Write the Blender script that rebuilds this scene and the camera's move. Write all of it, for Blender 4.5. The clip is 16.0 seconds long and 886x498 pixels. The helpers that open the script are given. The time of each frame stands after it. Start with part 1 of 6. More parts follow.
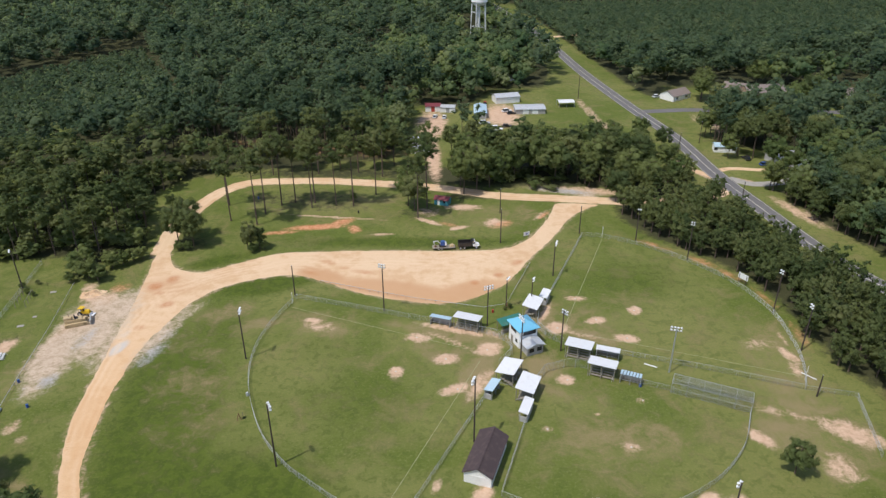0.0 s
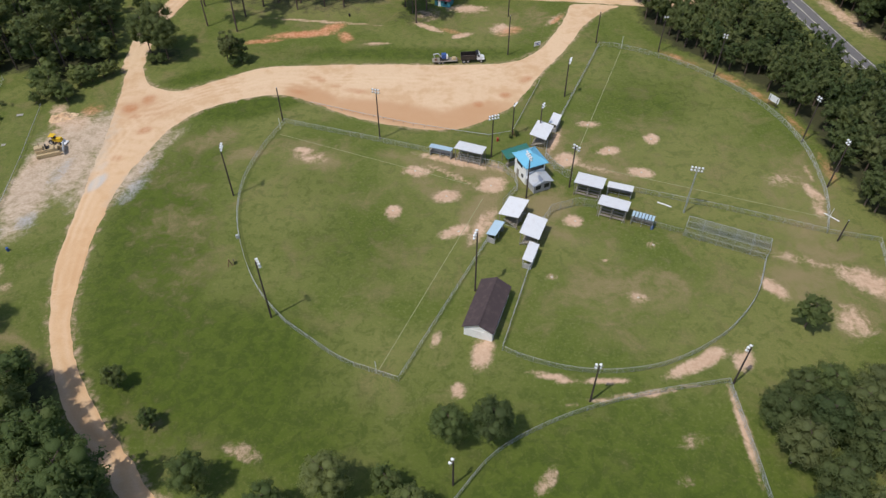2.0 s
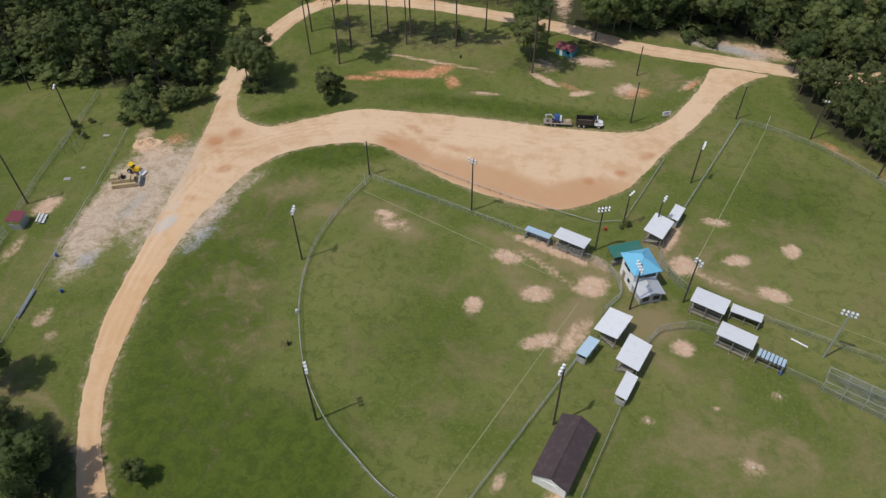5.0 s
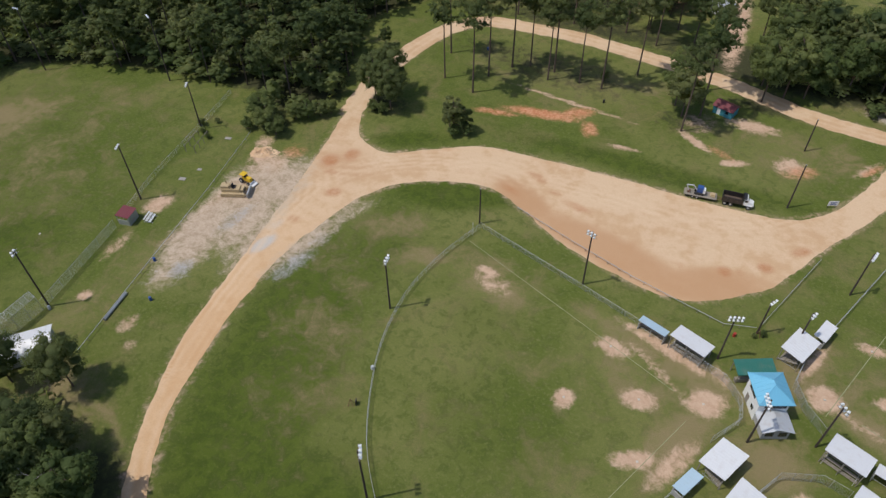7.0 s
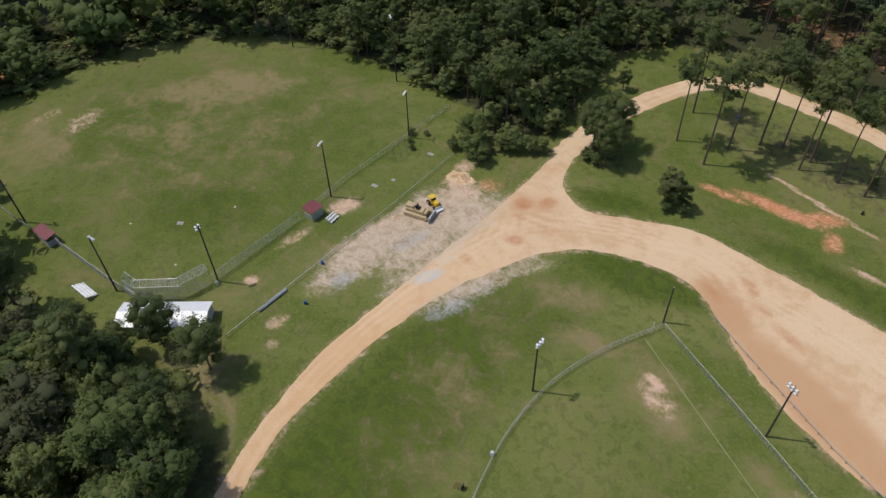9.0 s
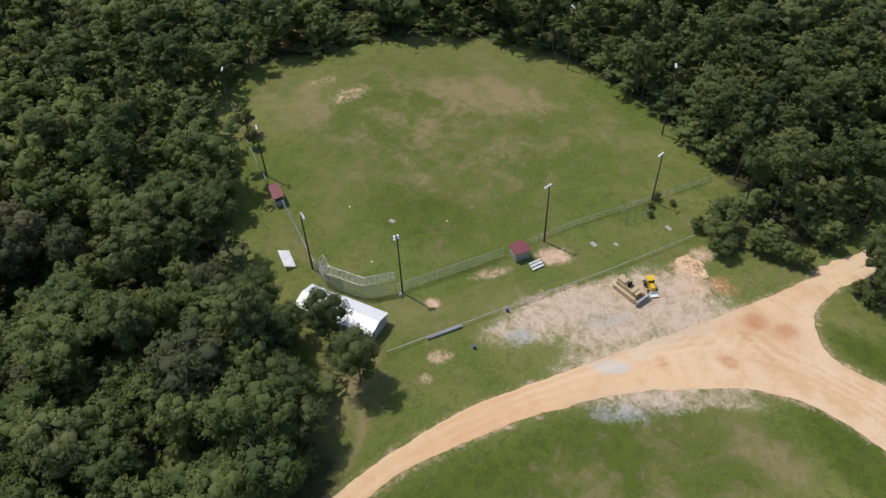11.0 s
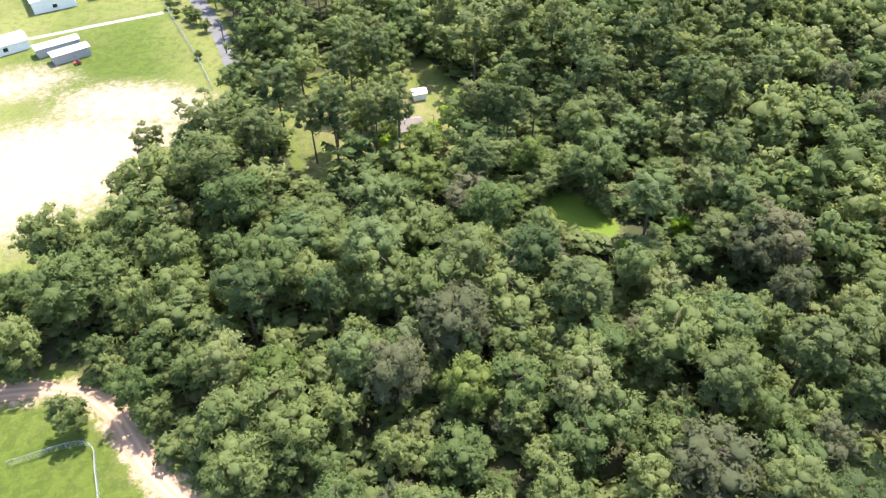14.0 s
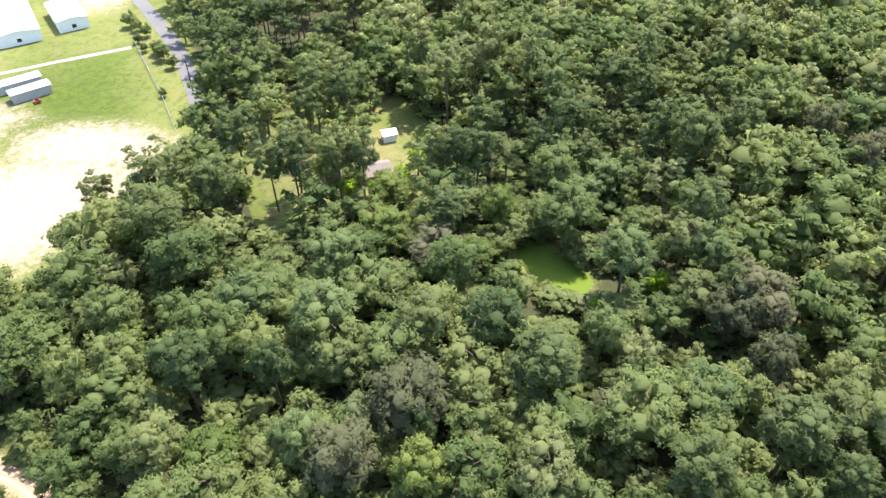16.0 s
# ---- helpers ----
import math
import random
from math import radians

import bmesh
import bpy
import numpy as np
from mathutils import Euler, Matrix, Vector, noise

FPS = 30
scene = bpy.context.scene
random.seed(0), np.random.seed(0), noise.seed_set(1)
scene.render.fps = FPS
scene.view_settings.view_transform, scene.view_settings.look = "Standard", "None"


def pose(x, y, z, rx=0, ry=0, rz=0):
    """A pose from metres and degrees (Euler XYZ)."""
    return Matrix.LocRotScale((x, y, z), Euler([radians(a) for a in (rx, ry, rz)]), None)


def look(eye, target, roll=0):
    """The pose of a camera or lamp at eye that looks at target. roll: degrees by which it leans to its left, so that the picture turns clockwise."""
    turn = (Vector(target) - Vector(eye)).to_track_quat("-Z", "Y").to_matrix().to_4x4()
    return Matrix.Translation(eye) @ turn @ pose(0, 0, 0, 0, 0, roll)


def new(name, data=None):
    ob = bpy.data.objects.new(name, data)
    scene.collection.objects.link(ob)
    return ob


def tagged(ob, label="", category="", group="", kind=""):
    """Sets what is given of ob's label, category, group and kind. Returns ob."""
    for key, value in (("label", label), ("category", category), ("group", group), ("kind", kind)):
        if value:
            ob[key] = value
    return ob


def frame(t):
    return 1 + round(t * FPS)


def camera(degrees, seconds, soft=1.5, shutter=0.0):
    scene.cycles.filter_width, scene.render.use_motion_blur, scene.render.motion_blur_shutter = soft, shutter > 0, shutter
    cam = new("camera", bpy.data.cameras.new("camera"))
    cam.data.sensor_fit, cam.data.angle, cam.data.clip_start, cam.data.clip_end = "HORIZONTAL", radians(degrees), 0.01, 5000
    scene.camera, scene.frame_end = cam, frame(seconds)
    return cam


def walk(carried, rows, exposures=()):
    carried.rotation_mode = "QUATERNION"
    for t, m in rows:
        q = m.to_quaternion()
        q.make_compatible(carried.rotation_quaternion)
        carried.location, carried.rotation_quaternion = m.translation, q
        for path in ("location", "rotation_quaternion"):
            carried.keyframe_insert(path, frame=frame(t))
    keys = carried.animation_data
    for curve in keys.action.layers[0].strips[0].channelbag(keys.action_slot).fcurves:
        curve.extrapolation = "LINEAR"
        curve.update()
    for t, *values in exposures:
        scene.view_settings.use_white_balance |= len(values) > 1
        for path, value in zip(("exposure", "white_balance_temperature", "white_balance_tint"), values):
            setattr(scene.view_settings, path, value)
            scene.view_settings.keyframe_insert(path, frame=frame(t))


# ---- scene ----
# ---- camera ----
cam = camera(64.6, 16.0, 1.4)
METRES, EYE = 143.45, 104.0
ROWS = [
    (0.0, 0.0, 0.0, 0.0, -0.15, -27.59, 0.28),
    (0.5, 0.0011, 0.0294, 0.0022, -0.07, -30.6, 0.3),
    (1.0, 0.0026, 0.0611, 0.0089, 0.03, -37.65, 0.33),
    (1.5, 0.0032, 0.0942, 0.0168, 0.07, -44.27, 0.33),
    (2.0, 0.0038, 0.1291, 0.0228, 0.08, -45.63, 0.32),
    (2.5, 0.0042, 0.1617, 0.0244, 0.1, -45.57, 0.31),
    (3.0, 0.004, 0.1945, 0.024, 0.11, -45.53, 0.28),
    (5.5, 0.0027, 0.3592, 0.0173, 14.22, -45.53, 0.5),
    (6.0, 0.0014, 0.3929, 0.0175, 16.86, -45.58, 0.59),
    (6.5, -0.0028, 0.426, 0.017, 20.22, -45.57, 0.65),
    (7.0, -0.0075, 0.4593, 0.0166, 24.79, -45.54, 0.77),
    (7.5, -0.0132, 0.4931, 0.0171, 30.35, -45.51, 0.95),
    (8.0, -0.0206, 0.5259, 0.0157, 35.86, -45.4, 1.14),
    (8.5, -0.0296, 0.5592, 0.0155, 40.53, -45.35, 1.32),
    (9.0, -0.0442, 0.5867, 0.0134, 47.54, -45.13, 1.4),
    (11.5, -0.14, 0.7095, 0.0018, 88.31, -43.87, 1.68),
    (12.0, -0.1653, 0.7264, -0.0034, 106.12, -43.17, 1.46),
    (12.5, -0.192, 0.7408, -0.0034, 119.26, -42.85, 1.24),
    (13.0, -0.218, 0.7466, -0.0069, 133.76, -42.48, 0.79),
    (13.5, -0.2447, 0.7477, -0.0087, 148.44, -42.31, 0.27),
    (14.0, -0.2735, 0.7506, -0.0111, 155.94, -42.36, 0.24),
    (14.5, -0.2947, 0.7467, -0.0142, 155.95, -48.4, 0.27),
    (15.0, -0.3167, 0.731, -0.0114, 155.81, -53.3, 0.3),
    (15.5, -0.3381, 0.712, -0.0084, 155.67, -48.21, 0.29),
    (16.0, -0.3553, 0.6947, -0.0086, 155.81, -41.02, 0.25),
]
EXPOSURES = [(0, 0.0), (1.0, -0.1), (2.5, -0.22), (6.0, -0.40), (9.2, -0.36), (11.5, 0.15), (12.5, 1.05), (13.5, 1.72), (14.5, 1.78), (16.0, 1.78)]
walk(cam, [(t, pose(0, 0, EYE) @ pose(METRES * x, METRES * y, METRES * z, 90 + pitch, roll, yaw)) for t, x, y, z, yaw, pitch, roll in ROWS], EXPOSURES)

# ---- daylight: a high sun behind the camera's left, clear summer sky ----
SUN_ELEVATION, SUN_FROM = 63.0, (-0.79, -0.61)
world = bpy.data.worlds.new("sky")
scene.world = world
world.use_nodes = True
wn = world.node_tree
sky = wn.nodes.new("ShaderNodeTexSky")
sky.sky_type, sky.sun_disc = "NISHITA", False
sky.sun_elevation = radians(SUN_ELEVATION)
sky.sun_rotation = math.atan2(SUN_FROM[0], SUN_FROM[1])
sky.dust_density = 1.5
wn.links.new(sky.outputs[0], wn.nodes["Background"].inputs[0])
wn.nodes["Background"].inputs[1].default_value = 0.15
sun = new("sun", bpy.data.lights.new("sun", "SUN"))
sun.data.energy, sun.data.angle, sun.data.color = 3.4, radians(0.6), (1.0, 0.95, 0.87)
ce, se = math.cos(radians(SUN_ELEVATION)), math.sin(radians(SUN_ELEVATION))
sun.matrix_world = look((SUN_FROM[0] * ce * 400, SUN_FROM[1] * ce * 400, se * 400), (0, 0, 0))

# ---- materials ----
def mat(name):
    m = bpy.data.materials.new(name)
    m.use_nodes = True
    nt = m.node_tree
    return m, nt, nt.nodes["Principled BSDF"]


def node(nt, kind, **inputs):
    n = nt.nodes.new("ShaderNode" + kind)
    for k, v in inputs.items():
        sock = n.inputs[int(k[1:])] if k[0] == "i" and k[1:].isdigit() else n.inputs[k]
        if isinstance(v, bpy.types.NodeSocket):
            nt.links.new(v, sock)
        else:
            sock.default_value = v
    return n


def place_of(nt, local=False):
    if local:
        return nt.nodes.new("ShaderNodeTexCoord").outputs["Object"]
    return nt.nodes.new("ShaderNodeNewGeometry").outputs["Position"]


def noise_tex(nt, scale, detail=4.0, rough=0.55, local=False, warp=0.0):
    n = node(nt, "TexNoise", Vector=place_of(nt, local), Scale=scale, Detail=detail, Roughness=rough, Distortion=warp)
    return n.outputs[0]


def span(nt, value, lo, hi, a=0.0, b=1.0):
    n = node(nt, "MapRange", i0=value, i1=lo, i2=hi, i3=a, i4=b)
    n.interpolation_type = "SMOOTHSTEP"
    return n.outputs[0]


def maths(nt, op, a, b=0.0):
    n = nt.nodes.new("ShaderNodeMath")
    n.operation = op
    for i, v in enumerate((a, b)):
        if isinstance(v, bpy.types.NodeSocket):
            nt.links.new(v, n.inputs[i])
        else:
            n.inputs[i].default_value = v
    return n.outputs[0]


def blend(nt, fac, a, b, kind="MIX"):
    n = nt.nodes.new("ShaderNodeMix")
    n.data_type, n.blend_type = "RGBA", kind
    for i, v in ((0, fac), (6, a), (7, b)):
        if isinstance(v, bpy.types.NodeSocket):
            nt.links.new(v, n.inputs[i])
        elif i == 0:
            n.inputs[0].default_value = v
        else:
            n.inputs[i].default_value = (*v, 1)
    return n.outputs[2]


def bump(nt, bsdf, height, strength, distance):
    b = node(nt, "Bump", Height=height, Strength=strength, Distance=distance)
    nt.links.new(b.outputs[0], bsdf.inputs["Normal"])


def attr(nt, name):
    n = nt.nodes.new("ShaderNodeAttribute")
    n.attribute_name = name
    return n.outputs["Fac"]


def plain(name, colour, rough=0.6, metal=0.0, wear=0.25, scale=1.2, dirt=(0.16, 0.12, 0.08)):
    """A painted or natural surface with blotches, fine grain and some grime."""
    m, nt, b = mat(name)
    big = noise_tex(nt, scale, 3, local=True)
    fine = noise_tex(nt, scale * 14, 3, local=True)
    c = blend(nt, span(nt, big, 0.45, 0.75, 0, wear), colour, dirt)
    c = blend(nt, span(nt, fine, 0.3, 0.7, 0, 0.35), c, tuple(v * 0.72 for v in colour))
    nt.links.new(c, b.inputs["Base Color"])
    b.inputs["Roughness"].default_value, b.inputs["Metallic"].default_value = rough, metal
    bump(nt, b, fine, 0.25, 0.02)
    return m


def make_ground():
    m, nt, b = mat("meadow")
    big, mid = noise_tex(nt, 0.022, 5, 0.62, warp=0.6), noise_tex(nt, 0.11, 5, 0.65, warp=0.5)
    clump, fine, tuft = noise_tex(nt, 0.42, 4, 0.7, warp=0.6), noise_tex(nt, 1.5, 5, 0.75), noise_tex(nt, 6.0, 3, 0.7)
    g = blend(nt, span(nt, big, 0.38, 0.62), (0.108, 0.138, 0.026), (0.190, 0.194, 0.062))
    g = blend(nt, span(nt, mid, 0.48, 0.68, 0, 0.75), g, (0.205, 0.175, 0.076))
    g = blend(nt, span(nt, clump, 0.48, 0.62, 0, 0.6), g, (0.082, 0.112, 0.022))
    g = blend(nt, span(nt, attr(nt, "lush"), 0.1, 0.9, 0, 0.88), g, blend(nt, span(nt, clump, 0.4, 0.6), (0.078, 0.112, 0.012), (0.050, 0.076, 0.009)))
    dry = maths(nt, "ADD", attr(nt, "dry"), maths(nt, "MULTIPLY", maths(nt, "SUBTRACT", maths(nt, "ADD", clump, mid), 1.0), 1.3))
    g = blend(nt, span(nt, dry, 0.15, 0.95, 0, 0.85), g, (0.30, 0.225, 0.125))
    g = blend(nt, span(nt, tuft, 0.35, 0.68, 0, 0.45), g, (0.060, 0.085, 0.020))
    g = blend(nt, maths(nt, "MULTIPLY", span(nt, fine, 0.50, 0.68, 0, 0.52), span(nt, attr(nt, "lush"), 0.1, 0.9, 1.0, 0.35)), g, (0.215, 0.205, 0.082))
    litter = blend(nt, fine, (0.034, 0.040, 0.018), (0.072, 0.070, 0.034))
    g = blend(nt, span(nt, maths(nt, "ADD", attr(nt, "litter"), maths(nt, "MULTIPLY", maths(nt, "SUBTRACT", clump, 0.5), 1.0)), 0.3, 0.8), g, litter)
    broken = noise_tex(nt, 0.8, 5, 0.75, warp=0.8)
    ragged = maths(nt, "ADD", maths(nt, "MULTIPLY", maths(nt, "SUBTRACT", clump, 0.5), 1.2), maths(nt, "ADD", maths(nt, "MULTIPLY", maths(nt, "SUBTRACT", broken, 0.5), 0.8), maths(nt, "MULTIPLY", maths(nt, "SUBTRACT", fine, 0.5), 0.35)))
    def layer(base, name, colour_a, colour_b, lo=0.12, hi=0.95):
        k = maths(nt, "ADD", attr(nt, name), maths(nt, "MULTIPLY", ragged, maths(nt, "MINIMUM", maths(nt, "MULTIPLY", attr(nt, name), 3.0), 1.0)))
        c = blend(nt, span(nt, maths(nt, "ADD", fine, maths(nt, "SUBTRACT", clump, 0.5)), 0.2, 0.8), colour_a, colour_b)
        return blend(nt, span(nt, k, lo, hi), base, c)
    g = layer(g, "sand", (0.49, 0.325, 0.22), (0.59, 0.425, 0.305), 0.14, 0.8)
    g = layer(g, "gravel", (0.42, 0.315, 0.225), (0.56, 0.45, 0.345), 0.15, 1.0)
    g = layer(g, "grey", (0.29, 0.28, 0.27), (0.40, 0.39, 0.38), 0.25, 1.1)
    g = layer(g, "clay", (0.46, 0.17, 0.075), (0.62, 0.34, 0.20))
    g = layer(g, "pale", (0.31, 0.23, 0.165), (0.41, 0.32, 0.245))
    nt.links.new(g, b.inputs["Base Color"])
    b.inputs["Roughness"].default_value = 0.95
    b.inputs["Specular IOR Level"].default_value = 0.15
    bump(nt, b, maths(nt, "ADD", fine, tuft), 0.6, 0.12)
    return m


def make_dirt():
    m, nt, b = mat("sandy_clay")
    big, mid, fine = noise_tex(nt, 0.07, 4, 0.6), noise_tex(nt, 0.35, 4, 0.6), noise_tex(nt, 3.0, 5, 0.7)
    c = blend(nt, span(nt, maths(nt, "ADD", big, maths(nt, "MULTIPLY", maths(nt, "SUBTRACT", mid, 0.5), 0.7)), 0.34, 0.62), (0.565, 0.375, 0.225), (0.65, 0.475, 0.315))
    c = blend(nt, span(nt, mid, 0.56, 0.78, 0, 0.3), c, (0.52, 0.30, 0.16))
    c = blend(nt, span(nt, attr(nt, "margin"), 0.1, 0.9, 0, 0.85), c, (0.49, 0.285, 0.155))
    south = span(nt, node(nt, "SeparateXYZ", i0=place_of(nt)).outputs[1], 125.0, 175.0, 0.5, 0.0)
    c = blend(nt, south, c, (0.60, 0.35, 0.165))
    # below y 64 blends towards brown clay with the trees' shade mixed into it
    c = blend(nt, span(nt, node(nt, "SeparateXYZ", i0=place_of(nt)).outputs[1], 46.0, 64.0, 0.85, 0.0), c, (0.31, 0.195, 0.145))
    c = blend(nt, span(nt, maths(nt, "MULTIPLY", attr(nt, "red"), maths(nt, "ADD", maths(nt, "MULTIPLY", mid, 1.6), maths(nt, "SUBTRACT", fine, 0.4))), 0.15, 1.1, 0, 0.9), c, (0.44, 0.19, 0.085))
    grit = maths(nt, "ADD", attr(nt, "grit"), maths(nt, "MULTIPLY", maths(nt, "SUBTRACT", mid, 0.5), 0.9))
    c = blend(nt, span(nt, grit, 0.35, 1.0, 0, 0.85), c, (0.50, 0.42, 0.33))
    c = blend(nt, span(nt, attr(nt, "grey"), 0.2, 0.9, 0, 0.9), c, (0.50, 0.49, 0.47))
    c = blend(nt, span(nt, attr(nt, "wheel"), 0.0, 1.0, 0, 0.5), c, (0.70, 0.53, 0.365))
    c = blend(nt, span(nt, fine, 0.40, 0.70, 0, 0.24), c, (0.42, 0.27, 0.155))
    nt.links.new(c, b.inputs["Base Color"])
    b.inputs["Roughness"].default_value = 0.95
    b.inputs["Specular IOR Level"].default_value = 0.1
    bump(nt, b, fine, 0.5, 0.06)
    return m


def make_asphalt():
    m, nt, b = mat("worn_asphalt")
    big, fine = noise_tex(nt, 0.15, 4), noise_tex(nt, 4.0, 4, 0.7)
    c = blend(nt, big, (0.11, 0.105, 0.11), (0.17, 0.16, 0.16))
    c = blend(nt, span(nt, fine, 0.4, 0.7, 0, 0.4), c, (0.08, 0.08, 0.085))
    nt.links.new(c, b.inputs["Base Color"])
    b.inputs["Roughness"].default_value = 0.9
    bump(nt, b, fine, 0.3, 0.02)
    return m


def make_foliage(name, dark, light, odd):
    m, nt, b = mat(name)
    info = nt.nodes.new("ShaderNodeObjectInfo").outputs["Random"]
    island = nt.nodes.new("ShaderNodeNewGeometry").outputs["Random Per Island"]
    tone = maths(nt, "FRACT", maths(nt, "ADD", attr(nt, "tint"), info))
    c = blend(nt, tone, dark, light)
    c = blend(nt, span(nt, tone, 0.86, 0.98, 0, 0.5), c, odd)
    c = blend(nt, span(nt, island, 0.0, 1.0, 0, 0.18), c, tuple(v * 0.6 for v in dark))
    c = blend(nt, span(nt, island, 0.8, 1.0, 0, 0.3), c, tuple(v * 1.3 for v in light))
    c = blend(nt, span(nt, noise_tex(nt, 2.6, 3, 0.7), 0.42, 0.62, 0, 0.25), c, blend(nt, 1.0, c, (0.5, 0.52, 0.5), "MULTIPLY"))
    nt.links.new(c, b.inputs["Base Color"])
    b.inputs["Roughness"].default_value = 0.7
    b.inputs["Specular IOR Level"].default_value = 0.15
    t = node(nt, "BsdfTranslucent", Color=blend(nt, 1.0, c, (1.7, 1.6, 1.1), "MULTIPLY"))
    mix = node(nt, "MixShader", i0=0.55, i1=b.outputs[0], i2=t.outputs[0])
    nt.links.new(mix.outputs[0], nt.nodes["Material Output"].inputs[0])
    return m


def make_metal_sheet(name, colour, rough=0.42, metal=0.15, rust=(0.32, 0.22, 0.15), amount=0.25):
    m, nt, b = mat(name)
    big, streak = noise_tex(nt, 0.9, 4, local=True), noise_tex(nt, 9.0, 3, local=True)
    c = blend(nt, span(nt, big, 0.48, 0.75, 0, amount), colour, rust)
    c = blend(nt, span(nt, streak, 0.45, 0.75, 0, 0.18), c, tuple(v * 0.6 for v in colour))
    nt.links.new(c, b.inputs["Base Color"])
    b.inputs["Metallic"].default_value = metal
    nt.links.new(span(nt, big, 0.2, 0.8, rough - 0.1, rough + 0.2), b.inputs["Roughness"])
    return m


MEADOW, DIRT, ASPHALT = make_ground(), make_dirt(), make_asphalt()
OAK = make_foliage("broad_leaves", (0.112, 0.160, 0.058), (0.236, 0.270, 0.106), (0.24, 0.25, 0.14))
PINE = make_foliage("pine_needles", (0.086, 0.124, 0.050), (0.182, 0.212, 0.086), (0.19, 0.21, 0.10))
# distance haze is put into these two leaf colours as a bluer tone
HAZY_OAK = make_foliage("hazy_broad_leaves", (0.080, 0.140, 0.068), (0.220, 0.270, 0.120), (0.25, 0.26, 0.16))
HAZY_PINE = make_foliage("hazy_pine_needles", (0.068, 0.115, 0.068), (0.140, 0.190, 0.105), (0.16, 0.20, 0.10))
LIME = make_foliage("lime_leaves", (0.19, 0.31, 0.02), (0.30, 0.40, 0.04), (0.30, 0.40, 0.05))
PALELEAF = make_foliage("pale_leaves", (0.135, 0.185, 0.078), (0.205, 0.255, 0.112), (0.21, 0.24, 0.13))
BROWNLEAF = make_foliage("dull_brown_leaves", (0.115, 0.130, 0.068), (0.170, 0.174, 0.098), (0.19, 0.18, 0.11))
YELLOWLEAF = make_foliage("yellow_green_leaves", (0.130, 0.178, 0.052), (0.200, 0.245, 0.074), (0.22, 0.25, 0.08))
BARK = plain("bark", (0.12, 0.085, 0.065), 0.95, 0, 0.5, 2.5, (0.05, 0.035, 0.03))
DEADWOOD = plain("dead_wood", (0.42, 0.38, 0.35), 0.9)
POLEWOOD = plain("creosote_wood", (0.055, 0.04, 0.035), 0.85, 0, 0.3, 2)
GREYWOOD = plain("grey_wood", (0.27, 0.24, 0.20), 0.9, 0, 0.4, 2)
STEEL = make_metal_sheet("galvanised_steel", (0.46, 0.48, 0.49), 0.45, 0.5)
ROOFWHITE = make_metal_sheet("pale_roof_sheet", (0.70, 0.71, 0.73), 0.45, 0.1, amount=0.12)
ROOFGREY = make_metal_sheet("grey_roof_sheet", (0.50, 0.52, 0.55), 0.45, 0.2, amount=0.3)
ROOFBLUE = make_metal_sheet("blue_roof_sheet", (0.16, 0.46, 0.66), 0.45, 0.0, amount=0.05)
ROOFPALEBLUE = make_metal_sheet("pale_blue_roof_sheet", (0.42, 0.56, 0.66), 0.45, 0.1, amount=0.1)
ROOFGREEN = make_metal_sheet("green_roof_sheet", (0.03, 0.15, 0.12), 0.45, 0.0, amount=0.12)
ROOFMAROON = make_metal_sheet("maroon_roof_sheet", (0.17, 0.035, 0.045), 0.5, 0.0, amount=0.15)
SHINGLE = plain("dark_brown_shingle", (0.062, 0.043, 0.045), 0.9, 0, 0.5, 0.8, (0.12, 0.085, 0.08))
HOUSEROOF = plain("brown_shingle", (0.22, 0.18, 0.165), 0.9, 0, 0.3, 0.8)
WALLWHITE = plain("white_siding", (0.86, 0.86, 0.85), 0.7, 0, 0.12, 0.9)
WALLGREY = plain("grey_block_wall", (0.42, 0.41, 0.40), 0.9, 0, 0.3, 0.9)
WALLBRICK = plain("tan_brick_wall", (0.38, 0.27, 0.20), 0.9, 0, 0.2, 0.9)
WALLTEAL = plain("teal_painted_board", (0.05, 0.24, 0.30), 0.7, 0, 0.2, 0.9)
DARKGLASS = plain("dark_window", (0.02, 0.025, 0.03), 0.15, 0, 0.0)
LAMPGLASS = plain("lamp_reflector", (0.86, 0.88, 0.90), 0.25, 0.1, 0.0)
CHALK = plain("faded_chalk", (0.30, 0.31, 0.17), 0.95, 0, 0.5, 0.6, (0.12, 0.14, 0.05))
ROADPAINT = plain("road_paint", (0.58, 0.56, 0.46), 0.8, 0, 0.4, 0.5)
CONCRETE = plain("concrete", (0.34, 0.32, 0.29), 0.9, 0, 0.35, 0.7)
RUBBER = plain("black_rubber", (0.025, 0.025, 0.027), 0.85)
PAINTBLACK = plain("black_truck_paint", (0.022, 0.02, 0.022), 0.4)
PAINTWHITE = plain("white_vehicle_paint", (0.78, 0.79, 0.80), 0.3, 0, 0.1)
OLDWHITE = plain("dusty_white_rubber", (0.55, 0.50, 0.43), 0.7, 0, 0.4, 4)
PAINTRED = plain("red_paint", (0.38, 0.04, 0.03), 0.4)
PAINTYELLOW = plain("yellow_machine_paint", (0.72, 0.46, 0.02), 0.45, 0, 0.2, 3)
PAINTSAND = plain("tan_machine_paint", (0.50, 0.38, 0.22), 0.6, 0, 0.4, 3)
PAINTBLUE = plain("blue_plastic", (0.03, 0.09, 0.30), 0.4)
RUST = plain("rusted_steel", (0.20, 0.10, 0.06), 0.9, 0.2, 0.4, 3)
ALGAE = plain("green_algae_water", (0.105, 0.155, 0.008), 0.95, 0, 0.2, 0.3, (0.05, 0.09, 0.02))
PUDDLE = plain("damp_grey_gravel", (0.46, 0.46, 0.47), 0.5)

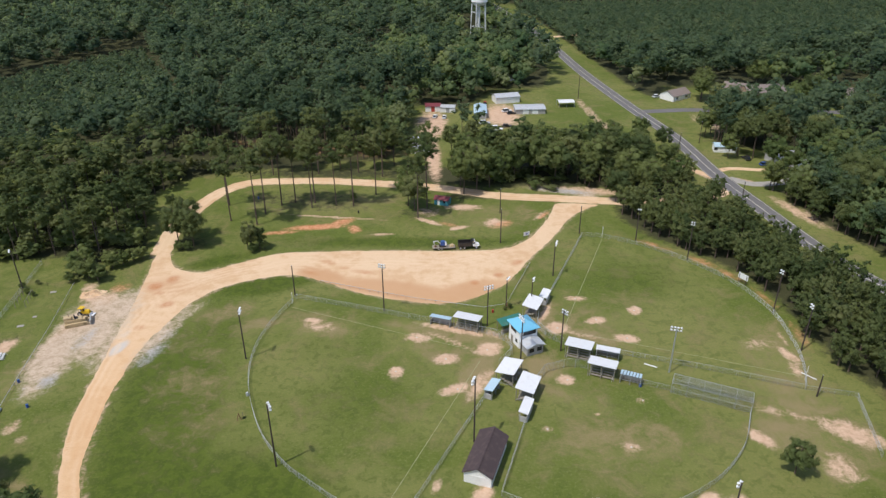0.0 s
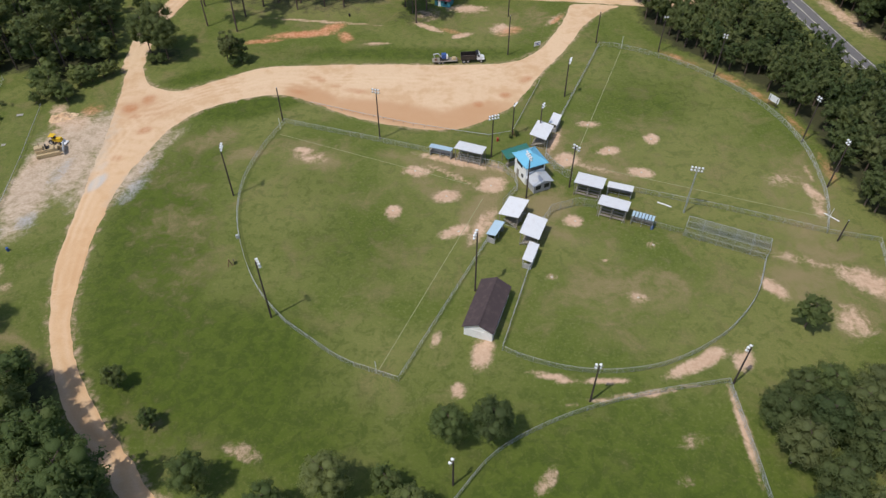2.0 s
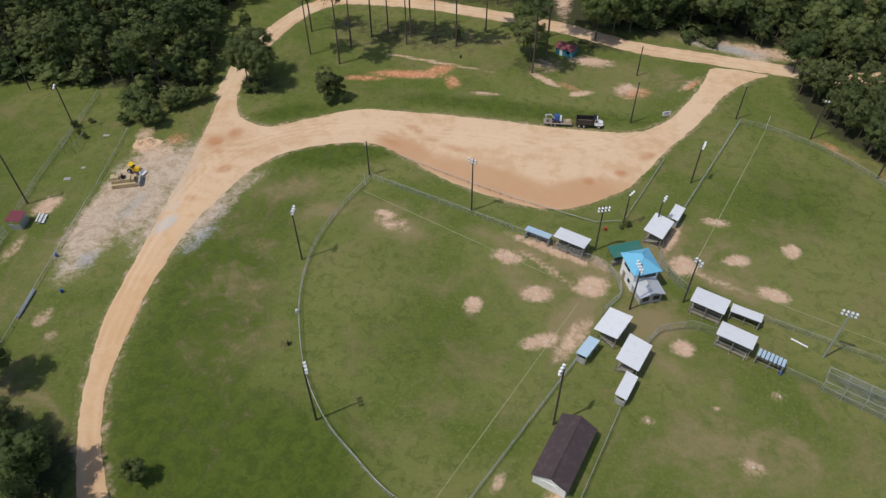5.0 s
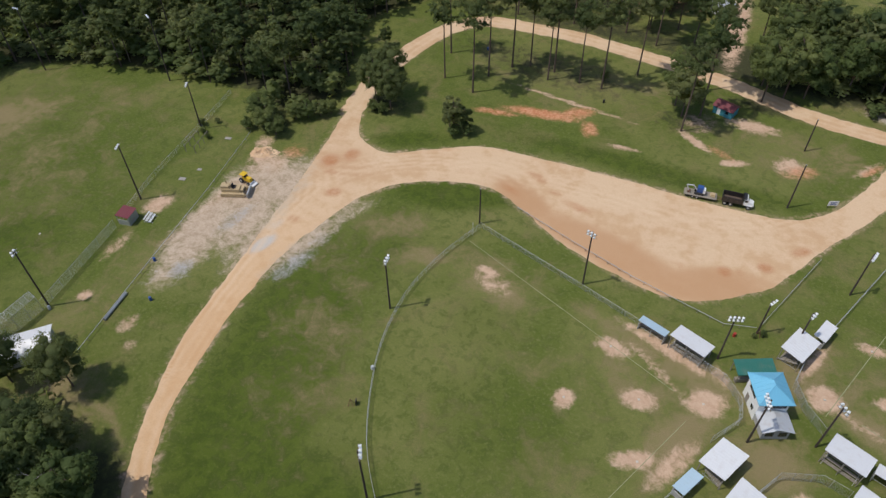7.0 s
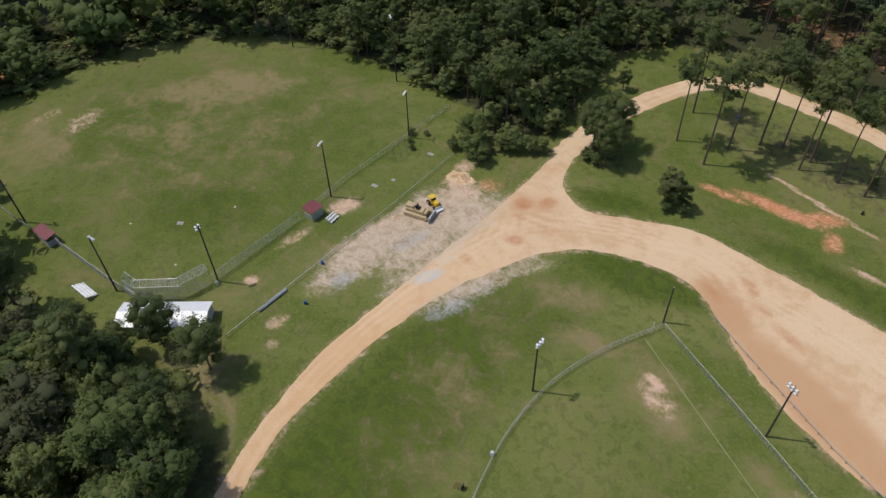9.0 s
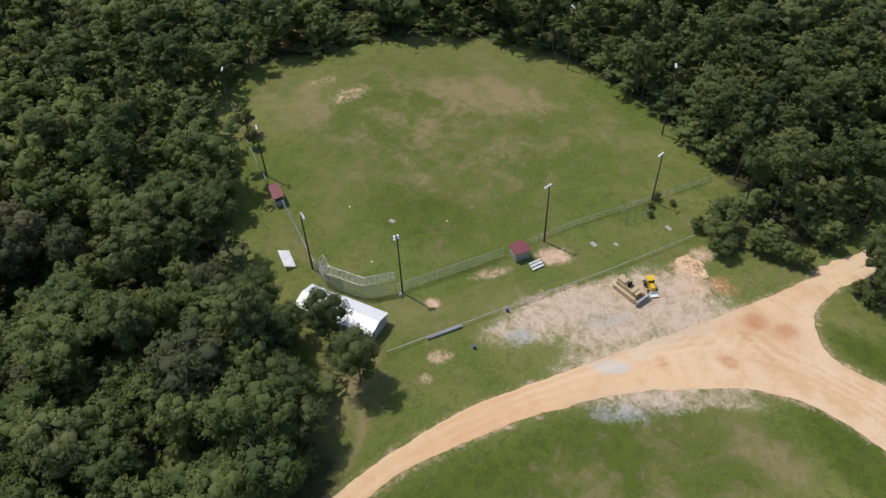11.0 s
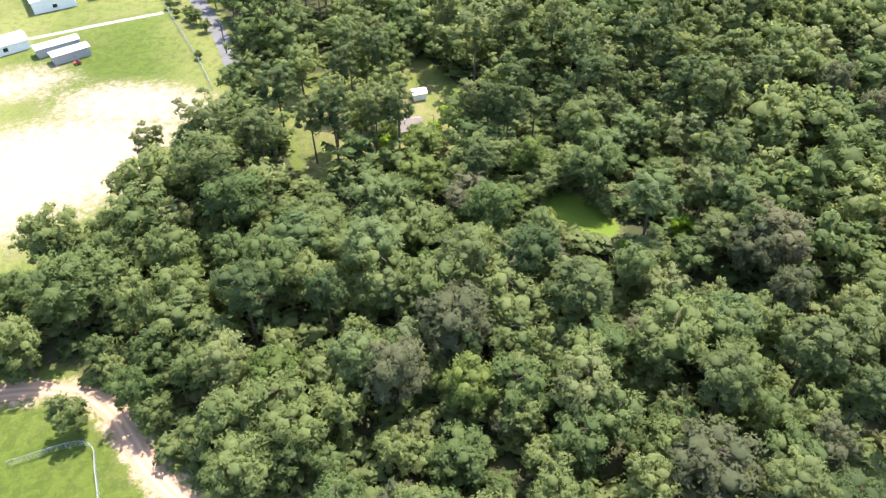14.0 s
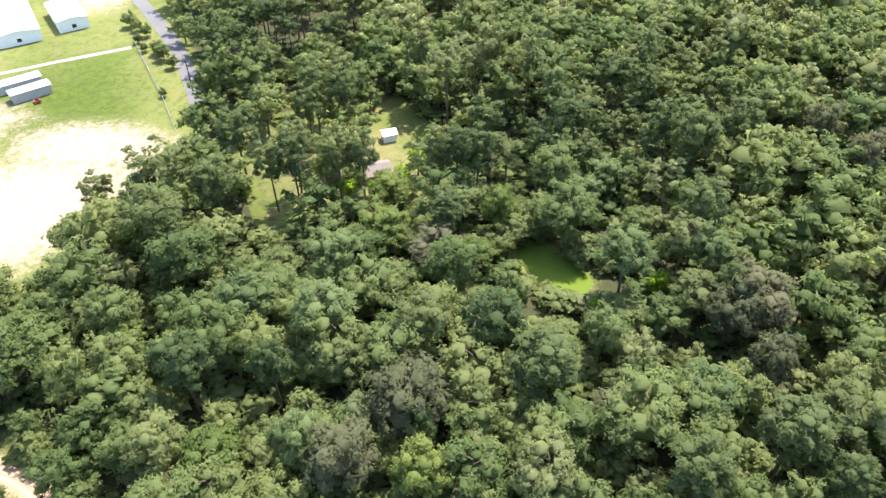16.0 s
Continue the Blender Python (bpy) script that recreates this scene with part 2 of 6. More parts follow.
# ---- mesh helpers ----
class Shape:
    """Collects boxes, rods and faces into one mesh."""
    def __init__(self):
        self.v, self.f = [], []

    def add(self, verts, faces):
        k = len(self.v)
        self.v += [tuple(p) for p in verts]
        self.f += [tuple(k + i for i in f) for f in faces]
        return self

    def box(self, x, y, z, sx, sy, sz, m=None):
        c = [Vector((x + sx * a / 2, y + sy * b / 2, z + sz * c)) for c in (0, 1) for a, b in ((-1, -1), (1, -1), (1, 1), (-1, 1))]
        if m:
            c = [m @ p for p in c]
        return self.add(c, [(3, 2, 1, 0), (4, 5, 6, 7), (0, 1, 5, 4), (1, 2, 6, 5), (2, 3, 7, 6), (3, 0, 4, 7)])

    def rod(self, a, b, r0, r1=None, n=6):
        r1 = r0 if r1 is None else r1
        a, b = Vector(a), Vector(b)
        q = (b - a).to_track_quat("Z", "Y")
        ring = [Vector((math.cos(6.2832 * i / n), math.sin(6.2832 * i / n), 0)) for i in range(n)]
        vs = [a + q @ (p * r0) for p in ring] + [b + q @ (p * r1) for p in ring]
        fs = [(i, (i + 1) % n, n + (i + 1) % n, n + i) for i in range(n)] + [tuple(range(n))[::-1], tuple(range(n, 2 * n))]
        return self.add(vs, fs)

    def slab(self, top, t):
        """A plate of thickness t under the corners given (counter-clockwise from above)."""
        n = len(top)
        low = [(x, y, z - t) for x, y, z in top]
        return self.add(list(top) + low, [tuple(range(n)), tuple(range(2 * n - 1, n - 1, -1))] + [(i, n + i, n + (i + 1) % n, (i + 1) % n) for i in range(n)])

    def mesh(self, name):
        me = bpy.data.meshes.new(name)
        me.from_pydata(self.v, [], self.f)
        me.update()
        return me


def part(name, shape, material, parent, label="", at=None):
    me = shape.mesh(name) if isinstance(shape, Shape) else shape
    if material and not me.materials:
        me.materials.append(material)
    ob = new(name, me)
    ob.parent = parent
    if at is not None:
        ob.matrix_basis = at
    if label:
        tagged(ob, label)
    return ob


def thing(name, m, label, category, group="", kind=""):
    ob = new(name)
    ob.matrix_basis = m
    return tagged(ob, label, category, group, kind)


def block(name, shape, material, label, category, m=None, group="", kind=""):
    ob = part(name, shape, material, None, at=m)
    return tagged(ob, label, category, group, kind)


def tri_mesh(name, V, T, tint=None, normals=None):
    me = bpy.data.meshes.new(name)
    V, T = np.asarray(V, np.float32), np.asarray(T, np.int32)
    me.vertices.add(len(V))
    me.vertices.foreach_set("co", V.ravel())
    me.loops.add(T.size)
    me.loops.foreach_set("vertex_index", T.ravel())
    me.polygons.add(len(T))
    me.polygons.foreach_set("loop_start", np.arange(0, T.size, 3, dtype=np.int32))
    if tint is not None:
        a = me.attributes.new("tint", "FLOAT", "POINT")
        a.data.foreach_set("value", np.asarray(tint, np.float32))
    me.update(calc_edges=True)
    if normals is not None:
        me.normals_split_custom_set_from_vertices(np.asarray(normals, np.float32))
    return me


# ---- plan of the ground ----
def smooth(pts, step=1.0, closed=False):
    """A smooth curve through the points, resampled at even steps."""
    P = np.array(pts, float)
    n, out = len(P), []
    for i in range(n if closed else n - 1):
        a, b = P[i], P[(i + 1) % n]
        p = P[i - 1] if closed or i else 2 * a - b
        q = P[(i + 2) % n] if closed or i + 2 < n else 2 * b - a
        k = max(2, int(np.hypot(*(b - a)) / step))
        u = np.linspace(0, 1, k, endpoint=False)[:, None]
        out.append(0.5 * (2 * a + (b - p) * u + (2 * p - 5 * a + 4 * b - q) * u ** 2 + (3 * a - p - 3 * b + q) * u ** 3))
    if not closed:
        out.append(P[-1:])
    return np.vstack(out)


def inside(X, Y, poly):
    r = np.zeros(np.shape(X), bool)
    for (x0, y0), (x1, y1) in zip(poly, poly[1:] + poly[:1]):
        if y0 != y1:
            r ^= ((Y < y0) != (Y < y1)) & (X < x0 + (Y - y0) * (x1 - x0) / (y1 - y0))
    return r


def off_line(X, Y, pts):
    d = np.full(np.shape(X), 1e9)
    for (x0, y0), (x1, y1) in zip(pts[:-1], pts[1:]):
        dx, dy = x1 - x0, y1 - y0
        u = np.clip(((X - x0) * dx + (Y - y0) * dy) / (dx * dx + dy * dy + 1e-9), 0, 1)
        d = np.minimum(d, np.hypot(X - x0 - u * dx, Y - y0 - u * dy))
    return d


ROAD_MAIN = [(-47, 63), (-56, 73.2), (-65.8, 83.2), (-72, 93), (-77.4, 104.7), (-81.5, 119), (-83.5, 136), (-85, 150), (-86.3, 163), (-88.3, 180), (-90.6, 194), (-90.5, 200),
             (-88, 199.5), (-83, 189), (-78, 185.5), (-72, 184.8), (-63.5, 190), (-52, 196.3), (-40, 197.5), (-22, 198), (2, 197.6), (18, 198.6), (27, 204.6), (33, 214.2), (38.5, 226), (42, 234),
             (56, 233), (52, 230), (44, 221), (35, 204.5), (27.4, 192.6), (20.3, 180), (15.5, 174), (6.4, 167.6), (-0.5, 166), (-9.8, 167.6), (-21.5, 171), (-33, 177.3), (-41.7, 181.8), (-48.8, 182.3),
             (-55, 180.4), (-63.3, 176.2), (-70, 168.7), (-73.6, 158), (-76.2, 147), (-76.9, 135.7), (-76.2, 122.8), (-73.0, 104.7), (-67.6, 93.3), (-60, 83.2), (-50.6, 73.2), (-43, 64)]
ROAD_SOUTH = [(-46, 66), (-38, 58), (-28, 48), (-20.5, 35), (-17.5, 26), (-14.5, 18), (-8, 11.5), (4, 7), (24, 4), (60, 2), (130, 4)]
ROAD_LOOP = [(-89.5, 196), (-91, 210), (-90.6, 222), (-88, 236), (-83.5, 248), (-75, 256), (-60, 257.5), (-40.5, 257), (-5, 250.6), (20.5, 242), (44, 238.8), (60, 236.5), (78, 235), (98, 240), (108, 246)]
HIGHWAY = [(150, 120), (131, 165), (121, 190), (113.8, 232), (109.2, 264.6), (106.3, 309), (97.3, 361), (86.5, 434), (76.6, 531), (61, 636), (30, 780), (-40, 980)]
SIDE_ROAD = [(102, 349), (114, 350.5), (128, 351.5), (160, 349), (224, 345), (300, 345)]
LANE_SOUTH = [(-48, -215), (-55, -175), (-59.5, -140), (-60.5, -110), (-60, -98)]

# open ground: no wood grows inside these outlines
OPEN = [
    [(-206, 82), (-185, 78), (-160, 83), (-142, 82.5), (-124, 80), (-113, 83), (-103, 88), (-92, 95), (-84, 92), (-77, 91), (-74, 86), (-66, 77), (-55, 66), (-47, 60), (-32, 48), (-23.5, 36), (-20.5, 26), (-17.5, 16), (-9, 7.5), (4, 3.5), (60, -3), (120, -2),
     (120, 60), (100, 100), (99, 118), (99, 127), (94, 136), (93.5, 148), (92, 164.5), (88.5, 180), (79, 193.5), (66, 207), (60, 222), (61, 232), (66, 244), (58, 250), (44, 246), (24, 251), (10, 256), (-3, 262), (-12, 270), (-20, 279), (-45, 277), (-62, 270), (-85, 268), (-102, 258),
     (-108, 242), (-105, 226), (-98, 212), (-95, 202), (-98, 194), (-107, 187), (-117.5, 193), (-125.6, 192.5), (-139, 192.5), (-160, 189), (-181, 182), (-197, 171), (-211, 150), (-215, 133), (-213, 115), (-211, 94)],
    [(-16, 258), (8, 258), (8, 290), (14, 344), (12, 360), (-16, 362), (-18, 300), (-22, 285)],
    [(12, 300), (16, 284), (40, 280), (62, 284), (84, 280), (92, 262), (98, 238), (104, 215), (112, 185), (122, 160), (140, 118), (165, 125), (140, 185), (128, 215), (123, 262), (119, 300), (130, 330), (225, 335), (225, 384), (196, 396), (150, 396), (128, 388), (112, 372), (106, 398), (100, 445), (90, 535), (76, 640), (50, 760), (20, 760), (50, 634), (62, 530), (70, 440), (62, 405), (44, 385), (24, 384), (12, 350)],
    [(118, 252), (136, 246), (147, 258), (147, 282), (132, 292), (117, 288)],
    [(12, -10), (-10, -25), (-20, -33), (-30, -46), (-43, -60), (-54, -72), (-57, -84), (-58, -118), (-56, -150), (-48, -215), (120, -215), (120, -30)],
    [(-62, -108), (-57, -108), (-48, -178), (-42, -230), (-60, -230), (-63, -170)],
    [(14, 488), (42, 488), (44, 552), (12, 552)],
    [(-112, 0), (-112, 9), (-118, 17), (-124, 13), (-122, 2), (-117, -3)],
    [(-97, -36), (-84, -34), (-84, -44), (-97, -46)],
    [(-100, -52), (-100, -64), (-112, -72), (-114, -50), (-108, -46)],
]
THIN = [(-63, -28), (-84, -29), (-106, -22), (-118, -17), (-118, -50), (-116, -80), (-90, -84), (-66, -84), (-62, -60)]


def patches(X, Y, spots):
    """Soft bare spots: x, y, half length, half width, turn in degrees, strength."""
    r = np.zeros_like(X)
    for x, y, a, b, turn, k in spots:
        c, s = math.cos(radians(turn)), math.sin(radians(turn))
        u, w = ((X - x) * c + (Y - y) * s) / a, ((Y - y) * c - (X - x) * s) / b
        r = np.maximum(r, k * np.exp(-(u * u + w * w) ** 1.5 * 0.7))
    return r


def spread(lo, hi, step, far):
    mid = np.arange(lo, hi + step / 2, step)
    out, d, x = [], step, 0
    while x < far:
        d *= 1.18
        x += d
        out.append(x)
    out = np.array(out)
    return np.concatenate([lo - out[::-1], mid, hi + out])


GX, GY = spread(-225, 120, 1.0, 4200), spread(-70, 262, 1.0, 4200)
X, Y = np.meshgrid(GX, GY)
V = np.stack([X.ravel(), Y.ravel(), np.zeros(X.size)], 1)
nx, ny = len(GX), len(GY)
idx = np.arange(nx * ny).reshape(ny, nx)
T = np.concatenate([np.stack([idx[:-1, :-1], idx[:-1, 1:], idx[1:, 1:]], -1).reshape(-1, 3), np.stack([idx[:-1, :-1], idx[1:, 1:], idx[1:, :-1]], -1).reshape(-1, 3)])
ground_mesh = tri_mesh("ground", V, T)
wood = np.ones(X.shape, bool)
for poly in OPEN:
    wood &= ~inside(X, Y, poly)
edge = np.minimum.reduce([off_line(X, Y, p + p[:1]) for p in OPEN])
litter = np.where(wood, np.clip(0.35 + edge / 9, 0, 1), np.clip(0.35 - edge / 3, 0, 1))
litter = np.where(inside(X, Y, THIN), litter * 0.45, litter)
# floor patches under outlying tree groups; the dark colour holds litter and shade
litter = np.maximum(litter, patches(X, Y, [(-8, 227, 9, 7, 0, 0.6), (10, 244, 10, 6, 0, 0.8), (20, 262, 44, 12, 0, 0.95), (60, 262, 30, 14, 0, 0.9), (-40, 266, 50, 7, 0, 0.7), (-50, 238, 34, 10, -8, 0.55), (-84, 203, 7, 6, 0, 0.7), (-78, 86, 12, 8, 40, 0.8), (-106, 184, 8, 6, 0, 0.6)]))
main_line = ROAD_MAIN + ROAD_MAIN[:1]
near_road = np.minimum(off_line(X, Y, main_line), np.minimum(off_line(X, Y, ROAD_SOUTH), off_line(X, Y, ROAD_LOOP)) - 2.5)
sand = 0.45 * np.exp(-np.clip(near_road, 0, 50) / 1.2)
# bare spots by area
WEST_DIAMOND = [(11.3, 144.3, 3.2, 2.6, 20, 1), (0.6, 140.5, 2.9, 1.9, 10, 1), (-11.5, 135.3, 1.7, 1.9, 0, 1), (-6.7, 149.6, 3.2, 1.7, -15, 0.95), (2.6, 128.9, 3.6, 1.6, 25, 0.95)]
WEST_LINES = [(-34.8, 157.9, 2.2, 1.2, -15, 0.85), (-33, 155.5, 4.5, 2.5, -20, 0.5), (2.5, 153.4, 9, 1.3, -19, 0.85), (13.2, 151, 3, 1, -50, 0.6), (8.5, 130.5, 6, 1.8, 64, 0.7), (2, 148, 8, 0.8, -35, 0.6)]
EAST_DIAMOND = [(30.0, 153.7, 2.9, 2.5, 20, 1), (40.8, 157.3, 2.7, 1.5, 10, 0.95), (52.3, 162.1, 1.7, 2.0, 0, 0.95), (37.3, 168.4, 2.7, 1.2, 0, 0.9), (47.0, 148.8, 3.0, 1.8, -15, 0.95), (27.6, 161, 5, 1.0, 68, 0.85), (36, 150.5, 6, 1.0, -22, 0.5)]
EAST_CORNER = [(85.5, 141, 1.4, 4, 15, 0.7), (84.5, 135.5, 1.5, 3, 0, 0.6), (87, 149, 0.8, 3, 0, 0.6), (80, 146, 5, 3, 0, 0.35)]
SOUTH_DIAMOND = [(28.7, 132.1, 2.0, 1.7, 0, 0.95), (22.2, 115.4, 1.4, 1.0, 0, 0.45), (33.9, 120.1, 1.2, 0.6, -40, 0.6), (44.8, 124.4, 1.4, 1.3, 0, 0.5), (38.7, 109.6, 2.2, 1.3, -20, 0.6)]
BARN_SIDE = [(7.2, 96.2, 1.9, 3.6, -15, 0.95), (2.5, 88, 1.4, 1.6, 0, 0.9), (-1.6, 99.4, 0.9, 2.0, -15, 0.6), (20, 90.8, 4.0, 0.7, -15, 0.95), (29.4, 90, 3.8, 0.7, 0, 0.9), (46.5, 93.6, 6.0, 1.3, 24, 1), (50, 95.5, 2.6, 1.5, 30, 1), (37.1, 87.2, 4.2, 0.5, 12, 0.85), (55.5, 94.5, 1.8, 2.6, -30, 0.8)]
GROVE_SIDE = [(66.8, 112, 1.6, 3.2, 35, 0.9), (79.5, 103.3, 3.5, 4, 0, 0.6), (87, 113.5, 6.5, 3.0, -35, 0.8), (75, 120, 9, 1.5, -22, 0.4)]
SOUTH_FIELD = [(16.6, 70.8, 1.3, 3, -35, 0.6), (42, 78, 3, 1.4, 20, 0.4), (39.3, 70.8, 2, 1.2, 0, 0.35), (51.3, 80, 0.8, 9, 0, 0.8), (-33.8, 76.1, 3.6, 1.6, -20, 0.5), (35, 87.3, 16, 0.5, 10, 0.5)]
PINE_LAWN = [(-20.3, 209.8, 4, 0.8, 5, 0.8), (-4.8, 219.7, 5, 1.2, -35, 0.95), (5.3, 214.6, 3.5, 1.2, 20, 0.9), (7.4, 231.6, 6, 2.5, 0, 0.85), (17.8, 218.2, 3.5, 3.5, 0, 0.75), (34.5, 224.3, 1.2, 5, -35, 0.6), (-38, 223.6, 17, 0.6, -8, 0.8), (-5, 228, 5, 5, 0, 0.4)]
FAR_FIELD = [(-188, 117, 4, 7, 20, 0.42), (-197, 110, 3, 6, 10, 0.3), (-106.6, 118.8, 1.4, 1.3, 0, 1), (-111.6, 146.7, 3.5, 2.4, 75, 0.85), (-110.9, 132.1, 1.5, 5, 0, 0.5), (-93.6, 116.7, 1.6, 2.4, 0, 0.6), (-89.5, 113, 1.5, 1.5, 0, 0.4)]
LOT_END = [(-100.3, 171.2, 2.6, 3.0, 0, 1), (-103, 176, 2.5, 3, 0, 0.6), (-96, 168, 5, 6, 0, 0.7), (-99.5, 152, 2.5, 14, -4, 0.7)]
ROADSIDE = [(-4, 285, 3, 26, 3, 0.9), (-5, 330, 7, 20, 0, 1), (30, 345, 9, 18, 0, 1), (80.3, 311, 2.5, 24, 8, 0.8), (75, 350, 2.5, 24, 6, 0.6), (99, 273, 2, 18, 25, 0.8), (118, 256, 9, 1.4, -30, 0.6), (130, 330, 5, 14, 20, 0.7), (126, 225, 3, 14, 15, 0.7), (84, 545, 12, 3, 20, 0.9), (56, 246, 12, 3.5, -12, 0.7)]
for spots in (WEST_DIAMOND, WEST_LINES, EAST_DIAMOND, EAST_CORNER, SOUTH_DIAMOND, BARN_SIDE, GROVE_SIDE, SOUTH_FIELD, PINE_LAWN, FAR_FIELD, LOT_END, ROADSIDE):
    sand = np.maximum(sand, patches(X, Y, spots))
gravel = patches(X, Y, [(-97, 143, 5.5, 14, 6, 1.0), (-95, 158, 7.5, 11, 4, 1.0), (-90, 151, 5, 11, 0, 0.95), (-89, 164, 6, 10, 0, 0.95), (-96, 131, 3.0, 6, 5, 0.75), (-83.5, 150, 4, 13, -4, 0.9), (-74, 150, 3.0, 11, -16, 0.8), (-71, 162, 2.8, 7, -35, 0.6), (44, 247, 13, 3, -16, 0.8), (54, 243, 5, 4, 0, 0.9)])
grey = patches(X, Y, [(-93.5, 132.5, 2.6, 3.2, 0, 0.8), (-92.5, 150, 2.2, 7, -12, 0.62), (-72.8, 144, 2.6, 7, -16, 0.7), (-71.5, 152, 2, 4, -25, 0.55), (-98, 128, 1.6, 3, 0, 0.5), (46, 246, 11, 2.5, -16, 0.9)])
clay = patches(X, Y, [(68, 201, 7, 1.6, -40, 0.5), (80, 189.5, 5, 1.8, -50, 0.6), (85.5, 181, 5, 1.6, -62, 0.55), (90.5, 168, 6, 1.4, -76, 0.5), (92, 150, 7, 1.4, -92, 0.45), (-43.4, 215.7, 9, 2.0, 6, 1), (-35, 219.5, 5, 2.2, 35, 0.85), (-55, 211.5, 6, 1.3, 8, 0.8), (-30, 214, 2.2, 3.5, 20, 0.7), (20, 217, 4.5, 2.2, 30, 0.6), (2, 217, 4.5, 1.3, -30, 0.5), (35.5, 224.5, 0.9, 4, -35, 0.7), (-94, 176, 3, 3, 0, 0.5), (-60, 296, 8, 60, 80, 0.4), (-232, 135, 4, 50, 8, 0.95), (-226, 100, 6, 5, 0, 0.95)])
DRY_A = [(9, 150.5, 10, 4, -25, 0.95), (38, 150, 11, 3, -22, 0.8), (-2, 152, 12, 3, -20, 0.8), (45, 165, 30, 24, 0, 0.22), (-33, 155.5, 9, 6, 0, 0.7), (0, 146, 15, 8, 0, 0.45), (-175, 153, 20, 10, 50, 0.8), (-60, 135, 10, 30, 15, 0.4), (22, 140, 9, 7, 0, 0.6), (-40, 235, 30, 10, 0, 0.5), (-90, -50, 24, 26, 0, 0.6)]
DRY_B = [(9, 136, 9, 4, 55, 0.95), (23, 137, 9, 5, 0, 0.85), (80, 130, 9, 6, 0, 0.7), (38, 112, 26, 16, 0, 0.25), (-58, 163, 8, 5, 20, 0.6), (38, 157, 14, 9, 10, 0.45), (-168, 132, 12, 9, 40, 0.55), (-95, 100, 8, 6, 0, 0.7), (82, 145, 10, 14, 0, 0.5), (-104, 125, 5, 22, 0, 0.45), (-52, 78, 8, 6, 0, 0.4)]
DRY_C = [(26, 158, 4, 10, -20, 0.85), (30, 128, 10, 6, 0, 0.5), (-8, 134, 30, 22, 20, 0.22), (-165, 140, 40, 40, 0, 0.42), (-50, 155, 9, 4, 30, 0.6), (38, 111, 14, 9, 10, 0.6), (-188, 105, 16, 14, 0, 0.55), (-88, 96, 9, 4, -40, 0.7), (78, 115, 12, 14, 0, 0.65), (20, 225, 16, 10, 0, 0.5)]
dry = np.maximum.reduce([patches(X, Y, spots) for spots in (DRY_A, DRY_B, DRY_C)])
MOWN_TRACK = [(-95, 96), (-90, 99.5), (-84.5, 100.5), (-80, 99), (-76.5, 95.5)]
dry = np.maximum(dry, 0.75 * np.exp(-(off_line(X, Y, MOWN_TRACK) / 1.3) ** 2))
lush = patches(X, Y, [(-53, 176, 12, 5, 15, 1), (-61, 118, 12, 40, 12, 1.1), (-42, 93, 24, 17, -20, 1.0), (-60, 152, 9, 20, 0, 0.7), (-52, 178, 15, 5, 12, 1.2), (-165, 135, 50, 45, 0, 0.6), (-25, 80, 16, 10, 0, 0.8), (-20, 190, 30, 4, 0, 0), (-70, 192, 10, 3, 25, 0.9), (-10, 204, 40, 4, 0, 0.8), (-20, 125, 16, 12, 0, 0.5), (-135, 125, 16, 14, 30, 0.8), (20, 45, 46, 40, 0, 1.0), (-2, 78, 6, 9, 0, 0.7), (56, 180, 16, 12, 0, 0.6), (-30, 145, 10, 8, 0, 0.4), (-25, -118, 26, 30, 0, 0.8)])
pale = np.zeros_like(X)
pale = np.where(inside(X, Y, OPEN[4]), np.maximum(patches(X, Y, [(2, -62, 40, 22, 10, 1.2), (-30, -86, 22, 12, -30, 0.95), (0, -112, 16, 10, 0, 0.8), (-40, -190, 12, 12, 0, 0.8), (-20, -145, 36, 1.6, 0, 0.8)]), 0), 0)
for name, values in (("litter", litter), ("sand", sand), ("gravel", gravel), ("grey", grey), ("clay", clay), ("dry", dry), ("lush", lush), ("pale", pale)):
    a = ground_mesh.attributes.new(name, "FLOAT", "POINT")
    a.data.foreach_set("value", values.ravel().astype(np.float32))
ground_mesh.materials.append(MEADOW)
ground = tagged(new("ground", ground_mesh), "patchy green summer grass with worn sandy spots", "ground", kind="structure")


def ragged(pts, amount, closed=False, step=0.8):
    P = smooth(pts, step, closed)
    d = np.gradient(P, axis=0)
    d /= np.maximum(np.hypot(d[:, 0], d[:, 1]), 1e-6)[:, None]
    k = np.array([noise.noise(Vector((x * 0.25, y * 0.25, 3.1))) + 0.5 * noise.noise(Vector((x * 1.1, y * 1.1, 7.7))) for x, y in P]) * amount
    return P + np.stack([-d[:, 1], d[:, 0]], 1) * k[:, None]


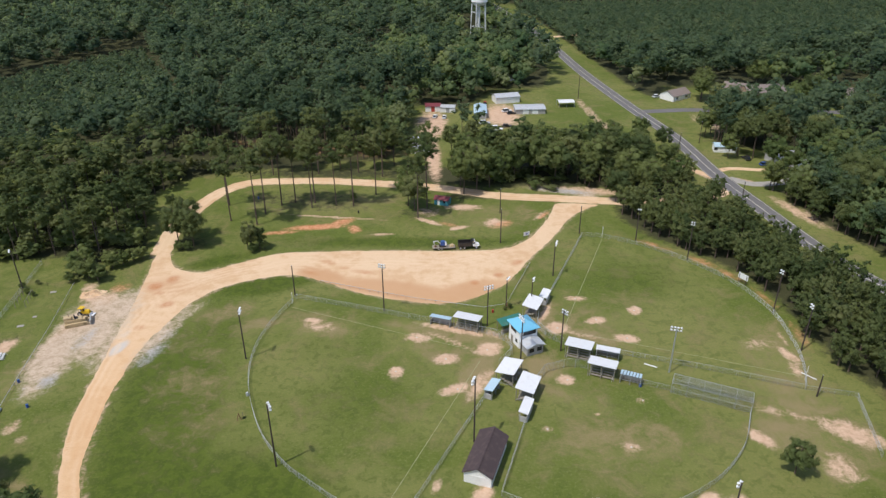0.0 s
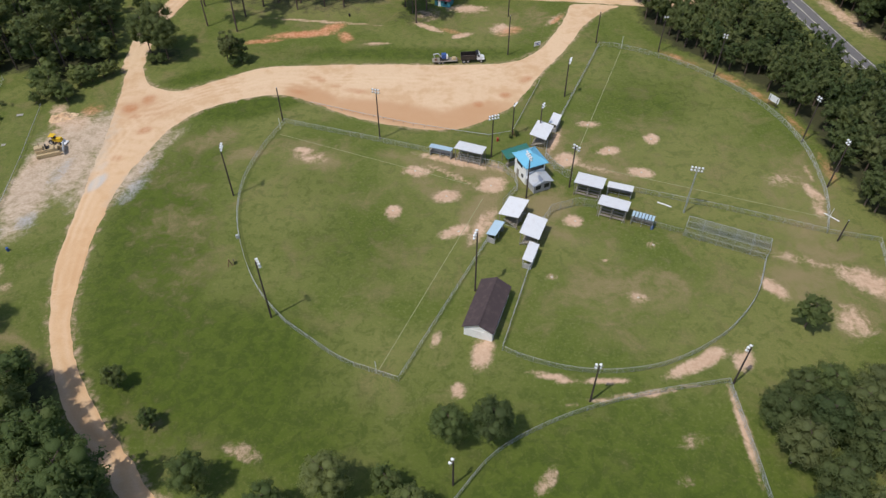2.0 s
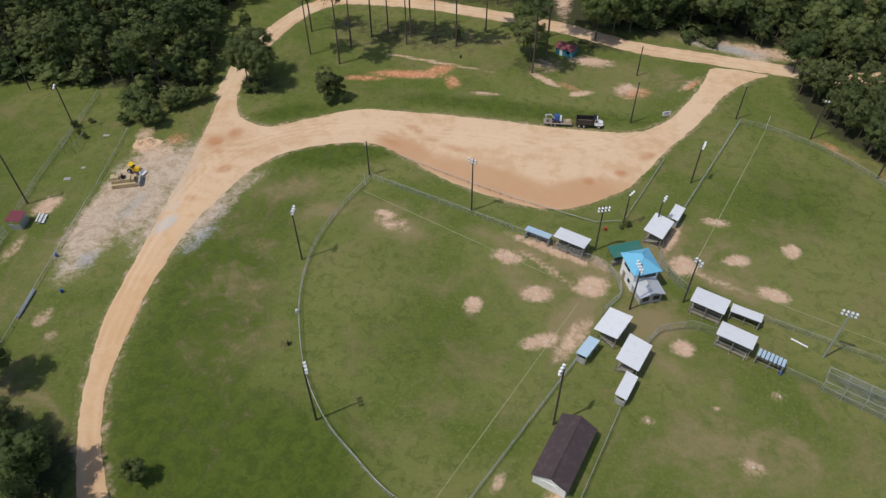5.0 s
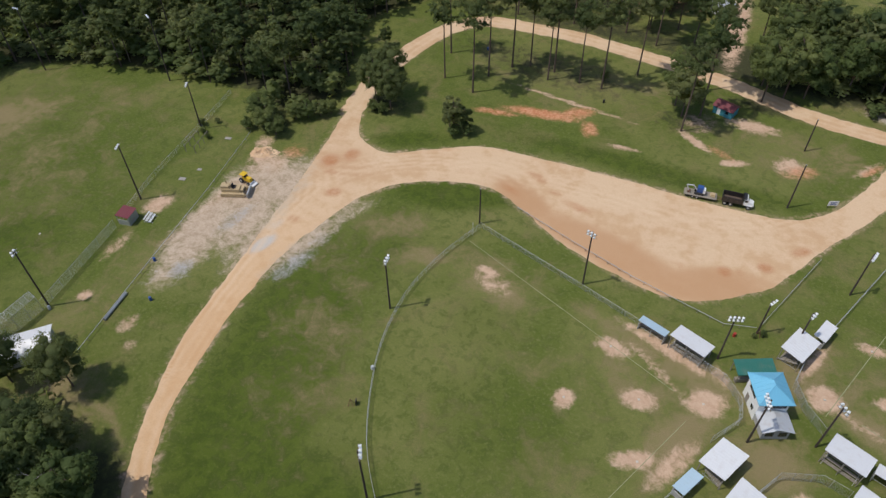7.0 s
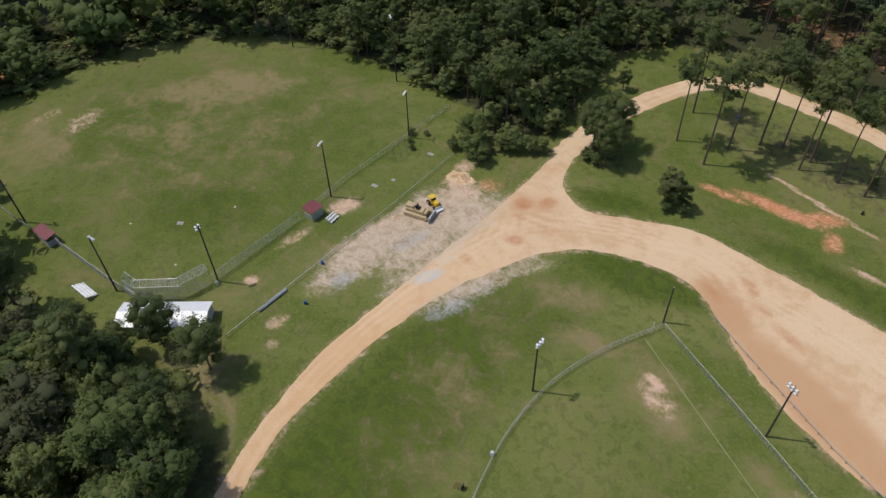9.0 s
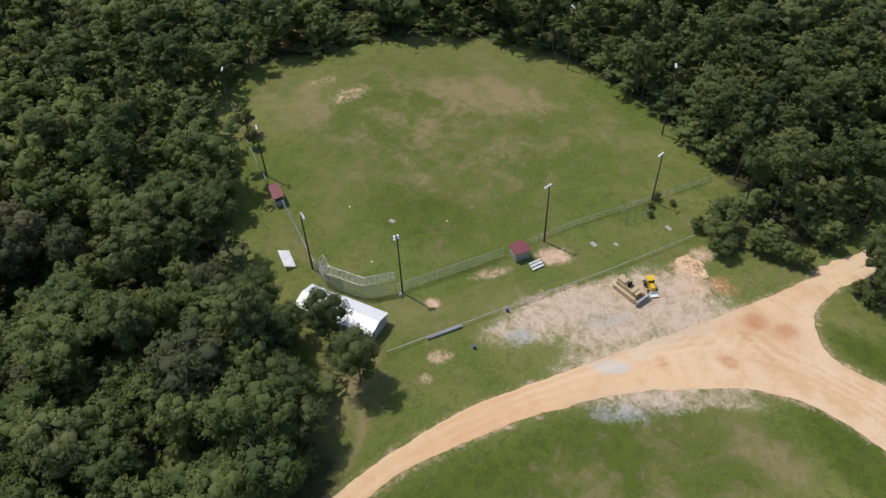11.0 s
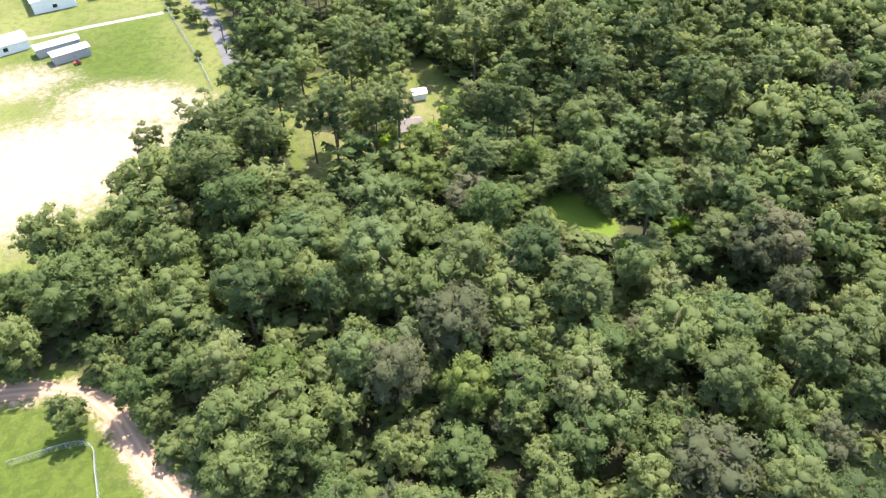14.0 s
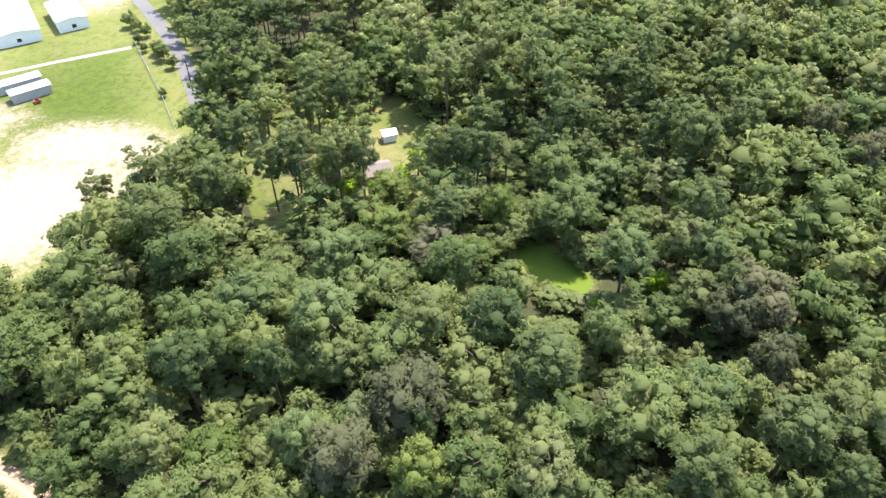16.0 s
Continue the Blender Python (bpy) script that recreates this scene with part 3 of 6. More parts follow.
def ribbon(name, pts, width, material, label, z, wild=0.3, thick=0.25, category="road", kind="structure", across=7):
    """A road bed along a line: several strips wide, with worn wheel lines."""
    P = smooth(pts, 1.5)
    d = np.gradient(P, axis=0)
    d /= np.hypot(d[:, 0], d[:, 1])[:, None]
    n = np.stack([-d[:, 1], d[:, 0]], 1)
    us = np.linspace(-1, 1, across)
    V, wheel = [], []
    for i, (p, q) in enumerate(zip(P, n)):
        for j, u in enumerate(us):
            w = width / 2 + (wild * (noise.noise(Vector((p[0] * 0.5, p[1] * 0.5, j * 9.0))) if abs(u) == 1 else 0))
            V.append((*(p + q * u * w), z))
            wheel.append(max(0.0, 1 - abs(abs(u) - 0.4) * 4))
    m = len(us)
    F = [(i * m + j, (i + 1) * m + j, (i + 1) * m + j + 1, i * m + j + 1) for i in range(len(P) - 1) for j in range(m - 1)]
    k = len(V)
    V += [(x, y, z - thick) for x, y, z in V]
    F = [f[::-1] for f in F]
    for i in range(len(P) - 1):
        F += [(i * m, (i + 1) * m, k + (i + 1) * m, k + i * m), (i * m + m - 1, k + i * m + m - 1, k + (i + 1) * m + m - 1, (i + 1) * m + m - 1)]
    me = Shape().add(V, F).mesh(name)
    a = me.attributes.new("wheel", "FLOAT", "POINT")
    a.data.foreach_set("value", np.array(wheel * 2, np.float32))
    return block(name, me, material, label, category, kind=kind)


DRIVE = [(-45.5, 63), (-56, 73.5), (-67.5, 86.5), (-72.4, 94.7), (-76.8, 105.3), (-80.3, 117.6), (-83, 140), (-82.5, 162), (-77, 175), (-66, 184), (-48.6, 189), (-22.5, 190), (8, 192), (25.6, 207), (37, 229)]
# the broad sandy yard and drive, one sheet with worn edges
outline = ragged(ROAD_MAIN, 0.38, closed=True)
bm = bmesh.new()
ring = [bm.verts.new((x, y, 0.03)) for x, y in outline]
sheet = bm.faces.new(ring)
grown = bmesh.ops.triangulate(bm, faces=[sheet])
bmesh.ops.subdivide_edges(bm, edges=[e for e in bm.edges if e.calc_length() > 6], cuts=3)
bmesh.ops.triangulate(bm, faces=bm.faces[:])
for _ in range(4):
    bmesh.ops.subdivide_edges(bm, edges=[e for e in bm.edges if e.calc_length() > 1.3], cuts=1)
    bmesh.ops.triangulate(bm, faces=bm.faces[:])
bmesh.ops.recalc_face_normals(bm, faces=bm.faces[:])
if sum(f.normal.z for f in bm.faces) < 0:
    bmesh.ops.reverse_faces(bm, faces=bm.faces[:])
me = bpy.data.meshes.new("dirt_road")
bm.to_mesh(me)
bm.free()
co = np.empty(len(me.vertices) * 3, np.float32)
me.vertices.foreach_get("co", co)
co = co.reshape(-1, 3)
red = patches(co[:, 0], co[:, 1], [(-84, 176.5, 2.4, 2.6, 0, 0.95), (-80, 180.4, 2, 2.6, 0, 0.85), (-77.4, 166.4, 2.6, 1.7, 30, 0.9), (-80.4, 155, 1.9, 1.5, 0, 0.7), (-81.5, 172.5, 2, 1.6, 0, 0.6), (-35.8, 190.5, 3.4, 1.5, -20, 0.8), (-24.1, 184.3, 4.5, 1.5, -15, 0.7), (9.1, 177.7, 1.7, 1.5, 0, 0.9), (16.7, 182, 1.8, 1.6, 0, 0.9), (12.1, 178.6, 1, 1, 0, 0.7), (22.8, 189.6, 3, 1.6, 40, 0.8), (-40, 184, 4, 1.5, -25, 0.6), (-60, 192, 2, 1, 0, 0.5), (-52, 186, 3, 1.2, 20, 0.5), (0, 176, 2, 1, 0, 0.5), (-30, 187, 2, 1, 0, 0.7), (-10, 188, 3, 0.9, 0, 0.4)])
margin = patches(co[:, 0], co[:, 1], [(-14, 174, 20, 5, -14, 1.0), (6, 172, 12, 5, 20, 1.0), (-36, 182, 10, 4, -30, 0.9), (-80, 176, 8, 8, 0, 0.6)])
grit = patches(co[:, 0], co[:, 1], [(-88, 150, 5, 24, -4, 0.9), (-72, 150, 4, 16, -18, 0.9), (-68, 164, 4, 8, -35, 0.7)])
silt = patches(co[:, 0], co[:, 1], [(-82.2, 145.8, 1.6, 3.6, -15, 1.0), (-83, 152, 1.4, 2.5, -10, 0.6)])
drive = off_line(co[:, 0], co[:, 1], smooth(DRIVE, 2.0))
ruts = np.zeros(len(co))
for away, strength in ((0.8, 1.0), (2.3, 0.7), (4.0, 0.45)):
    ruts = np.maximum(ruts, strength * np.exp(-((drive - away) / 0.45) ** 2))
for name, values in (("margin", margin), ("grit", grit), ("grey", silt), ("wheel", ruts)):
    a = me.attributes.new(name, "FLOAT", "POINT")
    a.data.foreach_set("value", values.astype(np.float32))
a = me.attributes.new("red", "FLOAT", "POINT")
a.data.foreach_set("value", red.astype(np.float32))
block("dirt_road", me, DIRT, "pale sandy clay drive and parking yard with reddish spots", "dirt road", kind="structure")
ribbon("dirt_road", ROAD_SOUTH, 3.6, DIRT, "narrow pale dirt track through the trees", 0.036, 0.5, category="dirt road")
ribbon("dirt_road", ROAD_LOOP, 6.2, DIRT, "pale dirt loop road round the pine lawn", 0.042, 0.6, category="dirt road")
ribbon("road", HIGHWAY, 7.4, ASPHALT, "worn grey two-lane asphalt road", 0.05, 0.08, category="road")
ribbon("road", SIDE_ROAD, 6.0, ASPHALT, "dark asphalt side street", 0.042, 0.08, category="road")
ribbon("road", LANE_SOUTH, 5.0, ASPHALT, "grey asphalt lane beside the school yard", 0.042, 0.1, category="road")
for shift, w in ((-3.3, 0.16), (3.3, 0.16), (-0.12, 0.12), (0.12, 0.12)):
    P = smooth(HIGHWAY, 4)
    d = np.gradient(P, axis=0)
    d /= np.hypot(d[:, 0], d[:, 1])[:, None]
    line = [tuple(p) for p in P + np.stack([-d[:, 1], d[:, 0]], 1) * shift]
    ribbon("road_line", line, w, ROADPAINT, "faded painted line on the asphalt", 0.056, 0, 0.01, "road marking", across=2)
for name, pts, w, material, label in (
        ("driveway", [(113, 258), (120, 252), (130, 253), (138, 256)], 4.5, CONCRETE, "pale concrete driveway"), ("driveway", [(111, 266), (118, 268.5), (128, 267), (138, 266)], 3.2, DIRT, "sandy driveway"),
        ("driveway", [(84, 545), (100, 552), (125, 560)], 5, DIRT, "sandy side track"), ("driveway", [(100, 268), (106, 262), (108, 258)], 4, DIRT, "sandy road shoulder"),
        ("path", [(-46, -145.4), (-23, -144.4), (-6, -143), (30, -142)], 2.0, CONCRETE, "pale concrete footpath"), ("driveway", [(160, 350), (164, 362), (172, 370)], 3, CONCRETE, "pale concrete driveway")):
    ribbon(name, pts, w, material, label, 0.034, 0.2, category="driveway")

# ---- trees ----
rng = np.random.default_rng(11)
ico = bmesh.new()
bmesh.ops.create_icosphere(ico, subdivisions=1, radius=1)
ICO_V = np.array([v.co[:] for v in ico.verts])
ICO_T = np.array([[v.index for v in f.verts] for f in ico.faces])
ico.free()
OCT_V = np.array([(1, 0, 0), (0, 1, 0), (-1, 0, 0), (0, -1, 0), (0, 0, 1), (0, 0, -1)], float)
OCT_T = np.array([(0, 1, 4), (1, 2, 4), (2, 3, 4), (3, 0, 4), (1, 0, 5), (2, 1, 5), (3, 2, 5), (0, 3, 5)])


def leafy(lobes, cards, size, flat=0.8, drop=0.35, slim=0.42, fine=True, clumps=8, cored=True):
    """A crown: a lumpy core in each lobe, clumps of foliage over it and small leaf sprays over the clumps. lobes: x, y, z, radius. Returns points, triangles and normals."""
    V, T, N = [], [], []
    k = 0
    lobes = np.array(lobes)
    cv, ct = (ICO_V, ICO_T) if fine else (OCT_V, OCT_T)
    for x, y, z, r in lobes:
        v = cv * (r * rng.uniform(0.50, 0.70, (len(cv), 1))) * (1, 1, flat) + (x, y, z)
        V.append(v)
        T.append(ct + k)
        N.append(cv + (0, 0, 0.5))
        k += len(v)
    # clumps sit on the upper and outer side of each lobe
    m = len(lobes) * clumps
    host = np.repeat(np.arange(len(lobes)), clumps)
    out = rng.normal(size=(m, 3))
    out[:, 2] = out[:, 2] * 0.8 + drop
    wide, mid = np.abs(lobes[:, :2]).max() + 1e-6, lobes[:, 2].mean()
    out[:, :2] += 0.6 * lobes[host, :2] / wide
    out /= np.linalg.norm(out, axis=1)[:, None]
    cr = lobes[host, 3] * rng.uniform(0.26, 0.46, m)
    cc = lobes[host, :3] + out * lobes[host, 3:] * rng.uniform(0.66, 0.96, (m, 1)) * (1, 1, flat)
    if cored:
        core = OCT_V[None] * (cr[:, None, None] * rng.uniform(0.42, 0.78, (m, 6, 1)))
        turn = rng.uniform(0, 6.28, m)
        cx, sx = np.cos(turn)[:, None], np.sin(turn)[:, None]
        V.append((np.stack([core[..., 0] * cx - core[..., 1] * sx, core[..., 0] * sx + core[..., 1] * cx, core[..., 2]], -1) + cc[:, None]).reshape(-1, 3))
        T.append((OCT_T[None] + 6 * np.arange(m)[:, None, None]).reshape(-1, 3) + k)
        face = np.stack([OCT_V[None, :, 0] * cx - OCT_V[None, :, 1] * sx, OCT_V[None, :, 0] * sx + OCT_V[None, :, 1] * cx, np.repeat(OCT_V[None, :, 2], m, 0)], -1)
        N.append((face * 0.65 + out[:, None] * 0.35 + (0, 0, 0.3)).reshape(-1, 3))
        k += 6 * m
    weight = cr ** 2
    pick = rng.choice(m, cards, p=weight / weight.sum())
    d = rng.normal(size=(cards, 3))
    d[:, 2] = d[:, 2] * 0.9 + drop
    d /= np.linalg.norm(d, axis=1)[:, None]
    c = cc[pick] + d * cr[pick][:, None] * rng.uniform(0.6, 1.3, (cards, 1))
    n = d + rng.normal(scale=0.4, size=d.shape) + (0, 0, 0.5)
    n /= np.linalg.norm(n, axis=1)[:, None]
    a = np.cross(n, rng.normal(size=n.shape))
    a /= np.linalg.norm(a, axis=1)[:, None]
    b = np.cross(n, a)
    s = size * rng.uniform(0.65, 1.35, (cards, 1))
    V.append(np.stack([c - a * s * 0.8 + b * s * slim, c - a * s - b * s * slim, c + a * s], 1).reshape(-1, 3))
    T.append(np.arange(cards * 3).reshape(-1, 3) + k)
    dome = (c - (0, 0, mid)) / (wide * 1.6, wide * 1.6, np.ptp(lobes[:, 2]) * 0.6 + 1)
    N.append(np.repeat(dome * 0.5 + d * 0.38 + out[pick] * 0.25 + n * 0.22 + (0, 0, 0.3), 3, axis=0))
    N = np.vstack(N)
    return np.vstack(V), np.vstack(T), N / np.linalg.norm(N, axis=1)[:, None]


def dome_lobes(n, height, radius, low, lobe, reach=0.64):
    """Lobes set over a full dome from low * height up to the top, and two large ones filling it."""
    out, mid, half = [], height * (low + (1 - low) * 0.48), height * (1 - low) * 0.52
    for i in range(n):
        z = 0.97 - 1.45 * (i + 0.5) / n
        w = math.sqrt(1 - z * z)
        a = i * 2.39996 + rng.uniform(-0.35, 0.35)
        k = rng.uniform(0.86, 1.16)
        r = radius * lobe * rng.uniform(0.8, 1.2)
        out.append((radius * reach * k * w * math.cos(a), radius * reach * k * w * math.sin(a), mid + z * k * (half - r * 0.7), r))
    out += [(0, 0, mid + half * 0.15, radius * 0.66), (0, 0, mid - half * 0.35, radius * 0.55)]
    return out


def broad_lobes(n, height, radius):
    return dome_lobes(n, height, radius, 0.16, 0.38)


def pine_lobes(n, height, radius, low=0.45):
    return dome_lobes(n, height, radius, low, 0.31, 0.68)


def trunk_shape(height, r, limbs, reach, low):
    s = Shape()
    bend = rng.uniform(-0.25, 0.25, 2)
    mid = (bend[0], bend[1], height * 0.5)
    s.rod((0, 0, -0.2), mid, r, r * 0.7, 7)
    s.rod(mid, (0, 0, height * 0.9), r * 0.7, r * 0.15, 6)
    for i in range(limbs):
        z = height * (low + (0.85 - low) * i / max(1, limbs - 1))
        a = i * 2.4
        s.rod((0, 0, z), (reach * math.cos(a), reach * math.sin(a), z + height * 0.07), r * 0.35, r * 0.08, 5)
    return s


# kinds at three grades of detail: near, middle, far
KINDS = {}
for kind, height, radius in (("oak", 14.0, 4.9), ("oak2", 16.0, 5.4), ("oak3", 11.0, 4.2), ("pine", 19.0, 3.9), ("pine2", 17.0, 4.2), ("pine3", 20.0, 3.6), ("pine_lawn", 24.0, 4.4), ("pine_young", 8.5, 2.7)):
    grades = []
    for lobes, cards, size in ((14, 1400, 0.33), (9, 400, 0.55), (6, 70, 0.95), (4, 30, 1.3)):
        L = broad_lobes(lobes, height, radius) if kind.startswith("oak") else pine_lobes(lobes, height, radius, 0.6 if kind == "pine_lawn" else 0.12 if kind == "pine_young" else 0.48)
        if lobes < 7:
            L = [(x * 0.8, y * 0.8, z, r * 1.25) for x, y, z, r in L]
        grades.append(leafy(L, cards, size, 0.85 if kind.startswith("oak") else 0.7, slim=0.45 if kind.startswith("oak") else 0.3, fine=lobes == 6, clumps={14: 5, 9: 3}.get(lobes, 5), cored=lobes > 7))
    low = 0.3 if kind.startswith("oak") else 0.2 if kind == "pine_young" else 0.62
    KINDS[kind] = (grades, trunk_shape(height, 0.22 if low < 0.4 else 0.24, 7, radius * 0.55, low).mesh("trunk"), height)
    KINDS[kind][1].materials.append(BARK)
CROWN_MESH = {}
for kind, (grades, _, _) in KINDS.items():
    v, t, nn = grades[0]
    if kind in ("oak", "oak2", "oak3"):
        height, radius = {"oak": (14.0, 4.9), "oak2": (16.0, 5.4), "oak3": (11.0, 4.2)}[kind]
        v, t, nn = leafy([(x, y, z * rng.uniform(0.9, 1.08), w * rng.uniform(0.75, 1.15)) for x, y, z, w in broad_lobes(17, height, radius)], 2300, 0.28, 0.85, slim=0.5, fine=True, clumps=6)
    elif kind in ("pine", "pine2", "pine3"):
        height, radius = {"pine": (19.0, 3.9), "pine2": (17.0, 4.2), "pine3": (20.0, 3.6)}[kind]
        v, t, nn = leafy(pine_lobes(24, height, radius, 0.40), 2400, 0.33, 0.8, slim=0.27, fine=True, clumps=4)
    me = tri_mesh("crown", v, t, normals=nn)
    me.materials.append(OAK if kind.startswith("oak") else PINE)
    CROWN_MESH[kind] = me


def recoloured(kind, material):
    me = CROWN_MESH[kind].copy()
    me.materials.clear()
    me.materials.append(material)
    return me


nv, nf, nn = leafy([(x, y, z * rng.uniform(0.94, 1.06), w) for x, y, z, w in broad_lobes(24, 16.0, 5.4)], 4600, 0.23, 0.85, slim=0.5, fine=True, clumps=6, cored=False)
near_oak = tri_mesh("crown", nv, nf, normals=nn)
near_oak.materials.append(OAK)
CROWN_MESH["near"] = near_oak
dark_oak = recoloured("near", PINE)
PALE_CROWN, BROWN_CROWN = recoloured("oak", PALELEAF), recoloured("oak2", BROWNLEAF)
YELLOW_CROWN, PALE_PINE_CROWN = recoloured("oak", YELLOWLEAF), recoloured("pine2", PALELEAF)
lv, lt, ln = leafy(broad_lobes(14, 8, 2.6), 1300, 0.26)
lime_mesh = tri_mesh("crown", lv, lt, normals=ln)
lime_mesh.materials.append(LIME)


def tree(x, y, kind, scale=1.0, label="", slim=1.0, category="tree", crown=None):
    m = Matrix.LocRotScale((x, y, 0), Euler((0, 0, rng.uniform(0, 6.28))), (scale * slim, scale * slim, scale))
    pine = kind.startswith("pine")
    ob = thing("pine_tree" if pine else "broadleaf_tree", m, label or ("tall green pine with a bare lower trunk" if pine else "leafy green broadleaf tree in full summer leaf"), category, "woodland trees")
    part("trunk", KINDS[kind][1], None, ob)
    part("crown", crown or CROWN_MESH[kind], None, ob)
    return ob


def scatter(x0, x1, y0, y1, step):
    nx, ny = int((x1 - x0) / step), int((y1 - y0) / step)
    gx, gy = np.meshgrid(np.arange(nx), np.arange(ny))
    px = x0 + (gx.ravel() + 0.5 * (gy.ravel() % 2)) * step + rng.uniform(-0.42, 0.42, nx * ny) * step
    py = y0 + gy.ravel() * step + rng.uniform(-0.42, 0.42, nx * ny) * step
    keep = np.ones(len(px), bool)
    for poly in OPEN:
        keep &= ~inside(px, py, poly)
    for line, w in ((ROAD_SOUTH, 2.6), (ROAD_LOOP, 4.5), (HIGHWAY, 8), (SIDE_ROAD, 6), (LANE_SOUTH, 3.5)):
        keep &= off_line(px, py, line) > w
    return px[keep], py[keep]


def piny(x, y):
    """Where pines rather than broadleaves grow: share from 0 to 1."""
    return 0.5 + 0.9 * noise.noise(Vector((x * 0.017, y * 0.017, 4.0))) + (0.35 if x > 55 and y > 120 else 0) + (0.7 if y > 185 and x < -40 else 0) - (0.26 if y < 85 else 0) + (0.1 if x < -125 and 60 < y < 90 else 0)


class Woods:
    """Collects whole trees into one mesh of leaves and one of trunks."""
    def __init__(self):
        self.data = {}

    def add(self, x, y, kind, grade, scale, tall):
        self.data.setdefault((kind, grade), []).append((x, y, scale, tall, rng.uniform(0, 6.28), rng.uniform(0, 1)))

    def build(self, label):
        leaves = (HAZY_OAK, HAZY_PINE) if "far" in label else (OAK, PINE)
        for pine in (False, True):
            VV, TT, NN, tints, k = [], [], [], [], 0
            for (kind, grade), rows in self.data.items():
                if kind.startswith("pine") != pine:
                    continue
                v, t, nn = KINDS[kind][0][grade]
                R = np.array(rows)
                c, s = np.cos(R[:, 4])[:, None], np.sin(R[:, 4])[:, None]
                W = np.stack([(v[:, 0] * c - v[:, 1] * s) * R[:, 2:3] + R[:, 0:1], (v[:, 0] * s + v[:, 1] * c) * R[:, 2:3] + R[:, 1:2], v[:, 2] * R[:, 3:4]], -1)
                VV.append(W.reshape(-1, 3))
                NN.append(np.stack([nn[:, 0] * c - nn[:, 1] * s, nn[:, 0] * s + nn[:, 1] * c, np.repeat(nn[None, :, 2], len(R), 0)], -1).reshape(-1, 3))
                TT.append((t[None] + (np.arange(len(R)) * len(v))[:, None, None]).reshape(-1, 3) + k)
                tints.append(np.repeat(R[:, 5], len(v)))
                k += len(R) * len(v)
            if VV:
                me = tri_mesh("woods", np.vstack(VV), np.vstack(TT), np.concatenate(tints), np.vstack(NN))
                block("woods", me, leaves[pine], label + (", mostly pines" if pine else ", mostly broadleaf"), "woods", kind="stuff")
        sh, k = Shape(), 0
        for (kind, grade), rows in self.data.items():
            if grade < 2:
                for x, y, scale, tall, turn, _ in rows:
                    sh.rod((x, y, -0.2), (x, y, KINDS[kind][2] * tall * 0.7), 0.22 * scale, 0.1, 4)
        if sh.v:
            block("tree_trunks", sh, BARK, "brown trunks of the dense wood", "woods", kind="stuff")


near_woods, far_woods = Woods(), Woods()
singles = {"oak": 0, "pine": 0}
TRAIL = [(0, 0), (0, 60), (-10, 85), (-50, 100)]

# the crowns that stand out of the wood: x, y, crown radius, height
BIG_PINES = [(-80.6, 23.5, 6.4, 19), (-92.2, 27.3, 6.6, 19), (-95.7, 38.6, 6.8, 19), (-65, -52.7, 6, 19), (-56.5, -36.4, 6.2, 17), (-99.8, -8.3, 4.6, 14), (-137.3, 22.6, 5.6, 17), (-160.4, -3.6, 7, 21), (-174.3, -4.2, 6.4, 21),
             (-42, 14.2, 6, 18), (-55.5, 19.4, 4.4, 16), (-66.6, 24.4, 4.4, 16), (-119.6, -70.8, 5.6, 22), (-139.7, -65.5, 5.6, 22), (-41.3, -38.8, 5.4, 16), (-32.5, -45.1, 4.6, 15), (-106.9, 64.4, 6, 17), (-124.2, 65.3, 6.2, 18), (-131.8, 80.8, 5.4, 17), (-171.5, 43.6, 6.4, 18), (-172.3, 78.4, 5.4, 15)]
PALE_PINES = [(-66.6, 12, 7, 18), (-124.7, 21.5, 6.6, 17), (-141, 26, 5.6, 16)]
BIG_OAKS = [(-94.4, 6.4, 7, 15), (-101, 18, 5.0, 13), (-35.6, 25.8, 5.5, 15), (-23.7, 5.4, 5.2, 15), (-81.8, 86.4, 5.2, 14), (-68.2, 69, 4.2, 8), (-88, 72, 5, 13), (-95, 84, 5.2, 14)]
PALE_OAKS = [(-55.2, 0.7, 7.4, 15), (-73.7, -4.8, 6.4, 15), (-133, -6, 6, 10), (-141, -9, 6, 11), (-111.5, 34.2, 4.2, 14), (-56.2, 33.9, 5.6, 15), (-73.5, 37.7, 4.2, 13)]
BROWN_OAKS = [(-135, 40.5, 6.4, 15), (-134.2, 51, 5.4, 14), (-200, -1.4, 6, 16), (-198, 13, 5.8, 16), (-115.1, 78.8, 5.2, 14)]
YELLOW_OAKS = [(-93.5, -26, 6, 10), (-87.2, -12.9, 6.2, 11), (-71, 46.5, 5.6, 15), (-112, -7.2, 4.6, 13), (-150.5, 8, 4.8, 13)]
taken = []
for rows, kinds, crown, label in ((BIG_PINES, ("pine", "pine2", "pine3"), None, "tall pine rising over the wood"), (PALE_PINES, ("pine2",), PALE_PINE_CROWN, "pale grey-green rounded pine in the wood"), (BIG_OAKS, ("oak", "oak2"), None, "large broadleaf tree in the wood"),
                                  (PALE_OAKS, ("oak",), PALE_CROWN, "pale silvery-green broadleaf tree in the wood"), (BROWN_OAKS, ("oak2",), BROWN_CROWN, "broadleaf tree turning dull brown in the wood"), (YELLOW_OAKS, ("oak",), YELLOW_CROWN, "yellow-green broadleaf tree in the wood")):
    for i, (x, y, r, h) in enumerate(rows):
        kind = kinds[i % len(kinds)]
        wide = {"oak": 4.9, "oak2": 5.4, "pine": 3.9, "pine2": 4.2, "pine3": 3.6}[kind] * 1.15
        up = 1.1 * h / KINDS[kind][2]
        tree(x, y, kind, up, label, r / wide / up, crown=crown)
        taken.append((x, y, r))
TAKEN = np.array(taken)
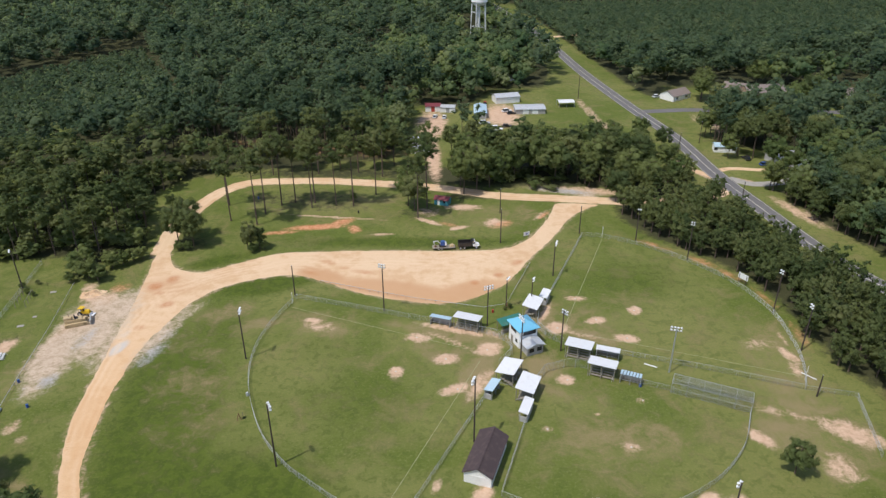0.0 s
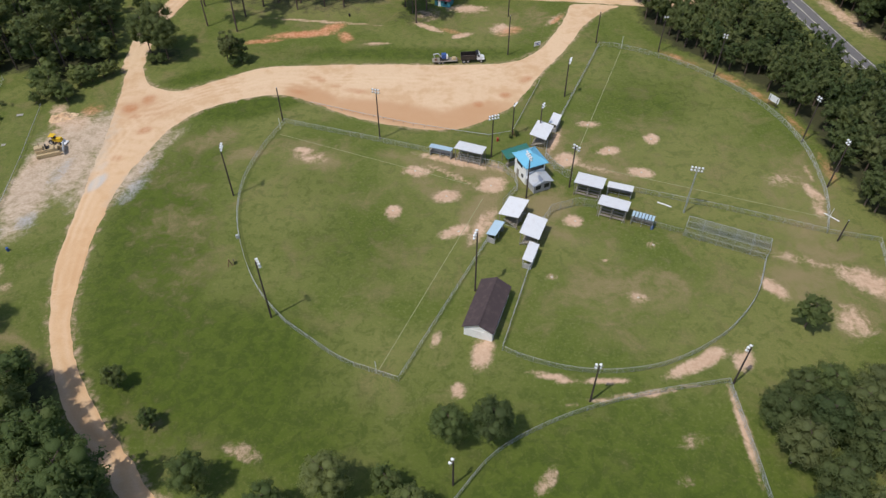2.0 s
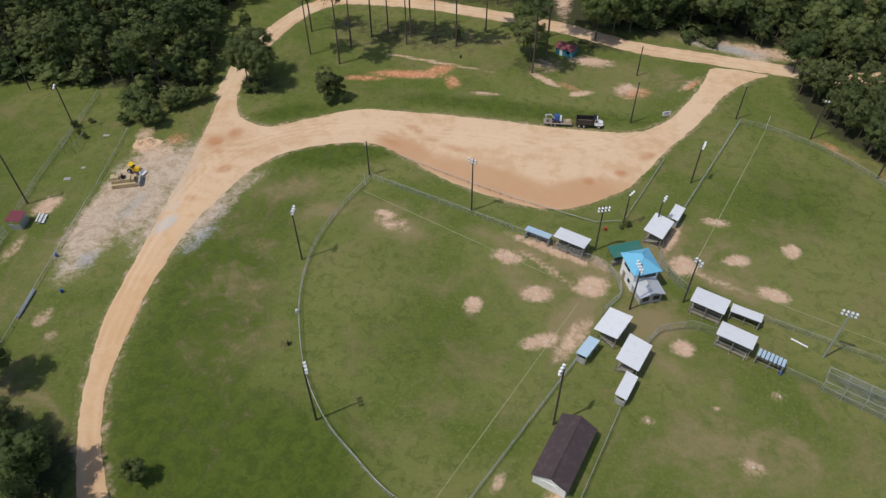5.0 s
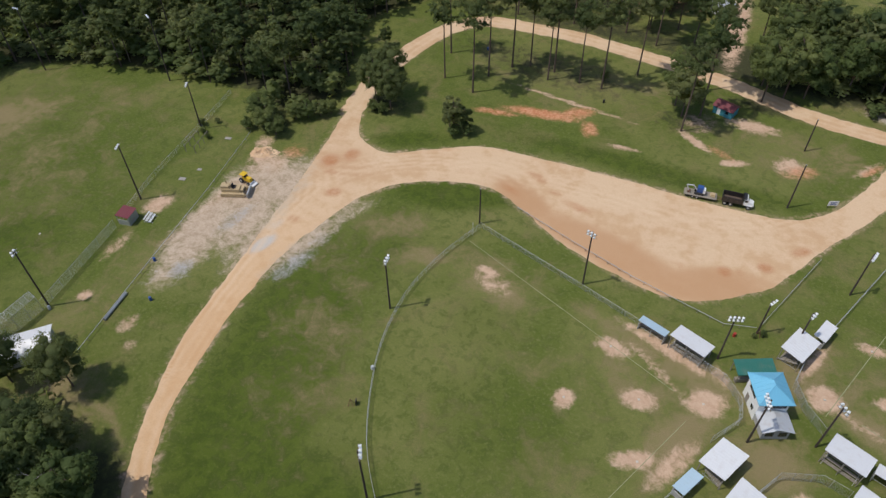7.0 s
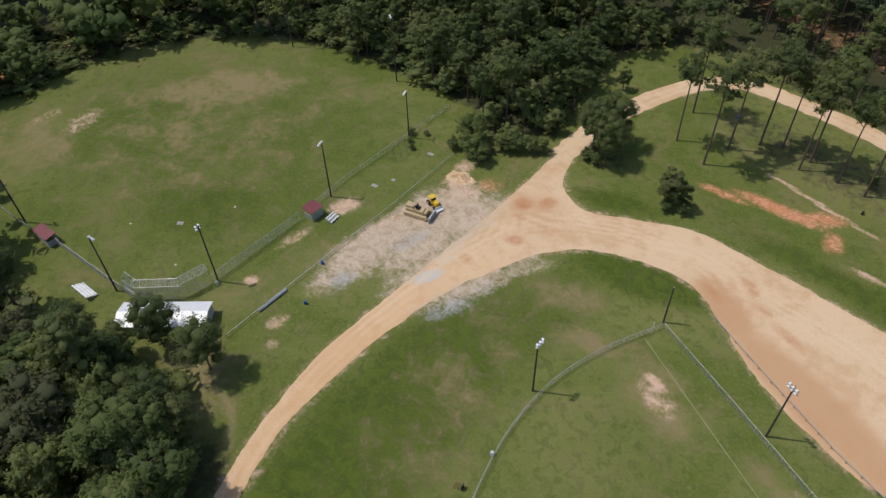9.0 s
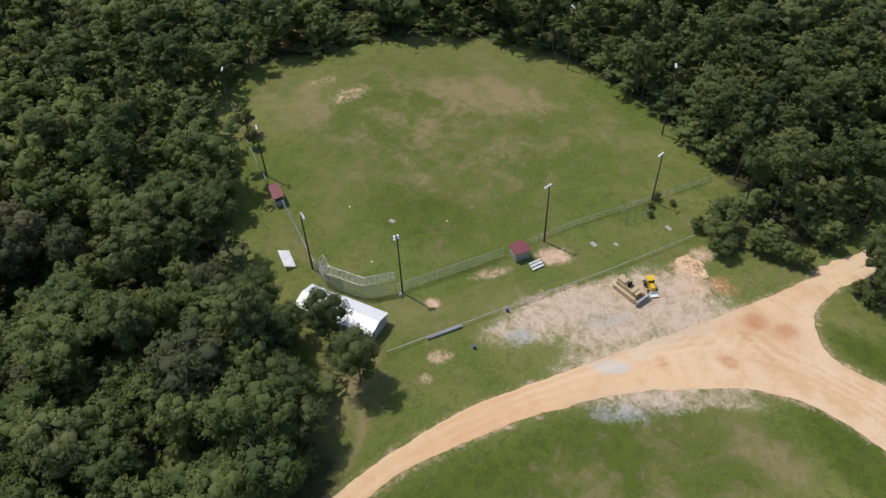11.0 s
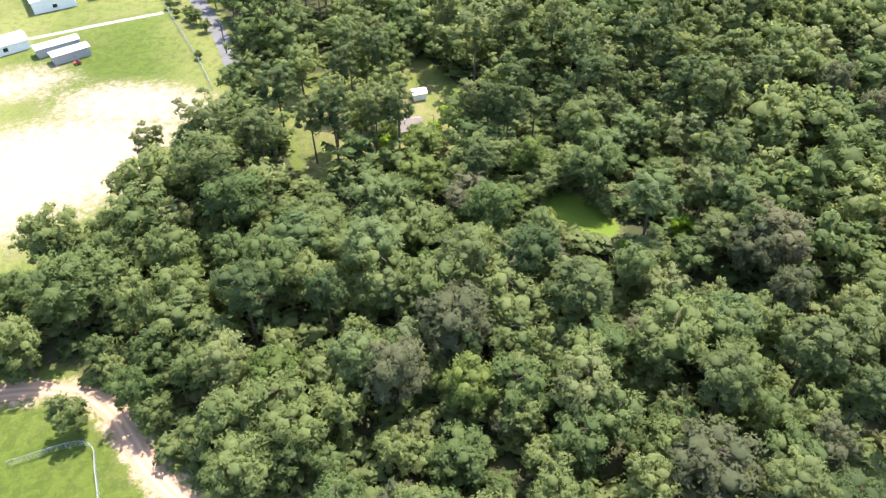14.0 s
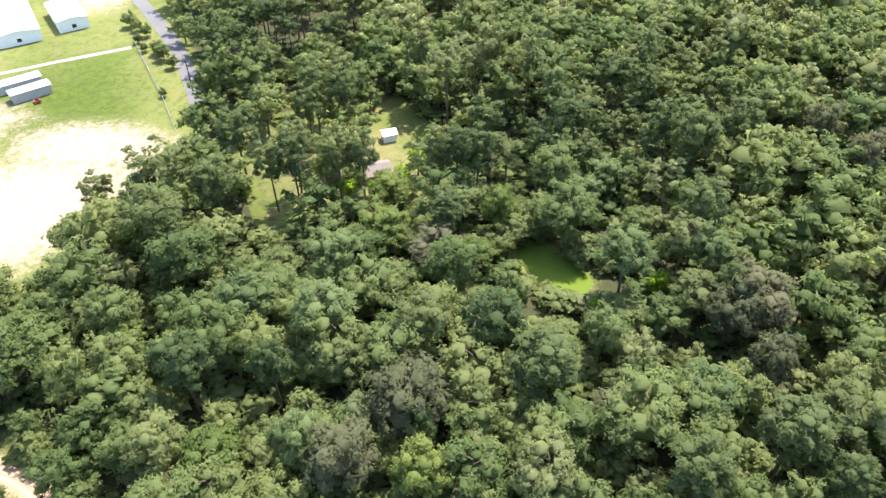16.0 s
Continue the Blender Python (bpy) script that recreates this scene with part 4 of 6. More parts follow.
px, py = scatter(-300, 130, -190, 285, 7.0)
for x, y in zip(px, py):
    if x > 30 and y < 60 or (y < -70 and x > -40) or (x > 52 and 100 < y < 262):
        continue
    if inside(np.array(x), np.array(y), THIN) and rng.uniform() < 0.78:
        continue
    if (np.hypot(TAKEN[:, 0] - x, TAKEN[:, 1] - y) < TAKEN[:, 2] * 0.85).any():
        continue
    deep = (y < -20 or x < -150) and y < 180
    if (deep and rng.uniform() < 0.24) or float(off_line(np.array(x), np.array(y), [(-104.3, -56), (-92, -22)])) < 6:
        continue
    p = piny(x, y) > rng.uniform(0.2, 0.8)
    kind = ("pine", "pine2", "pine3")[rng.integers(3)] if p else ("oak", "oak2", "oak3")[rng.integers(3)]
    storey = rng.uniform()
    tall = rng.uniform(0.45, 0.68) if storey < 0.28 else rng.uniform(0.72, 0.95) if storey < 0.74 else rng.uniform(1.0, 1.22)
    scale = min(1.4, max(0.62, tall * rng.uniform(0.95, 1.3))) * (1.1 if p else 1.0)
    if deep:
        scale, tall = scale * 1.22, tall * 1.15
    if -125 < x < -60 and -30 < y < 2:
        tall *= 0.72
    pond = math.hypot(x + 117, y - 8)
    if pond < 30 and y > 4:
        if pond < 17:
            continue
        tall = min(tall, max(0.35, (pond - 8) * 0.8 / 22))
    d = float(off_line(np.array(x), np.array(y), TRAIL))
    s = "pine" if p else "oak"
    if -150 < x < -30 and -20 < y < 95 and singles[s] < 260:
        singles[s] += 1
        crown = None
        if not p and rng.uniform() < 0.12:
            crown = (PALE_CROWN, YELLOW_CROWN, BROWN_CROWN)[rng.integers(3)]
            kind = "oak2" if crown is BROWN_CROWN else "oak"
        tree(x, y, kind, tall, slim=scale / tall, crown=crown)
    else:
        near_woods.add(x, y, kind, 0 if d < 52 else 1 if d < 165 or (x < -50 and y < 70 and d < 270) else 2, scale, tall)
# the close-set young pine belt between the outfield and the road
px, py = scatter(52, 140, 100, 262, 4.8)
for x, y in zip(px, py):
    near_woods.add(x, y, "pine_young", 1, rng.uniform(0.95, 1.3), rng.uniform(0.95, 1.5))
PLANTATIONS = ([(-262, 387), (-205, 485), (-134, 362), (-150, 325), (-187, 275)], [(95, 475), (84, 560), (66, 690), (420, 690), (330, 519), (213, 436), (122, 412)])


def planted(x, y):
    return any(inside(np.array(x), np.array(y), p) for p in PLANTATIONS)


# young pines set close together in the plantations
for x0, x1, y0, y1 in ((-265, -130, 270, 490), (60, 420, 400, 690)):
    px, py = scatter(x0, x1, y0, y1, 5.2)
    for x, y in zip(px, py):
        if planted(x, y) and abs(x - 20) < 0.68 * y + 30:
            far_woods.add(x, y, "pine_young", 3, rng.uniform(1.0, 1.35), rng.uniform(0.85, 1.2))
for y0, y1, step, big in ((285, 400, 6.8, 1.05), (400, 560, 8.0, 1.2), (560, 840, 10.0, 1.45)):
    px, py = scatter(-580, 600, y0, y1, step)
    for x, y in zip(px, py):
        if abs(x - 20) > 0.68 * y + 30:
            continue
        if planted(x, y):
            continue
        p = piny(x, y) > rng.uniform(0.2, 0.8)
        kind = ("pine", "pine2", "pine3")[rng.integers(3)] if p else ("oak", "oak2", "oak3")[rng.integers(3)]
        scale = rng.uniform(0.85, 1.4)
        far_woods.add(x, y, kind, 1 if y < 330 and abs(x) < 130 else 2 if y < 500 else 3, scale * big, scale * rng.uniform(0.85, 1.1) * (1 + (big - 1) * 0.3))
px, py = scatter(130, 330, 120, 285, 6.6)
for x, y in zip(px, py):
    if x < 0.68 * y + 40:
        far_woods.add(x, y, ("oak", "oak2", "pine2")[rng.integers(3)], 1 if x < 175 else 2, rng.uniform(0.8, 1.15), rng.uniform(0.8, 1.1))
# low growth under and between the trees
ux, uy = scatter(-250, 52, -120, 275, 5.6)
for x, y in zip(ux, uy):
    if x > 30 and y < 60 or (y < -60 and x > -50) or inside(np.array(x), np.array(y), THIN):
        continue
    near_woods.add(x, y, "oak3", 2, rng.uniform(0.7, 1.1), rng.uniform(0.3, 0.75) if y > 180 and x < -40 else rng.uniform(0.15, 0.42))
near_woods.build("dense summer woodland canopy")
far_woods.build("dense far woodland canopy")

# single trees on the open grass
for x, y in ((-73.7, 221.1), (-63.8, 217.6), (-63, 227), (-58.6, 234), (-47.2, 231.6), (-46.8, 236.2), (-38.7, 233.6), (-32.4, 233.2), (-77.7, 234.2), (-25.1, 243.8), (-6, 243.8), (-8.7, 222.5), (-5.6, 231), (-54, 236.5), (-24, 262), (-34, 266), (-50, 265), (-68, 264)):
    tree(x, y, "pine_lawn", rng.uniform(1.02, 1.2), "tall lawn pine with a long bare trunk")
for x, y, kind, s, label in (
        (-61.2, 199, "pine_young", 1.2, "young bushy pine on the grass"), (-58.8, 200, "pine_young", 0.95, "young bushy pine on the grass"), (-62.8, 200.2, "pine_young", 0.8, "young bushy pine on the grass"),
        (-10, 229, "oak", 1.0, "broad green tree beside the teal shed"), (-12.5, 233, "oak2", 0.95, ""), (8, 244, "oak2", 1.15, ""), (13, 248, "oak2", 1.2, ""), (18, 250, "oak", 1.1, ""), (7, 252, "oak", 1.1, ""),
        (28, 256, "oak2", 1.1, ""), (36, 258, "oak2", 1.2, ""), (44, 256, "oak", 1.2, ""), (50, 262, "oak2", 1.1, ""), (58, 258, "oak2", 1.1, ""), (32, 266, "oak", 1.2, ""), (42, 268, "oak2", 1.2, ""), (52, 270, "oak", 1.2, ""),
        (-58.5, 89.0, "oak3", 0.5, "small round young tree on the grass"), (-50.3, 81.0, "oak3", 0.42, "small dark shrub-like tree on the grass"), (69.4, 102.2, "oak3", 0.74, "round dense green tree on bare ground"),
        (0.8, 77.6, "oak", 0.72, "round green tree beside the fence"), (8.0, 78.4, "oak2", 0.7, "dark green tree beside the fence"),
        (-39.5, 69.5, "oak", 0.72, ""), (-33, 57, "oak2", 0.78, ""), (-27, 64.5, "oak", 0.72, ""), (-18, 68, "oak2", 0.74, ""), (-9, 69, "oak3", 0.62, ""), (-5, 64, "oak", 0.7, ""), (-25.5, 55, "oak", 0.75, ""), (-36, 63, "oak", 0.66, ""), (-13, 62, "oak", 0.66, ""),
        (-9.8, 21.5, "oak3", 0.8, "small round tree beside the outfield fence"), (-15, 45, "oak3", 0.5, ""),
        (-103.3, 97.7, "oak", 0.95, "bushy tree in front of the white shed"), (-92.4, 101.6, "oak2", 0.86, "round tree beside the mown track"), (-106, 91, "oak", 0.7, ""), (-177.5, 88, "pine_young", 1.0, "young pine beside the field fence"), (-171, 89, "pine_young", 0.7, "young pine beside the field fence"),
        (-97, 230, "pine_young", 0.8, "small pine on the lawn"), (-32.8, 237, "oak3", 0.3, "small sapling on the lawn"), (88, 300, "oak", 0.9, ""), (84, 285, "oak", 0.8, ""), (74, 276, "oak", 1.0, ""), (66, 290, "oak", 0.9, ""), (80, 262, "oak", 1, ""), (90, 252, "oak3", 1, "")):
    near = y < 105 and kind in ("oak", "oak2")
    tree(x, y, "oak2" if near else kind, s * (0.875 if near and kind == "oak" else 1), label, crown=(dark_oak if x > 5 or x < -85 else near_oak) if near else None)
for x, y, s in ((56, 80.5, 0.7), (60, 84, 0.68), (65.5, 85, 0.7), (57, 74, 0.74), (62.5, 78.5, 0.78), (69, 81, 0.76), (61, 68, 0.75), (67.5, 74, 0.8), (74.5, 78, 0.78), (74, 85, 0.68), (81, 85, 0.74), (88, 90, 0.74), (73, 69, 0.8), (81, 74, 0.8), (89, 81, 0.78), (66, 62, 0.8), (57, 62, 0.7)):
    tree(x, y, "oak2", s * 0.94, "dense green tree in a grove beside the fence", 1.12, crown=dark_oak if rng.uniform() < 0.75 else near_oak)
for x, y, s in ((126, 284, 1.0), (131, 280, 1.1), (135, 289, 1.0), (121, 281, 0.8), (141, 287, 1.1), (132, 317, 1.0), (140, 324, 1.1), (150, 331, 1.0), (127, 309, 0.9), (161, 333, 0.9), (147, 341, 0.8), (172, 338, 1.0), (185, 340, 1.0), (192, 362, 1.0), (200, 366, 1.0), (143, 360, 0.9), (137, 366, 1.0), (124, 246, 0.8), (132, 240, 0.9), (128, 233, 0.8)):
    tree(x, y, ("oak", "oak2", "pine2")[rng.integers(3)], s, "yard tree beside the road and houses")
for x, y, s in ((140, 373, 1.1), (142, 339, 1.0), (177.5, 394, 1.2), (177, 343, 1.2), (187, 350, 1.2), (134, 297, 1.1), (143, 298, 1.2), (139, 306, 1.1), (154, 276, 1.2), (162, 270, 1.2), (157, 283, 1.2), (193, 312, 1.3), (148, 237, 1.2), (154, 231, 1.2), (144, 228, 1.1), (137, 221, 1.0), (163, 248, 1.1), (120, 308, 0.9), (127, 300, 0.9),
                (116, 405, 1.0), (133, 414, 1.1), (64.7, 262.7, 1.1), (70, 266, 1.1), (77, 262.5, 1.1), (89.3, 262.3, 0.9), (76, 243, 0.9), (70, 250, 1.0), (63.5, 236, 0.8), (96, 291, 0.7), (74.7, 294.5, 0.8)):
    tree(x, y, ("oak", "oak2", "oak2")[rng.integers(3)], s, "large leafy tree beside the road", 1.1, crown=dark_oak if rng.uniform() < 0.5 else None)
for x, y, s in ((-47.8, -162.8, 0.5), (-49.5, -158, 0.4), (-48.9, -147.6, 0.3), (-50, -140, 0.28), (-55, -131, 0.5), (-54, -136, 0.45), (-51.5, -106, 0.25), (-57, -124, 0.4), (-52, -152, 0.4)):
    tree(x, y, "oak3", s, "scrubby bush along the school yard fence", 1.3, "bush")
for x, y, s in ((9.9, 270, 1.15), (4, 276, 1.0), (17, 273, 1.1), (24, 268, 1.0), (30.8, 272.6, 1.2), (38, 276, 1.1), (12, 281, 1.0), (47, 276, 1.1), (56, 276, 1.0), (-14, 268, 0.9), (-20, 274, 1.0), (-28, 271, 1.0), (-42, 271, 1.1), (-56, 270, 1.0), (62, 270, 1.0), (20, 279, 1.1)):
    tree(x, y, ("oak", "oak2", "pine2")[rng.integers(3)], s, "leafy tree beyond the dirt loop road", 1.05)
for x, y, s in ((134, 268, 0.9), (138, 261, 0.8), (151, 262, 1.0), (147, 288, 1.0)):
    tree(x, y, "oak2", s, "yard tree beside the road and houses", 1.1)
for x, y, s in ((-88, -36.5, 0.62), (-94, -33, 0.5), (-83, -44, 0.6)):
    tree(x, y, "oak", s, "yellow-green tree in the house's yard", 1.2, crown=YELLOW_CROWN)
for x, y, s in ((-108, 84.5, 0.85), (-113, 86, 0.8), (-103.5, 87, 0.75), (-82.7, 91, 0.72), (-80.5, 85.2, 0.8), (-75.5, 87, 0.62), (-89, 90, 0.8), (-93.2, 86.5, 0.8), (-86.5, 84, 0.8), (-100, 88, 0.85)):
    tree(x, y, "oak2", s, "dark leafy tree at the edge of the wood", 1.08, crown=dark_oak)
for x, y, s in ((-86.0, 203.5, 0.86), (-80.5, 201.5, 0.84), (-84, 208, 0.95)):
    tree(x, y, "oak2", s, "large dark green tree beside the dirt road", 1.05, crown=dark_oak)
for x, y, s in ((19, 256, 0.5), (-112.5, -42, 1.0), (-118, 24, 0.7), (-150, 22, 1.1), (-74, 42, 0.8), (-132, 24, 1.0), (-99, -33, 0.9), (-105, -37, 1.0), (-86, -34, 0.8), (-92, -32, 0.75)):
    tree(x, y, "oak3", s, "bright lime-green leafy tree", crown=lime_mesh)
for x, y in ((-69, -37), (-74, -35), (-110, -24), (-107, -28), (-113, -20), (-88, -66), (-92, -74), (-97, -70), (-84, -58), (-76, -42), (-83.5, -33), (-93.6, -60), (-88.5, -30.5)):
    tree(x, y, "pine", rng.uniform(1.0, 1.15), "tall yard pine with a bare trunk")
for x, y, s in ((-105.5, 181.5, 0.66), (-102, 179.8, 0.5), (-109, 184, 0.7), (-96, 191.5, 0.42), (-98.5, 189.5, 0.42), (-94, 193.5, 0.38), (-101, 187.5, 0.45), (-81.5, 199.2, 0.3), (-84.5, 199, 0.28), (-122, 175.5, 0.2), (-119.7, 173, 0.16), (-117, 171.5, 0.14), (-119, 178, 0.14), (-110, 179, 0.3), (-57.2, 199.3, 0.3), (-60.5, 197.4, 0.28)):
    tree(x, y, "oak3", s, "low leafy green bush at the wood's edge", 1.35, "bush")


def dead_tree(x, y, h):
    s = Shape().rod((0, 0, -0.2), (0.2, 0, h), 0.2, 0.05)
    for i in range(14):
        a, z = i * 2.4, h * (0.3 + 0.05 * i)
        e = Vector((1.6 * math.cos(a), 1.6 * math.sin(a), z + 1.4))
        s.rod((0.1, 0, z), e, 0.07, 0.03, 4)
        s.rod(e, e + Vector((0.8 * math.cos(a + 0.8), 0.8 * math.sin(a + 0.8), 0.7)), 0.03, 0.012, 4).rod(e, e + Vector((0.8 * math.cos(a - 0.8), 0.8 * math.sin(a - 0.8), 0.9)), 0.03, 0.012, 4)
    block("dead_tree", s, DEADWOOD, "bare pale dead tree with broken branches", "dead tree", pose(x, y, 0))


dead_tree(-76, 84, 12), dead_tree(-206, -43, 22), dead_tree(-71, 79, 9), dead_tree(-74, 80.5, 10)

# ---- field lights and poles ----
def light_pole(x, y, h, heads=6, turn=0.0, wood=POLEWOOD):
    ob = thing("light_pole", pose(x, y, 0, 0, 0, turn), "tall dark wooden pole carrying white floodlights" if heads else "plain dark wooden utility pole", "light pole" if heads else "utility pole", "field light poles" if heads else "utility poles")
    part("pole", Shape().rod((0, 0, -0.3), (0, 0, h), 0.2, 0.13, 8), wood, ob)
    if heads:
        rows = 2 if heads > 3 else 1
        per = heads // rows
        for r in range(rows):
            z = h - 0.25 - 0.75 * r
            part("crossarm", Shape().box(0, 0.16, z, 0.5 + 0.62 * per, 0.09, 0.11), GREYWOOD, ob)
            for i in range(per):
                px = (i - (per - 1) / 2) * 0.72
                part("floodlight", Shape().rod((px, 0.12, z + 0.26), (px, 0.5, z + 0.06), 0.13, 0.27, 8), LAMPGLASS, ob, "white floodlight with a round reflector")
    else:
        part("pole_cap", Shape().rod((0, 0, h), (0, 0, h + 0.12), 0.14, 0.05, 6), STEEL, ob)
    return ob


POLES_DIAMONDS = [(-33.8, 104.9, 15.8, 6, -60), (-48.8, 141.0, 14.5, 6, -85), (-42.1, 170.5, 10.0, 0, 0), (-16.2, 162.5, 14.8, 6, 160), (11.6, 155.0, 12.4, 8, -160), (18.9, 139.8, 12.8, 8, 110), (29.3, 143.6, 11.8, 6, -50), (53.9, 134.7, 12.7, 8, -15), (6.3, 111.6, 16.4, 6, 70), (25.8, 85.8, 10.6, 4, 0), (52.0, 89.4, 10.8, 4, 35), (32.7, 181.3, 11.5, 6, -110), (45.5, 209.7, 9.9, 0, 0), (17.3, 163.8, 9.6, 3, -120)]
POLES_ROADSIDE = [(63, 204.3, 11.3, 2, 170), (75.7, 190.9, 13.0, 4, 150), (89.6, 160.6, 13.2, 4, 110), (89.4, 143.3, 13.4, 4, 95), (84.9, 125.6, 6.0, 0, 0), (18.7, 203.1, 12.2, 0, 0), (20.3, 226.3, 9.2, 0, 0), (107.5, 231.2, 9.5, 0, 0), (73.6, 373.9, 13, 0, 0), (24.2, 163.9, 9.5, 4, -120), (-121.3, 174.2, 13.2, 3, 120), (-116.5, 146.3, 15.2, 3, 115), (-111.0, 113.7, 15.6, 4, 100)]
POLES_FAR_FIELD = [(-123.2, 97.2, 14.9, 3, 10), (-157.9, 91.0, 14.2, 3, 0), (-193, 84.4, 11, 3, -10), (1.5, 70.3, 7.7, 2, 60), (-11.9, 48.3, 9.6, 2, 80), (-60, -106, 10, 0, 0), (115, 300, 10, 0, 0), (36, 300, 13, 0, 0), (101, 285, 10, 0, 0), (-144, 189, 19.5, 3, 150), (-181, 179, 19, 3, 180)]
for x, y, h, n, turn in POLES_DIAMONDS + POLES_ROADSIDE + POLES_FAR_FIELD:
    light_pole(x, y, h, n, turn, STEEL if (x, y) == (53.9, 134.7) else POLEWOOD)


# ---- chain-link fences: posts, rails and a woven wire ----
POST = {}


def fence(pts, h=1.5, label="grey galvanised chain-link fence", step=3.0, curve=False, top=True, cell=0.3, gauge=0.008):
    P = smooth(pts, 0.5) if curve else np.array(pts, float)
    seg = np.hypot(*np.diff(P, axis=0).T)
    run = np.concatenate([[0], np.cumsum(seg)])
    at = lambda s: (float(np.interp(s, run, P[:, 0])), float(np.interp(s, run, P[:, 1])))
    n = max(1, round(run[-1] / step))
    x0, y0 = P[0]
    ob = thing("chain_link_fence", pose(x0, y0, 0), label, "fence", "field fences")
    if h not in POST:
        POST[h] = Shape().rod((0, 0, -0.2), (0, 0, h + 0.06), 0.045, 0.04, 6).mesh("post")
        POST[h].materials.append(STEEL)
    for i in range(n + 1):
        x, y = at(run[-1] * i / n)
        part("post", POST[h], None, ob, at=Matrix.Translation((x - x0, y - y0, 0)))
    knots = [at(s) for s in (np.linspace(0, run[-1], max(2, int(run[-1] / 1.5))) if curve else run)]
    if top:
        rail = Shape()
        for a, b in zip(knots[:-1], knots[1:]):
            rail.rod((a[0] - x0, a[1] - y0, h), (b[0] - x0, b[1] - y0, h), 0.03, n=5)
        part("top_rail", rail, STEEL, ob)
    wire = Shape()
    s = 0.0
    while s < run[-1]:
        for sign in (1, -1):
            a, b = s, s + sign * h
            za, zb = 0.05, h
            if b < 0:
                b, zb = 0, 0.05 + (h - 0.05) * s / h
            if b > run[-1]:
                zb = 0.05 + (h - 0.05) * (run[-1] - s) / h
                b = run[-1]
            p, q = at(a), at(b)
            if abs(a - b) > 0.05:
                wire.rod((p[0] - x0, p[1] - y0, za), (q[0] - x0, q[1] - y0, zb), gauge, n=3)
        s += cell
    part("wire_mesh", wire, STEEL, ob)
    return ob


fence([(-41.3, 169.4), (-45.5, 156.9), (-47.3, 145.5), (-46.4, 134.2), (-43.4, 123.9), (-38.4, 113.1), (-31.9, 104.6), (-25.7, 99.4), (-18.9, 94.4), (-12.6, 91.7), (-8.2, 90.0)], 1.5, curve=True, label="curved grey chain-link outfield fence")
fence([(-8.2, 90.0), (9.6, 126.0)])
fence([(-41.3, 169.4), (-20.5, 162.6), (-3.5, 156.9)])
fence([(4.0, 153.4), (9.5, 151.6), (13.4, 150.3), (16.7, 146.5), (17.2, 142.6), (13.4, 137.2)], 2.2, label="tall grey chain-link backstop fence")
fence([(46.0, 207.6), (29.6, 169.0)])
fence([(25.6, 158.8), (24.6, 154.0), (26.8, 149.6), (30.2, 146.0)], 2.4, label="tall grey chain-link backstop fence")
fence([(46.0, 207.6), (53.4, 205.9), (66.4, 198.2), (77.6, 186.7), (85.6, 173.6), (89.2, 159.5), (88.5, 144.9), (86.4, 135.4), (83.4, 127.9)], 1.5, curve=True, label="curved grey chain-link outfield fence")
fence([(83.4, 127.9), (64.2, 135.2), (43.8, 141.9)])
fence([(83.4, 127.9), (93.8, 125.3), (89.0, 106.4)], 1.3)
fence([(17.6, 117.2), (10.9, 96.8)])
fence([(10.9, 96.8), (15.8, 94.4), (22.7, 92.3), (29.6, 91.6), (36.8, 92.3), (43.3, 94.3), (49.8, 97.7), (55.7, 102.1), (62.5, 109.9), (67.7, 120.3)], 1.5, curve=True, label="curved grey chain-link outfield fence")
fence([(46.2, 130.2), (52.7, 127.5)])
fence([(20.8, 129.3), (24.2, 134.9), (30.4, 137.2), (34.6, 136.2)], 2.4, label="tall grey chain-link backstop fence")
fence([(1.2, 66.9), (8.0, 75.0), (16.6, 80.4), (26.6, 84.4), (38.3, 87.4), (51.2, 89.6)], 1.5, curve=True, label="curved grey chain-link outfield fence")
fence([(51.2, 89.6), (51.5, 72.8), (51.6, 50)])
fence([(1.2, 66.9), (-8, 57), (-11.7, 48), (-12.1, 40.4), (-12.1, 31.8), (-10.9, 24.9), (0.9, 23.7)], 1.5, curve=True)
fence([(-204, 82.8), (-181, 86.3), (-159.8, 89.7), (-150, 92.0)], 1.3)
fence([(-145.5, 93.6), (-123.9, 97.7), (-117.3, 99.4)], 2.0, gauge=0.012)
fence([(-121.5, 98.6), (-117.3, 99.4), (-111.6, 106.0), (-111.3, 112.5)], 4.0, "tall grey chain-link backstop with a leaning hood", cell=0.25, gauge=0.016)
fence([(-111.3, 112.5), (-113.2, 125.8), (-114.8, 136.5)], 2.6, gauge=0.013)
fence([(-116.6, 142.5), (-119, 153.3), (-121.6, 174), (-124, 190.4)], 1.5)
fence([(-47.2, -152), (-51.1, -103), (-51.8, -85)], 1.6)


